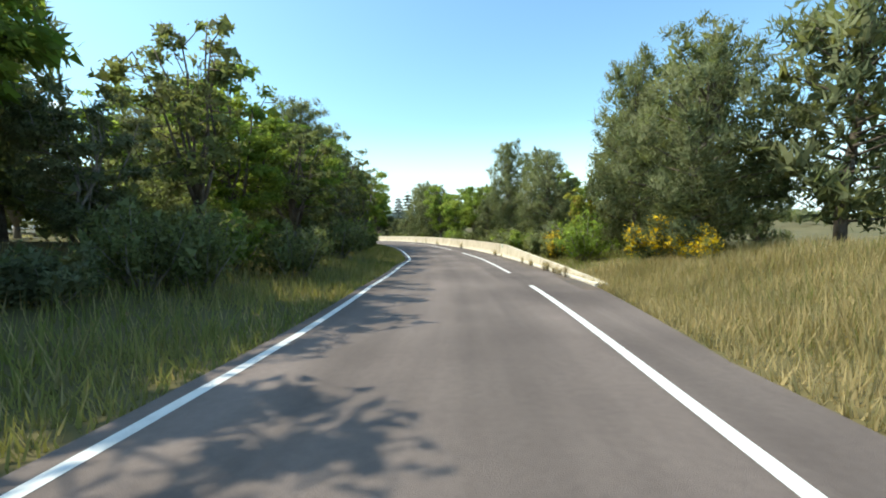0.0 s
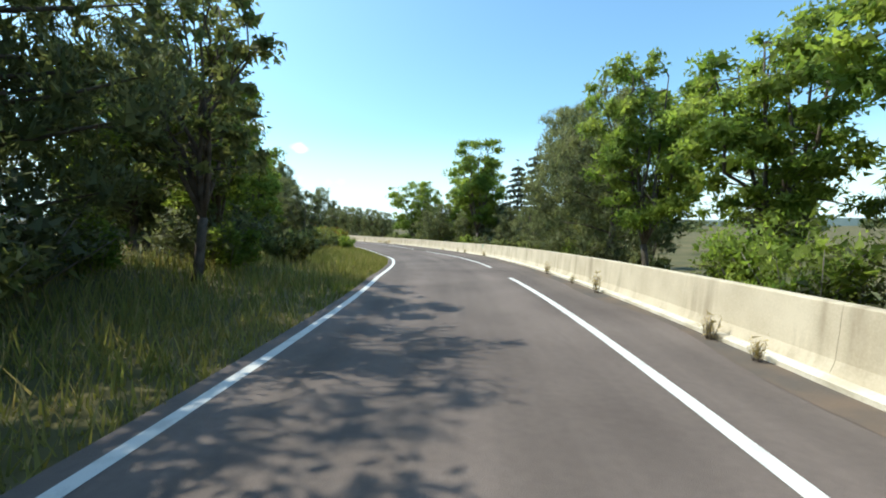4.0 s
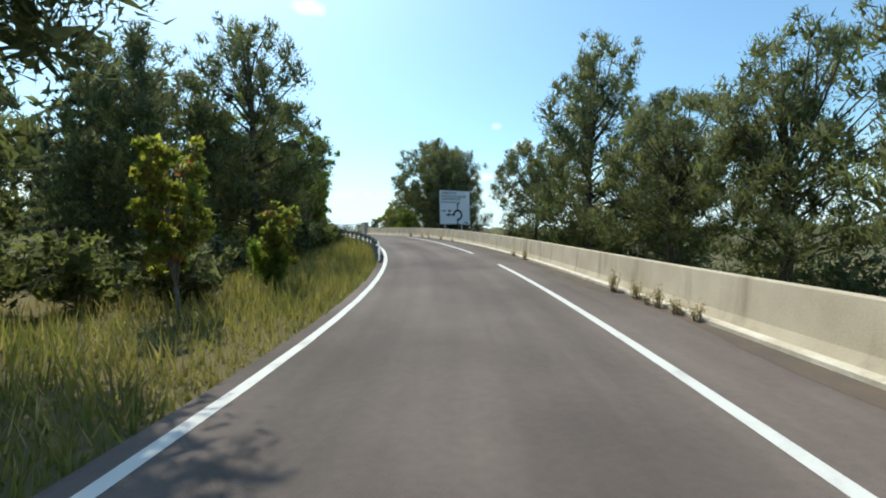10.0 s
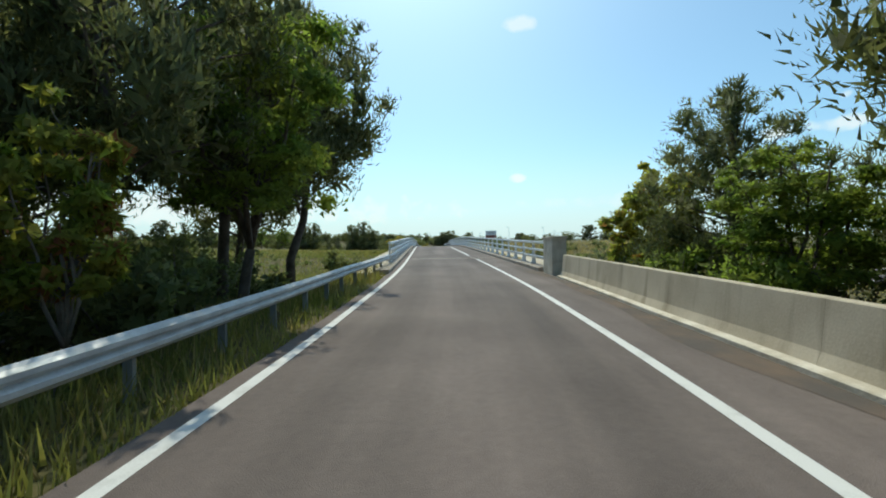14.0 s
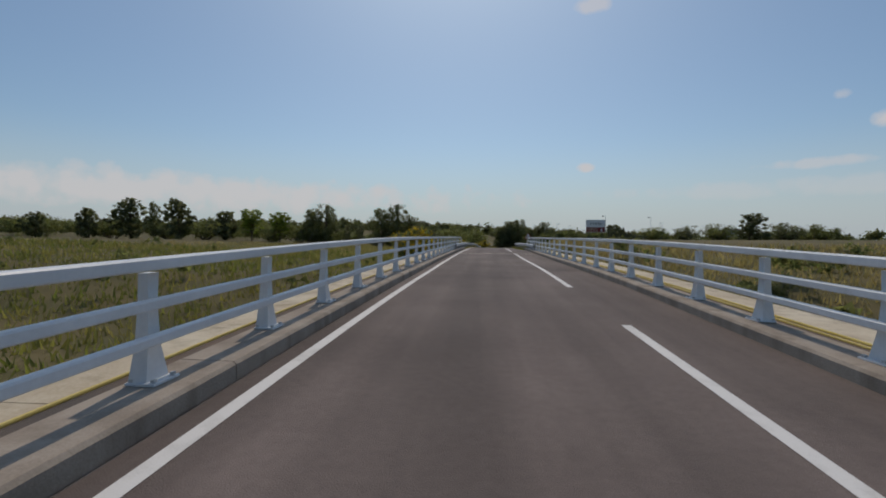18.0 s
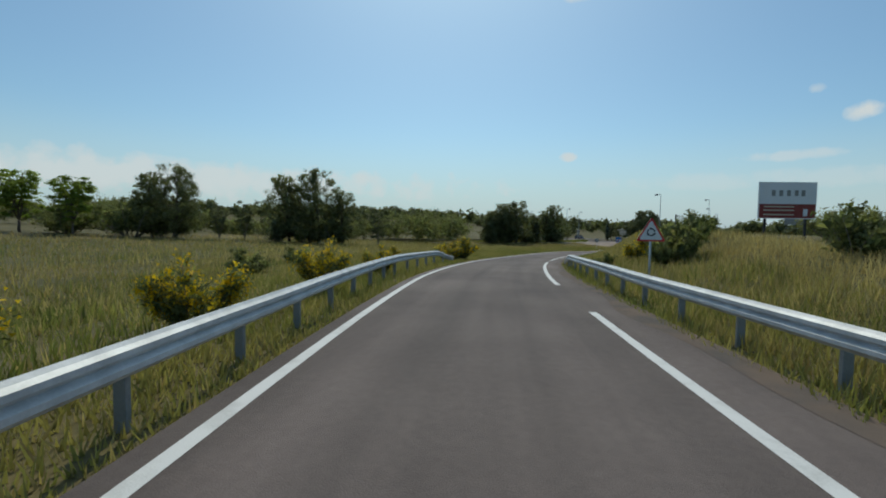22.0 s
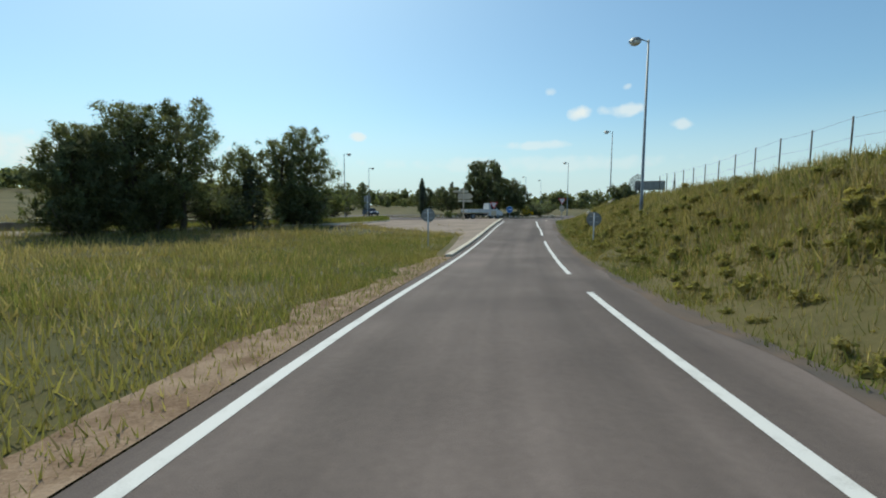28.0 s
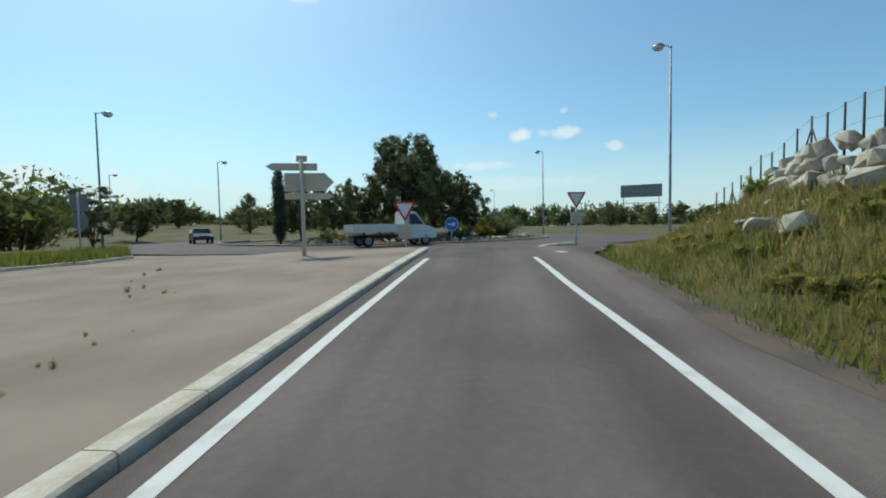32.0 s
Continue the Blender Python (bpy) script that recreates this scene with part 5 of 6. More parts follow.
def direction_board():
    """Large white board that announces the roundabout."""
    w, z0, z1 = 3.3, 1.45, 4.6
    p = on_road(172.4, 4.78)
    t = thing("direction_board", facing(float(p[0]), float(p[1]), float(p[2]) - 0.15, 9.0), "large white direction board with a roundabout diagram", "road sign")
    for x in (0.62, w - 0.85):
        post_of(t, x, 0.14, -2.6, z1 - 0.1, 0.075)
    plate("board", rect(0, z0, w, z1), SIGN_WHITE, t, 0, 0.05)
    for q in (rect(0, z0, w, z0 + 0.035), rect(0, z1 - 0.035, w, z1), rect(0, z0 + 0.035, 0.035, z1 - 0.035), rect(w - 0.035, z0 + 0.035, w, z1 - 0.035)):
        plate("border", q, SIGN_BACK, t, -0.008, 0.012)
    y = -0.008
    lettering("CABESTANY", 0.14, 4.26, 0.3, y, t, INK, 0.006)
    lettering("CHATEAU-ROUSSILLON", 0.14, 3.98, 0.25, y, t, INK, 0.005)
    lettering("QUARTIERS SUD", 0.14, 3.71, 0.28, y, t, INK, 0.005)
    lettering("Centre Commercial", 0.16, 3.43, 0.25, y, t, INK, 0.004)
    lettering("Soleil", 0.12, 2.62, 0.24, y, t, INK, 0.004)
    plate("bar", rect(0.84, 2.63, 1.2, 2.77), INK, t, y, 0.004)
    cx, cz = 1.93, 2.32
    band("ring", arc(cx, cz, 0.33, 0.52, -100, 192), INK, t, y)
    plate("arrow_up", [(cx - 0.055, cz + 0.5), (cx + 0.055, cz + 0.5), (cx + 0.055, cz + 0.95), (cx + 0.18, cz + 0.86), (cx, cz + 1.18), (cx - 0.18, cz + 0.86), (cx - 0.055, cz + 0.95)], INK, t, y - 0.002, 0.004)
    plate("arrow_left", [(cx - 0.5, cz - 0.05), (cx - 0.5, cz + 0.06), (cx - 0.95, cz + 0.06), (cx - 0.88, cz + 0.18), (cx - 1.32, cz), (cx - 0.88, cz - 0.17), (cx - 0.95, cz - 0.05)], INK, t, y - 0.002, 0.004)
    plate("stem", rect(cx - 0.07, z0 + 0.04, cx + 0.07, cz - 0.42), INK, t, y - 0.002, 0.004)
    plate("distance_plate", rect(2.55, z0 - 0.02, w + 0.03, z0 + 0.32), SIGN_WHITE, t, -0.02, 0.02)
    lettering("250m", 2.62, z0 + 0.06, 0.24, -0.024, t, INK, 0.004)
    return t


def triangle(a, z, point_up=True):
    h = a * 0.866
    c = 0.06 * a
    if point_up:
        return [(-a / 2 + c, z), (a / 2 - c, z), (a / 2 - c / 2, z + c * 0.87), (c / 2, z + h - c * 0.87), (-c / 2, z + h - c * 0.87), (-a / 2 + c / 2, z + c * 0.87)]
    return [(-c / 2, z + c * 0.87), (c / 2, z + c * 0.87), (a / 2 - c / 2, z + h - c * 0.87), (a / 2 - c, z + h), (-a / 2 + c, z + h), (-a / 2 + c / 2, z + h - c * 0.87)]


def warning_sign(m):
    t = thing("warning_sign", m, "triangular red-bordered roundabout warning sign on a post", "road sign")
    post_of(t, 0, 0.05, -0.6, 2.3)
    plate("plate", triangle(1.2, 1.65), SIGN_WHITE, t, 0, 0.02)
    a, b = triangle(1.2, 1.65), triangle(0.96, 1.72)
    vs = [(x, -0.006, z) for x, z in a] + [(x, -0.006, z) for x, z in b]
    put("border", mesh_of("border", vs, [(i, (i + 1) % 6, (i + 1) % 6 + 6, i + 6) for i in range(6)], RED), t)
    for k in range(3):
        band("arrow", arc(0, 2.04, 0.12, 0.17, k * 120 + 10, k * 120 + 90, 10), INK, t, -0.006)
        e = radians(k * 120 + 90)
        d = (-math.sin(e), math.cos(e))
        o = (math.cos(e), math.sin(e))
        plate("arrow_head", [(0.09 * o[0], 2.04 + 0.09 * o[1]), (0.21 * o[0], 2.04 + 0.21 * o[1]), (0.145 * o[0] + 0.09 * d[0], 2.04 + 0.145 * o[1] + 0.09 * d[1])], INK, t, -0.007, 0.002)
    return t


def yield_sign(m, plate_below=True):
    t = thing("yield_sign", m, "give-way triangle with a red border on a post", "road sign", "give-way signs")
    post_of(t, 0, 0.05, -0.2, 3.2)
    plate("plate", triangle(1.0, 2.45, False), SIGN_WHITE, t, 0, 0.02)
    a, b = triangle(1.0, 2.45, False), triangle(0.72, 2.62, False)
    vs = [(x, -0.006, z) for x, z in a] + [(x, -0.006, z) for x, z in b]
    put("border", mesh_of("border", vs, [(i, (i + 1) % 6, (i + 1) % 6 + 6, i + 6) for i in range(6)], RED), t)
    if plate_below:
        plate("lower_plate", rect(-0.3, 1.7, 0.3, 2.3), SIGN_CREAM, t, 0, 0.02, "dull cream plate under the triangle")
    return t


def round_back(m):
    t = thing("round_sign", m, "grey back of a round road sign on a post", "road sign", "round signs seen from behind")
    post_of(t, 0, -0.04, -0.4, 2.35)
    plate("plate", disc(0.43, 2.0), SIGN_BACK, t, 0, 0.025)
    for z in (1.83, 2.16):
        part("bracket", box(0.5, 0.03, 0.05, (0, -0.02, z)), ZINC, t)
    return t


def blue_arrow(m):
    t = thing("arrow_sign", m, "round blue sign with a white arrow to the side", "road sign")
    post_of(t, 0, 0.05, -0.2, 1.7)
    plate("plate", disc(0.48, 1.3), BLUE, t, 0, 0.02)
    band("border", arc(0, 1.3, 0.44, 0.48, 0, 360), SIGN_WHITE, t, -0.005)
    plate("arrow", [(-0.28, 1.25), (0.08, 1.25), (0.08, 1.13), (0.3, 1.3), (0.08, 1.47), (0.08, 1.35), (-0.28, 1.35)], SIGN_WHITE, t, -0.006, 0.003)
    return t


def blue_end_sign(m):
    t = thing("square_sign", m, "square blue sign crossed by a red bar on a short post", "road sign")
    post_of(t, 0, 0.05, -0.5, 1.9)
    plate("plate", rect(-0.42, 1.1, 0.42, 1.95), BLUE, t, 0, 0.02)
    for x, z0, z1 in ((-0.2, 1.3, 1.6), (0.18, 1.3, 1.6)):
        plate("symbol", rect(x - 0.13, z0, x + 0.13, z1), SIGN_WHITE, t, -0.005, 0.003)
    plate("bar", [(-0.36, 1.15), (-0.26, 1.15), (0.38, 1.86), (0.28, 1.86)], RED, t, -0.009, 0.003)
    for q in (rect(-0.42, 1.1, 0.42, 1.13), rect(-0.42, 1.92, 0.42, 1.95)):
        plate("border", q, SIGN_WHITE, t, -0.006, 0.003)
    return t


def fingerpost(m):
    """Direction signs seen from behind on one pole."""
    t = thing("direction_signpost", m, "signpost of three cream direction arrows seen from behind", "road sign")
    post_of(t, 0, 0, -0.2, 4.35, 0.085, SIGN_CREAM)
    plate("arrow_panel", [(-1.45, 4.06), (-1.2, 3.9), (0.62, 3.9), (0.62, 4.2), (-1.2, 4.2)], SIGN_CREAM, t, 0.1, 0.04)
    plate("arrow_panel", [(-0.72, 3.05), (0.92, 3.05), (1.3, 3.42), (0.92, 3.8), (-0.72, 3.8)], SIGN_CREAM, t, 0.1, 0.04)
    plate("arrow_panel", [(-0.72, 2.7), (1.05, 2.7), (1.28, 2.83), (1.05, 2.96), (-0.72, 2.96)], SIGN_CREAM, t, 0.1, 0.04)
    plate("number_plate", rect(-0.22, 4.27, 0.22, 4.52), SIGN_CREAM, t, 0.1, 0.04)
    for z in (4.05, 3.2, 3.62, 2.83):
        part("clamp", box(0.26, 0.12, 0.06, (0, 0.03, z), 0.01), ZINC, t)
    return t


def billboard(m, w=3.6, h=2.35, z0=0.9, brand=True):
    t = thing("billboard", m, "roadside billboard, grey-white above and maroon below" if brand else "plain grey billboard panel on two legs", "billboard")
    for x in (0.5, w - 0.5):
        part("leg", box(0.12, 0.12, z0 + h * 0.8 + 0.6, (x, 0.15, (z0 + h * 0.8 - 0.6) / 2), 0.01), DARK, t)
    plate("panel", rect(0, z0, w, z0 + h), SIGN_WHITE if brand else SIGN_BACK, t, 0, 0.08)
    if not brand:
        part("beam", box(w, 0.1, 0.1, (w / 2, 0.1, z0 * 0.55)), STEEL, t)
        return t
    plate("lower_field", rect(0.05, z0 + 0.05, w - 0.05, z0 + h * 0.4), MAROON, t, -0.01, 0.01)
    for k, x in enumerate((0.75, 1.2, 1.65, 2.1, 2.5)):
        plate("bar", rect(x, z0 + h * 0.62, x + 0.22, z0 + h * 0.78), SIGN_BACK, t, -0.01, 0.01)
    for z in (0.22, 0.5, 0.72):
        plate("bar", rect(0.3, z0 + z, w * 0.62, z0 + z + 0.07), SIGN_CREAM, t, -0.014, 0.004)
    plate("bar", rect(w - 0.75, z0 + 0.18, w - 0.5, z0 + 0.62), SIGN_WHITE, t, -0.014, 0.004)
    return t


def street_lamp(m, h=9.5, reach=0.75):
    t = thing("street_lamp", m, "tall grey street lamp with a round hanging head", "street lamp", "street lamps")
    tube_part("mast", [(0, 0, -1.0), (0, 0, 0.9), (0, 0, 1.0), (0, 0, h)], [0.1, 0.1, 0.085, 0.05], STEEL, t, 12)
    tube_part("arm", [(0.05, 0, h - 0.12), (-reach * 0.5, 0, h + 0.02), (-reach, 0, h + 0.0)], 0.03, STEEL, t, 8)
    bm = bmesh.new()
    bmesh.ops.create_uvsphere(bm, u_segments=18, v_segments=10, radius=0.34, matrix=Matrix.Translation((-reach, 0, h - 0.1)) @ Matrix.Diagonal((1, 1, 0.62, 1)))
    bmesh.ops.bisect_plane(bm, geom=bm.verts[:] + bm.edges[:] + bm.faces[:], plane_co=(0, 0, h - 0.1), plane_no=(0, 0, 1), clear_inner=True)
    head = part("lamp_head", bm, STEEL, t, smooth_faces=True)
    bm = bmesh.new()
    bmesh.ops.create_uvsphere(bm, u_segments=16, v_segments=8, radius=0.31, matrix=Matrix.Translation((-reach, 0, h - 0.1)) @ Matrix.Diagonal((1, 1, 0.7, 1)))
    bmesh.ops.bisect_plane(bm, geom=bm.verts[:] + bm.edges[:] + bm.faces[:], plane_co=(0, 0, h - 0.1), plane_no=(0, 0, 1), clear_outer=True)
    part("glass_bowl", bm, WHITE_PAINT, t, "pale bowl of the lamp", smooth_faces=True)
    return t


def on_ground(x, y, turn=0.0, dz=0.0):
    return pose(x, y, float(ground_z(np.array([x]), np.array([y]))[0]) + dz, 0, 0, turn)


direction_board()
warning_sign(standing(305.6, 5.6, 0.1, 2) @ Matrix.Scale(0.86, 4))
blue_end_sign(standing(350.0, 7.2, 0.85, -4) @ Matrix.Scale(0.78, 4))
yield_sign(pose(134.4, 355.5, -0.1, 0, 0, -22))
yield_sign(pose(125.2, 355.3, -0.65, 0, 0, -18))


def twin_sign(m):
    t = thing("sign_pair", m, "grey backs of a square and a round sign on one post", "road sign")
    post_of(t, 0, -0.04, -0.3, 3.4)
    plate("square_plate", rect(-0.45, 2.45, 0.45, 3.3), SIGN_BACK, t, 0, 0.025)
    plate("round_plate", disc(0.42, 1.95), SIGN_BACK, t, 0, 0.025)
    return t


twin_sign(on_ground(111.0, 364.0, -20))
rs = on_road(389.1, -5.0)
round_back(on_ground(float(rs[0]), float(rs[1]), -20, 0.0))
round_back(on_ground(121.2, 328.8, -24, -0.4))
blue_arrow(pose(131.6, 365.4, 0.45, 0, 0, -14))
fingerpost(pose(120.9, 353.8, 0.3, 0, 0, -12) @ Matrix.Scale(0.87, 4))
billboard(on_ground(112.2, 264.4, 6, 0.1), 3.4, 2.3, 1.2)
billboard(pose(181.4, 402, 4.1, 0, 0, -46), 7.0, 2.3, 2.4, False)
for x, y, h, turn in ((122.7, 326.6, 9.4, -10), (142.0, 356.5, 11.6, -20), (152.3, 384.6, 10.6, -10), (114.3, 396.4, 9.6, 170), (108.6, 375.4, 9.8, 170), (160, 420, 10, 0), (97, 420, 9.5, 180), (175, 440, 10, 0)):
    street_lamp(on_ground(x, y, turn), h)


def paved(name, centre, r0, r1, z, mat, label, category, n=72, a0=0.0, a1=360.0, thick=0.0):
    t = np.radians(np.linspace(a0, a1, n + 1))
    vs = [(centre[0] + r * math.cos(a), centre[1] + r * math.sin(a), z) for r in (r0, r1) for a in t]
    fs = [(i, n + 1 + i, n + 2 + i, i + 1) for i in range(n)]
    return put(name, mesh_of(name, vs, fs, mat), kind="structure", label=label, category=category)


RB = (131.4, 381.5)
paved("roundabout_road", RB, 16.0, 25.0, 0.425, ASPHALT, "asphalt ring of the roundabout", "road")


def ring_kerb(r, a0, a1, n, z=0.42, w=0.3, h=0.14):
    t = thing("kerb_ring", pose(0, 0, 0), "low pale stone kerb round the roundabout's island", "kerb")
    for k in range(n):
        q = np.radians(np.linspace(a0 + (a1 - a0) * k / n + 0.12, a0 + (a1 - a0) * (k + 1) / n - 0.12, 3))
        vs = [(RB[0] + rr * math.cos(a), RB[1] + rr * math.sin(a), zz) for a in q for rr, zz in ((r, z - 0.1), (r, z + h - 0.03), (r - 0.04, z + h), (r - w, z + h), (r - w, z - 0.1))]
        fs = [(i * 5 + j, i * 5 + (j + 1) % 5, i * 5 + 5 + (j + 1) % 5, i * 5 + 5 + j) for i in range(2) for j in range(5)] + [(4, 3, 2, 1, 0), (10, 11, 12, 13, 14)]
        put("kerb_stone", mesh_of("kerb_stone", vs, fs, CONCRETE_GREY), t)
    return t


ring_kerb(16.0, 150, 390, 60)
# apron where the slip road meets the ring, and the road that leaves to the side
def sheet(name, pts, z, mat, label, category):
    return put(name, mesh_of(name, [(x, y, z) for x, y in pts], [tuple(range(len(pts)))], mat), kind="structure", label=label, category=category)


e = [on_road(s, d) for s, d in ((411, -2.3), (411, 3.9), (417, 5.5), (423, 11), (424, -6), (417, -3.2))]
sheet("road_mouth", [(float(p[0]), float(p[1])) for p in e], 0.42, ASPHALT, "asphalt mouth of the slip road", "road")


def side_road():
    """The road that leaves the roundabout to the side, falling gently, with a low concrete wall along it."""
    cx, cy = np.array([126, 122, 117, 108, 90, 60, 30.0]), np.array([362.5, 361, 359.5, 357, 350.5, 339, 327.0])
    half = np.array([4.0, 5.5, 6.2, 6.0, 4.5, 4.0, 4.0])
    z = np.array([0.415, 0.41, 0.38, 0.2, -0.1, -0.25, -0.3])
    f = np.linspace(0, 6, 61)
    k = np.arange(7)
    x, y, h, zz = (np.interp(f, k, q) for q in (cx, cy, half, z))
    vs = np.concatenate([np.stack([x - 0.358 * h * c, y + 0.934 * h * c, zz], 1) for c in (-1, -0.33, 0.33, 1)])
    fs = [(c * 61 + i, c * 61 + i + 1, c * 61 + 62 + i, c * 61 + 61 + i) for c in range(3) for i in range(60)]
    put("side_road", mesh_of("side_road", vs, fs, ASPHALT_PALE), kind="structure", label="pale asphalt road leaving the roundabout", category="road")
    w = thing("low_wall", pose(111.9, 365.6, 0.22, 0, 0, 201), "low concrete wall with a pale top beside the side road", "wall")
    for q in range(14):
        part("wall_block", box(3.96, 0.32, 0.75, (2 + 4 * q, 0, 0.12 - 0.022 * q), 0.02), CONCRETE_GREY, w)
        part("coping", box(3.98, 0.36, 0.06, (2 + 4 * q, 0, 0.525 - 0.022 * q), 0.012), CONCRETE_FOOT, w)


side_road()


VERGE_GRASS = []


def junction():
    """Worn asphalt between the island and the side road."""
    ss = np.linspace(398.2, 414.5, 12)
    inner = on_road(ss, np.interp(ss, [398, 404, 409, 415], [-4.3, -6.4, -10.4, -8.9]), -0.055)
    f = np.linspace(0, 4, 12)
    outer = np.stack([np.interp(f, range(5), q) for q in ((115.7, 113.6, 111.0, 109.3, 110.0), (341.3, 344.2, 348.5, 352.5, 357.5), (-0.13, -0.06, 0.04, 0.14, 0.27))], 1)
    vs = np.concatenate([inner + (outer - inner) * c / 5 for c in range(6)])
    fs = [(c * 12 + i, c * 12 + i + 1, c * 12 + 13 + i, c * 12 + 12 + i) for c in range(5) for i in range(11)]
    # earth heaped against its edge, from the island round to the side road
    rim = np.concatenate([[inner[0] + [0.25, -0.4, 0]], outer])
    foot = rim + [-1.0, -1.3, 0]
    foot[:, 2] = ground_z(foot[:, 0], foot[:, 1]) - 0.04
    rim = rim + [0.12, 0.12, 0.004]
    mid = rim + (foot - rim) * 0.4 + [0, 0, 0.03]
    n = len(rim)
    edge = mesh_of("junction_verge", np.concatenate([rim, mid, foot]), [(c * n + i, c * n + i + 1, c * n + n + 1 + i, c * n + n + i) for c in range(2) for i in range(n - 1)], SOIL, True)
    put("junction_verge", edge, kind="structure", label="bare earth along the edge of the worn asphalt", category="verge")
    rng = np.random.default_rng(63)
    k, c = rng.uniform(0, n - 1, 2600), rng.uniform(0.12, 1.5, 2600)
    pa, pb = (np.stack([np.interp(k, range(n), q[:, j]) for j in (0, 1, 2)], 1) for q in (rim, foot))
    VERGE_GRASS.append(pa + (pb - pa) * np.minimum(c, 1.0)[:, None] + np.outer(np.maximum(c - 1, 0), (-1.0, -1.3, 0)))
    put("junction_paving", mesh_of("junction_paving", vs, fs, ASPHALT_PALE, True), kind="structure", label="worn brownish asphalt beside the traffic island", category="road")


junction()
for k in range(9):
    p = on_road(416.6 + 0.14 * k, -2.0 + 0.95 * k)
    put("give_way_dash", from_bm("give_way_dash", box(0.5, 0.45, 0.006, (0, 0, 0)), PAINT), None, pose(float(p[0]), float(p[1]), 0.431, 0, 0, heading(417) + 8), "white give-way dash", "road marking", "give-way dashes", "structure")


def splitter_island():
    """Raised paved triangle between the slip road and the side road, edged by kerb stones."""
    t = thing("traffic_island", pose(0, 0, 0), "raised paved traffic island edged with pale kerb stones", "traffic island")
    ss = np.linspace(383.5, 415.0, 22)
    right = left_line_at(ss) - 0.42
    left = np.interp(ss, [383.5, 386, 392, 398, 404, 409, 415], [-3.0, -3.35, -3.75, -4.4, -6.5, -10.5, -9.0])
    zr, zl = on_road(ss, right - 0.29, 0.1), on_road(ss, left, -0.05)
    n = len(ss)
    vs = np.concatenate([zr, 0.5 * (zr + zl), zl, zl - [0, 0, 0.5]])
    fs = [(c * n + i, c * n + i + 1, (c + 1) * n + i + 1, (c + 1) * n + i) for c in range(3) for i in range(n - 1)]
    put("paving", mesh_of("paving", vs, fs, ASPHALT_PALE), t, label="pale worn paving of the island")
    prof = [(0, -0.08), (0, 0.085), (-0.03, 0.11), (-0.27, 0.11), (-0.27, -0.08)]
    for a in np.arange(383.5, 414.4, 1.0):
        put("kerb_stone", mesh_of("kerb_stone", *extrusion(a, a + 0.985, prof, lambda s: left_line_at(s) - 0.42, 1.0), CONCRETE_FOOT), t)
    return t


splitter_island()

# island planting
for kind, x, y, h, w in (("oak", 131.2, 375.2, 8.6, 0.95), ("oak", 132.0, 376.4, 8.2, 0.95), ("oak", 124.8, 374.5, 4.6, 1.0), ("oak", 127.6, 376, 4.4, 1.0), ("oak", 136.8, 378, 6.0, 1.0), ("oak", 139.8, 380, 5.4, 1.1), ("cypress", 120.6, 374.5, 6.6, 0.9), ("cypress", 136.4, 382, 8.2, 1.0), ("cypress", 127, 380, 5.6, 0.9), ("oak", 122.5, 379.5, 4.6, 1.2), ("broom", 138.5, 374.2, 1.6, 1.2), ("olive_shrub", 141.5, 376.5, 2.4, 1.3), ("olive_shrub", 135, 371.5, 1.4, 1.3), ("olive_shrub", 128.4, 370.5, 1.2, 1.4), ("shrub", 124, 370.5, 1.3, 1.2), ("olive_shrub", 144, 381, 2.8, 1.3), ("olive_shrub", 152, 398, 3.4, 1.4), ("olive_shrub", 158, 404, 3.2, 1.5), ("oak", 105, 399, 4.6, 1.3), ("back_tree", 97, 397, 3.8, 1.3)):
    plant(kind, x, y, h, w)


def stones(seed, n, place, size, label):
    rng = random.Random(seed)
    shapes = []
    for k in range(7):
        bm = bmesh.new()
        for q in range(16):
            v = Vector((rng.gauss(0, 1), rng.gauss(0, 1), rng.gauss(0, 1))).normalized()
            v = Vector([math.copysign(abs(c) ** 0.6, c) for c in v]) * rng.uniform(0.42, 0.6)
            bm.verts.new(v)
        bmesh.ops.convex_hull(bm, input=bm.verts[:])
        loose = [v for v in bm.verts if not v.link_faces]
        bmesh.ops.delete(bm, geom=loose, context="VERTS")
        bmesh.ops.bevel(bm, geom=list(bm.edges), offset=0.018, segments=1, affect="EDGES")
        shapes.append(from_bm("boulder", bm, ROCK))
    for k in range(n):
        x, y, z, f = place(k, rng)
        m = Matrix.Translation((x, y, z)) @ Euler((rng.uniform(-0.4, 0.4), rng.uniform(-0.4, 0.4), rng.random() * 6)).to_matrix().to_4x4() @ Matrix.Diagonal((f * size * rng.uniform(0.9, 1.4), f * size * rng.uniform(0.8, 1.1), f * size * rng.uniform(0.75, 1.05), 1))
        put("boulder", shapes[k % 7], None, m, label, "boulder", "boulders")


def on_bank(k, rng):
    """Three courses of blocks along the crest, a few loose ones lower down."""
    if k < 42:
        r, c = divmod(k, 14)
        s, d, lift, f = 407.5 + 0.68 * c + 0.3 * r, 8.6 + 0.16 * c + 0.32 * r, 0.18 + 0.42 * r, rng.uniform(0.75, 1.2)
    elif k < 46:
        s, d, lift, f = 406.7 + 0.8 * (k - 42), 6.7 + rng.uniform(-0.1, 0.2), 0.15, rng.uniform(0.75, 1.0)
    else:
        s, d, lift, f = rng.uniform(407, 416), rng.uniform(6.6, 8.2), 0.05, rng.uniform(0.3, 0.5)
    p = on_road(s + rng.uniform(-0.1, 0.1), d + rng.uniform(-0.1, 0.1))
    z = float(ground_z(np.array([p[0]]), np.array([p[1]]))[0])
    return float(p[0]), float(p[1]), z + lift, f


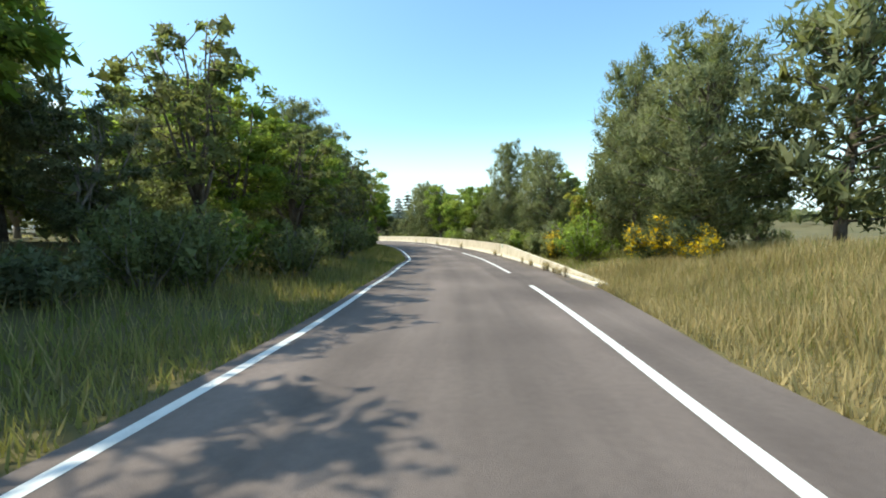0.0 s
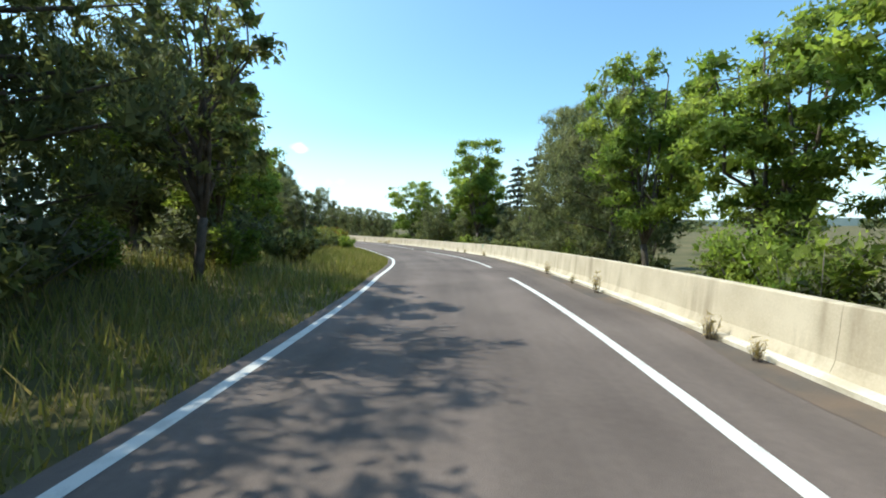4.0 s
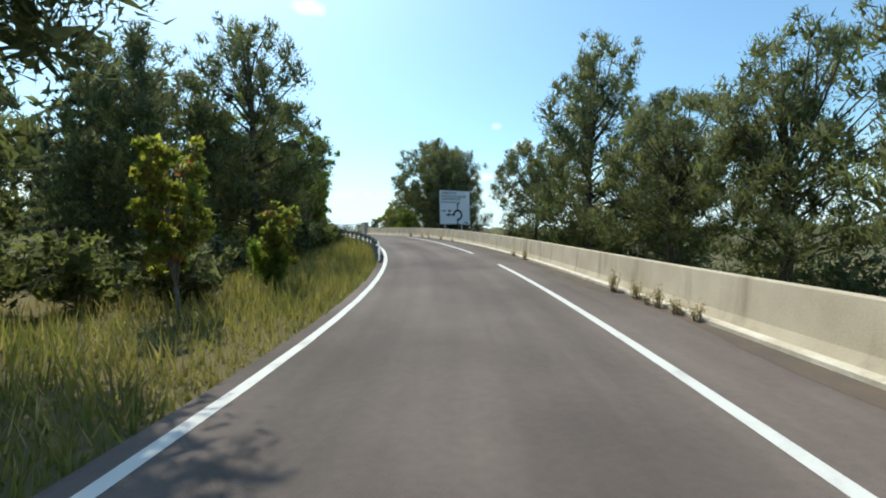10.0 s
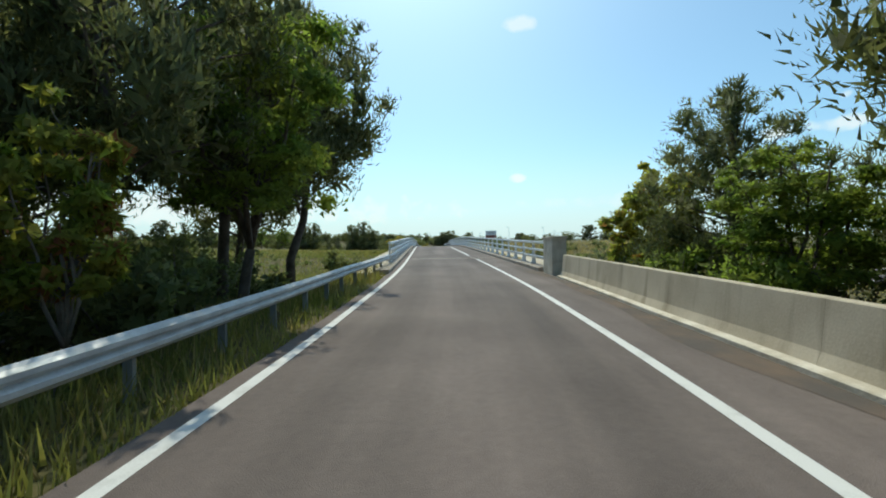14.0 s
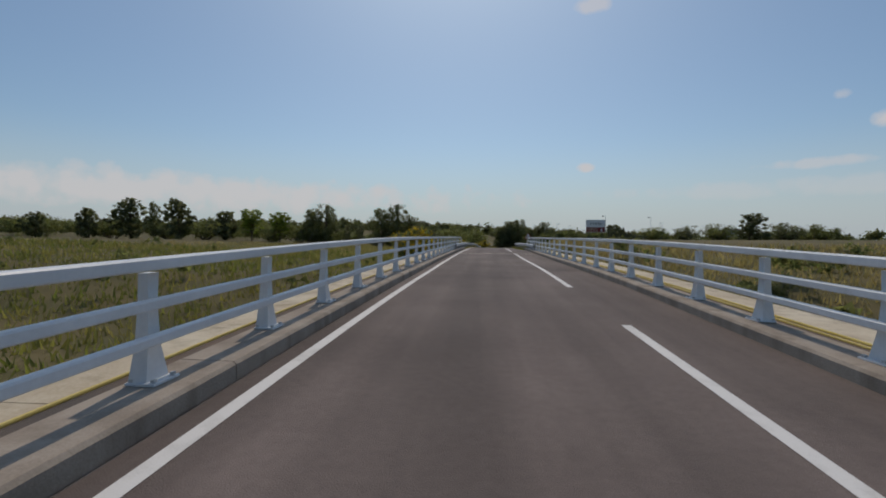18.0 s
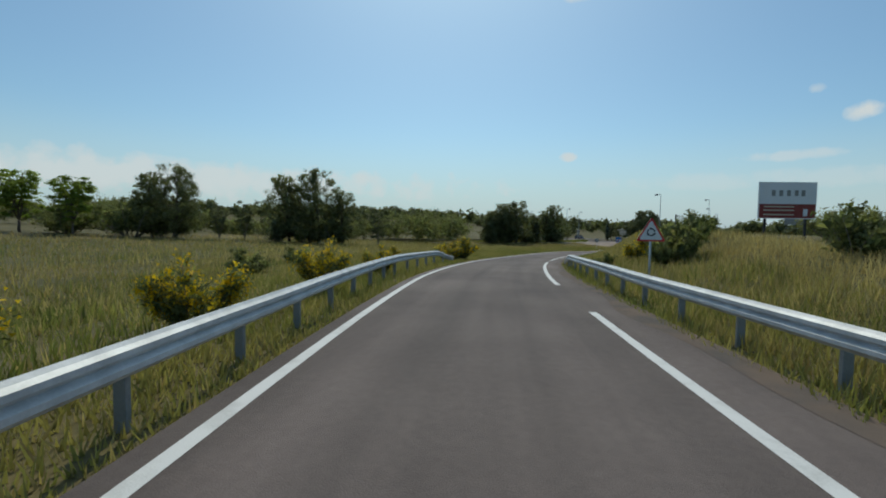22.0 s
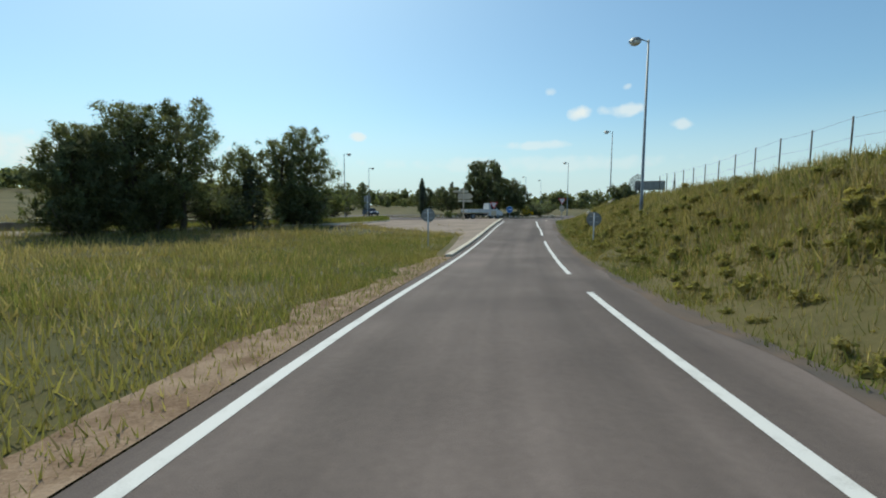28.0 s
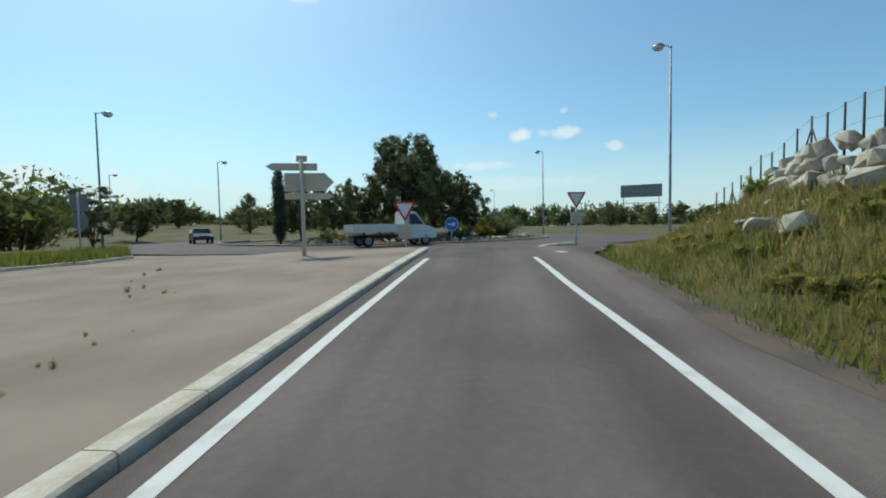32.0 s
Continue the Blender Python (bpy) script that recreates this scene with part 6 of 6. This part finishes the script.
stones(3, 60, on_bank, 0.62, "pale angular limestone boulder in a rough bank")
stones(4, 40, lambda k, rng: (*[RB[i] + 13.8 * f((3.9 + 0.052 * k)) + rng.uniform(-0.3, 0.3) for i, f in ((0, math.cos), (1, math.sin))], 0.62, rng.uniform(0.5, 1)), 0.5, "pale stone edging the roundabout's planting")


def fence(s0, s1, d, n, hgt, dd=0.0):
    t = thing("fence", pose(0, 0, 0), "wire fence on thin dark steel posts along the bank", "fence")
    pts = []
    for k in range(n):
        s = s0 + (s1 - s0) * k / (n - 1)
        p = on_road(s, d + dd * k)
        z = float(ground_z(np.array([p[0]]), np.array([p[1]]))[0])
        pts.append(np.array([p[0], p[1], z]))
        tube_part("post", [(p[0], p[1], z - 0.4), (p[0], p[1], z + hgt)], 0.035, DARK, t, 6)
        if k in (n // 2, n - 3):
            for q in (-1, 1):
                g = on_road(s + q * 0.9, d + dd * k)
                tube_part("brace", [(g[0], g[1], z - 0.1), (p[0], p[1], z + hgt * 0.85)], 0.025, DARK, t, 6)
    for f in (0.08, 0.36, 0.68, 0.97):
        tube_part("wire", [p + np.array([0, 0, hgt * f]) for p in pts], 0.006, STEEL, t, 4)
    return t


fence(346, 412, 13.4, 26, 2.6, 0.02)
fence(406, 420, 11.0, 20, 2.5, 0.03)


def wheel(parent, x, y, z, r=0.33, w=0.2):
    vs, fs = tube([(x - w / 2, y, z), (x - w / 2 + 0.03, y, z), (x + w / 2 - 0.03, y, z), (x + w / 2, y, z)], [r - 0.03, r, r, r - 0.03], 20)
    wh = put("wheel", mesh_of("wheel", vs, fs, TYRE, False), parent)
    vs, fs = tube([(x - w / 2 - 0.01, y, z), (x + w / 2 + 0.01, y, z)], r * 0.6, 14)
    put("rim", mesh_of("rim", vs, fs, STEEL), wh)
    return wh


def body_of(profile, half, mat, name, parent, tuck=0.1):
    """A body from a side outline of (y, z), narrowed towards its top."""
    top = max(z for _, z in profile)
    vs = [(sgn * (half - tuck * max(0, (z - 0.75)) / max(top - 0.75, 0.1)), y, z) for sgn in (-1, 1) for y, z in profile]
    n = len(profile)
    fs = [tuple(range(n)), tuple(range(2 * n - 1, n - 1, -1))] + [(i, i + n, (i + 1) % n + n, (i + 1) % n) for i in range(n)]
    bm = bmesh.new()
    bv = [bm.verts.new(v) for v in vs]
    for f in fs:
        bm.faces.new([bv[i] for i in f])
    bmesh.ops.recalc_face_normals(bm, faces=bm.faces)
    bmesh.ops.bevel(bm, geom=list(bm.edges), offset=0.05, segments=2, affect="EDGES")
    return part(name, bm, mat, parent)


def flatbed_truck(m):
    """White light truck with an open flat bed; it points along +y."""
    t = thing("flatbed_truck", m, "white light truck with an open flat bed", "truck")
    body_of([(0.55, 0.45), (2.75, 0.45), (2.8, 0.95), (2.55, 1.15), (1.95, 1.3), (1.35, 2.15), (0.6, 2.2)], 0.95, CAR_WHITE, "cab", t, 0.16)
    part("bed", box(1.95, 3.3, 0.12, (0, -1.15, 0.95), 0.02), CAR_WHITE, t)
    for x in (-0.96, 0.96):
        part("drop_side", box(0.05, 3.3, 0.36, (x, -1.15, 1.19), 0.01), CAR_WHITE, t)
    part("tailboard", box(1.9, 0.05, 0.36, (0, -2.8, 1.19), 0.01), CAR_WHITE, t)
    part("chassis", box(0.9, 4.6, 0.2, (0, -0.4, 0.62), 0.02), DARK, t)
    for x in (-0.965, 0.965):
        q = 0.93 if x > 0 else -0.93
        put("side_window", mesh_of("side_window", [(q * 1.005, 0.85, 1.35), (q * 1.005, 1.8, 1.35), (q * 0.92, 1.3, 2.0), (q * 0.92, 0.85, 2.0)], [(0, 1, 2, 3)], GLASS_DARK), t)
    put("windscreen", mesh_of("windscreen", [(-0.8, 2.02, 1.36), (0.8, 2.02, 1.36), (0.72, 1.46, 2.08), (-0.72, 1.46, 2.08)], [(0, 1, 2, 3)], GLASS_DARK), t)
    for x in (-0.84, 0.84):
        for y in (-1.9, 1.95):
            wheel(t, x, y, 0.36, 0.36)
    return t


def small_car(m, mat, label):
    t = thing("car", m, label, "car")
    body_of([(-2.0, 0.35), (2.05, 0.35), (2.1, 0.75), (1.05, 0.98), (0.55, 1.45), (-1.2, 1.5), (-2.0, 1.0)], 0.85, mat, "body", t, 0.2)
    for q in (-1, 1):
        put("side_window", mesh_of("side_window", [(q * 0.845, -1.3, 1.02), (q * 0.845, 0.75, 1.02), (q * 0.71, 0.42, 1.38), (q * 0.71, -1.15, 1.4)], [(0, 1, 2, 3)], GLASS_DARK), t)
    put("windscreen", mesh_of("windscreen", [(-0.7, 1.03, 1.03), (0.7, 1.03, 1.03), (0.6, 0.63, 1.43), (-0.6, 0.63, 1.43)], [(0, 1, 2, 3)], GLASS_DARK), t)
    for x in (-0.6, 0.6):
        part("headlight", box(0.3, 0.06, 0.13, (x, 2.07, 0.72), 0.02), SIGN_WHITE, t)
    for x in (-0.76, 0.76):
        for y in (-1.3, 1.3):
            wheel(t, x, y, 0.31, 0.31)
    return t


flatbed_truck(pose(127.0, 364.3, 0.43, 0, 0, -82))
small_car(pose(113.5, 386, 0.43, 0, 0, 195), CAR_BLUE, "dark blue car on the roundabout")



def motorway():
    """The road that passes under the bridge, with its edge lines."""
    def sheet_of(name, s0, s1, lift, mat, label, category):
        d = np.arange(-150, 151, 3.0)
        s = np.linspace(s0, s1, 5 if s1 - s0 > 2 else 2)
        base = on_road(235, 0)
        h = radians(heading(235))
        ahead, side = np.array([-math.sin(h), math.cos(h)]), np.array([math.cos(h), math.sin(h)])
        vs = []
        for a in s:
            xy = base[:2] + ahead * (a - 235) + side * d[:, None]
            mid = base[:2] + side * d[:, None]
            z = ground_z(mid[:, 0], mid[:, 1])
            z = np.convolve(np.pad(z, 2, mode="edge"), np.ones(5) / 5, "valid")
            vs.append(np.column_stack([xy, z + lift]))
        n = len(d)
        fs = [(r * n + i, r * n + i + 1, r * n + n + i + 1, r * n + n + i) for r in range(len(s) - 1) for i in range(n - 1)]
        put(name, mesh_of(name, np.concatenate(vs), fs, mat), kind="structure", label=label, category=category)

    for a in (226.0, 238.5):
        sheet_of("carriageway", a, a + 9.5, 0.22, ASPHALT, "dark asphalt carriageway passing under the bridge", "road")
        for e in (a + 0.6, a + 4.7, a + 8.8):
            sheet_of("lane_line", e, e + 0.18, 0.23, PAINT, "white line on the carriageway below", "road marking")


motorway()
cp = on_road(231, 46)
small_car(pose(float(cp[0]), float(cp[1]), float(ground_z(np.array([cp[0]]), np.array([cp[1]]))[0]) + 0.23, 0, 0, heading(231) - 90), CAR_WHITE, "white car on the road below the bridge")

# ---- grass and weeds ----


def blades(name, base, reach, hgt, mat, rng, label, blade=1.0):
    """Grass blades standing on the points of base, one object. reach: 0 at the road's edge, where they stay short; blade: their breadth."""
    n = len(base)
    ln = hgt * (0.35 + 0.9 * rng.random(n)) * (0.55 + 0.45 * np.minimum(1, reach * 5))
    ang = rng.random(n) * 6.283
    w = (0.011 + 0.013 * rng.random(n)) * blade
    tilt = rng.normal(size=(n, 2)) * 0.28
    side = np.stack([np.cos(ang), np.sin(ang), 0 * ang], 1) * w[:, None]
    tip = base + np.stack([tilt[:, 0] * ln, tilt[:, 1] * ln, ln], 1)
    vs = np.stack([base - side, base + side, tip], 1).reshape(-1, 3)
    me = bpy.data.meshes.new(name)
    me.vertices.add(3 * n)
    me.vertices.foreach_set("co", vs.ravel())
    me.loops.add(3 * n)
    me.loops.foreach_set("vertex_index", np.arange(3 * n, dtype=np.int32))
    me.polygons.add(n)
    me.polygons.foreach_set("loop_start", np.arange(0, 3 * n, 3, dtype=np.int32))
    me.polygons.foreach_set("loop_total", np.full(n, 3, dtype=np.int32))
    me.materials.append(mat)
    me.update(calc_edges=True)
    put(name, me, kind="stuff", label=label, category="grass")


def grass(name, n, s0, s1, da, db, hgt, mat, seed, label, blade=1.0):
    """Blades scattered in patches over a stretch of verge."""
    rng = np.random.default_rng(seed)
    s = rng.uniform(s0, s1, n)
    u = rng.random(n) ** 1.3
    a, b = (da(s) if callable(da) else da), (db(s) if callable(db) else db)
    p = on_road(s, a + (b - a) * u)
    patch = 0.5 + 0.5 * np.sin(p[:, 0] * 0.7 + 2 * np.sin(p[:, 1] * 0.3)) * np.sin(p[:, 1] * 0.6)
    keep = rng.random(n) < 0.35 + 0.65 * patch
    p, u = p[keep], u[keep]
    blades(name, np.stack([p[:, 0], p[:, 1], ground_z(p[:, 0], p[:, 1]) - 0.03], 1), u, hgt, mat, rng, label, blade)


left_edge = lambda k: (lambda s: road_left_at(s) - k)
field_edge = lambda s: np.where(s > 382, np.interp(s, [383.5, 386, 392, 398, 404], [-3.5, -3.8, -4.2, -4.9, -7.5]), road_left_at(s) - 0.05)
right_edge = lambda k: (lambda s: road_right_at(s) + k)
grass("grass", 100000, -4, 205, left_edge(0.05), left_edge(7.0), 0.55, GRASS, 1, "tall green verge grass beside the road")
grass("dry_grass", 36000, -4, 205, left_edge(0.3), left_edge(9.0), 0.5, GRASS_DRY, 2, "dry straw-coloured grass on the verge")
grass("grass", 50000, -4, 205, left_edge(0.0), left_edge(2.6), 0.2, GRASS, 21, "short green grass along the road edge")
grass("grass", 60000, 288, 384, left_edge(0.0), left_edge(3.0), 0.17, GRASS, 22, "short grass along the field edge")
grass("dry_grass", 60000, -2, 20, right_edge(0.1), right_edge(9.0), 0.5, GRASS_DRY, 3, "dry straw-coloured roadside grass")
grass("grass", 14000, -2, 34, right_edge(0.9), right_edge(9.0), 0.5, GRASS, 4, "green roadside grass")
grass("grass", 120000, 288, 397, field_edge, left_edge(15.0), 0.4, GRASS, 5, "green field grass beside the road")
grass("dry_grass", 75000, 288, 397, field_edge, left_edge(22.0), 0.38, GRASS_DRY, 6, "dry grass in the field")
grass("grass", 110000, 286, 412, right_edge(0.05), right_edge(6.0), 0.42, GRASS, 7, "green grass at the foot of the bank")
grass("dry_grass", 150000, 286, 418, right_edge(0.6), right_edge(11.0), 0.5, GRASS_DRY, 8, "dry grass on the bank")
grass("grass", 60000, 290, 402, left_edge(15.0), left_edge(50.0), 0.6, GRASS, 12, "grass of the open field")
grass("grass", 50000, 206, 300, -9.0, -75.0, 0.7, GRASS, 13, "rough grass of the field below the bridge", 5.0)
grass("dry_grass", 40000, 206, 300, 9.0, 75.0, 0.8, GRASS_DRY, 14, "dry rough grass below the bridge", 5.0)
grass("dry_grass", 40000, 290, 402, left_edge(6.0), left_edge(60.0), 0.6, GRASS_DRY, 15, "dry seed heads standing in the open field", 2.5)


def kerb_line(t, pts, z, step=1.0):
    """Kerb stones end to end along a line of places on the ground."""
    p = np.array(pts, float)
    run = np.r_[0, np.cumsum(np.hypot(*np.diff(p, axis=0).T))]
    for a in np.arange(0, run[-1] - 0.3, step):
        b = min(a + step - 0.015, run[-1])
        e = np.array([[np.interp(q, run, p[:, 0]), np.interp(q, run, p[:, 1])] for q in (a, b)])
        m, d = e.mean(0), e[1] - e[0]
        lift = z(m[0]) if callable(z) else z
        put("kerb_stone", from_bm("kerb_stone", box(float(np.hypot(*d)), 0.28, 0.3, (0, 0, 0), 0.025), CONCRETE_FOOT), t, pose(float(m[0]), float(m[1]), float(lift), 0, 0, math.degrees(math.atan2(d[1], d[0]))))


def grass_island():
    """Long grassed island between the side road and the low wall, with a kerb round its nose."""
    t = thing("grass_island", pose(0, 0, 0), "long grassed traffic island edged with pale kerb stones", "traffic island")
    level = lambda x: np.interp(x, [60, 90, 108, 117, 122], [-0.25, -0.1, 0.2, 0.38, 0.41])
    front = np.array([(113.6, 361.9), (112.6, 358.2), (110.4, 355.8), (106.0, 353.4), (96.0, 349.6), (84.0, 345.0)])
    back = np.array([(112.6, 364.6), (110.5, 364.4), (107.5, 363.4), (103.0, 361.7), (94.0, 358.2), (82.0, 353.6)])
    f = np.linspace(0, 5, 31)
    a, b = (np.stack([np.interp(f, range(6), q[:, k]) for k in (0, 1)], 1) for q in (front, back))
    rows = []
    for c in np.linspace(0, 1, 7):
        xy = a + (b - a) * c
        rows.append(np.column_stack([xy, level(xy[:, 0]) + 0.09 + 0.16 * math.sin(math.pi * c)]))
    vs = np.concatenate(rows)
    fs = [(c * 31 + i, c * 31 + i + 1, c * 31 + 32 + i, c * 31 + 31 + i) for c in range(6) for i in range(30)]
    put("turf", mesh_of("turf", vs, fs, SOIL, True), t)
    kerb_line(t, [tuple(back[0]), *map(tuple, front)], lambda x: level(x) + 0.0, 1.5)
    rng = np.random.default_rng(44)
    k, c = rng.uniform(0, 30, 14000), rng.random(14000)
    pa, pb = (np.stack([np.interp(k, range(31), q[:, j]) for j in (0, 1)], 1) for q in (a, b))
    xy = pa + (pb - pa) * c[:, None]
    base = np.column_stack([xy, level(xy[:, 0]) + 0.08 + 0.16 * np.sin(math.pi * c)])
    blades("grass", base, np.ones(14000), 0.42, GRASS, rng, "uncut grass on the traffic island", 1.6)


grass_island()
blades("dry_grass", VERGE_GRASS[0], np.ones(len(VERGE_GRASS[0])), 0.3, GRASS_DRY, np.random.default_rng(64), "short dry grass at the edge of the worn asphalt", 1.2)
corner = thing("verge_kerb", pose(0, 0, 0), "short pale kerb round the corner of the verge", "kerb")
kerb_line(corner, [(129.3, 349.6), (129.7, 351.4), (130.4, 352.9), (131.6, 354.6), (133.2, 356.0), (135.4, 356.9)], 0.44, 0.9)
for k in range(9):      # broken give-way line across the mouth of the slip road
    q = radians(-101 + 1.75 * k)
    c, d = (RB[0] + 25.2 * math.cos(q), RB[1] + 25.2 * math.sin(q)), (-math.sin(q), math.cos(q))
    o = (math.cos(q), math.sin(q))
    vs = [(c[0] + u * 0.27 * d[0] + w * 0.2 * o[0], c[1] + u * 0.27 * d[1] + w * 0.2 * o[1], 0.434) for u, w in ((-1, -1), (1, -1), (1, 1), (-1, 1))]
    put("give_way_dash", mesh_of("give_way_dash", vs, [(0, 1, 2, 3)], PAINT), kind="structure", label="short white dash of the give-way line", category="road marking", group="give-way dashes")
wr = random.Random(9)
for k in range(46):
    s = wr.uniform(17, 195)
    p = on_road(s, float(wall_at(s)) - 0.12 - wr.random() * 0.1)
    plant("weed", float(p[0]), float(p[1]), wr.uniform(0.25, 0.7), wr.uniform(0.8, 1.4), None, float(p[2]))

for k in range(26):     # tufts in the cracks of the island's paving
    s = wr.uniform(393, 409)
    p = on_road(s, float(np.interp(s, [393, 398, 404, 409], [-3.6, -4.2, -6.2, -10.0])) * wr.uniform(0.86, 1.0) - wr.random() * 0.6)
    plant("weed", float(p[0]), float(p[1]), wr.uniform(0.08, 0.2), wr.uniform(0.9, 1.8), None, float(p[2]) - 0.06)

# ---- distant hills ----


def hills():
    """A low wooded ridge round the horizon."""
    n = 240
    vs, fs = [], []
    for k in range(n):
        a = 2 * math.pi * k / n
        x, y = 100 + 1900 * math.cos(a), 250 + 1900 * math.sin(a)
        h = 22 + 14 * math.sin(a * 3 + 1) + 9 * math.sin(a * 11) + 3 * math.sin(a * 37)
        vs += [(x, y, -6), (100 + 2000 * math.cos(a), 250 + 2000 * math.sin(a), h), (100 + 2300 * math.cos(a), 250 + 2300 * math.sin(a), h * 0.7 - 4), (100 + 2600 * math.cos(a), 250 + 2600 * math.sin(a), -10)]
    for k in range(n):
        for j in range(3):
            a, b = 4 * k + j, 4 * ((k + 1) % n) + j
            fs.append((a, b, b + 1, a + 1))
    put("backdrop", mesh_of("backdrop", vs, fs, HILL, True), kind="structure", label="low wooded hills on the horizon", category="hills")


hills()
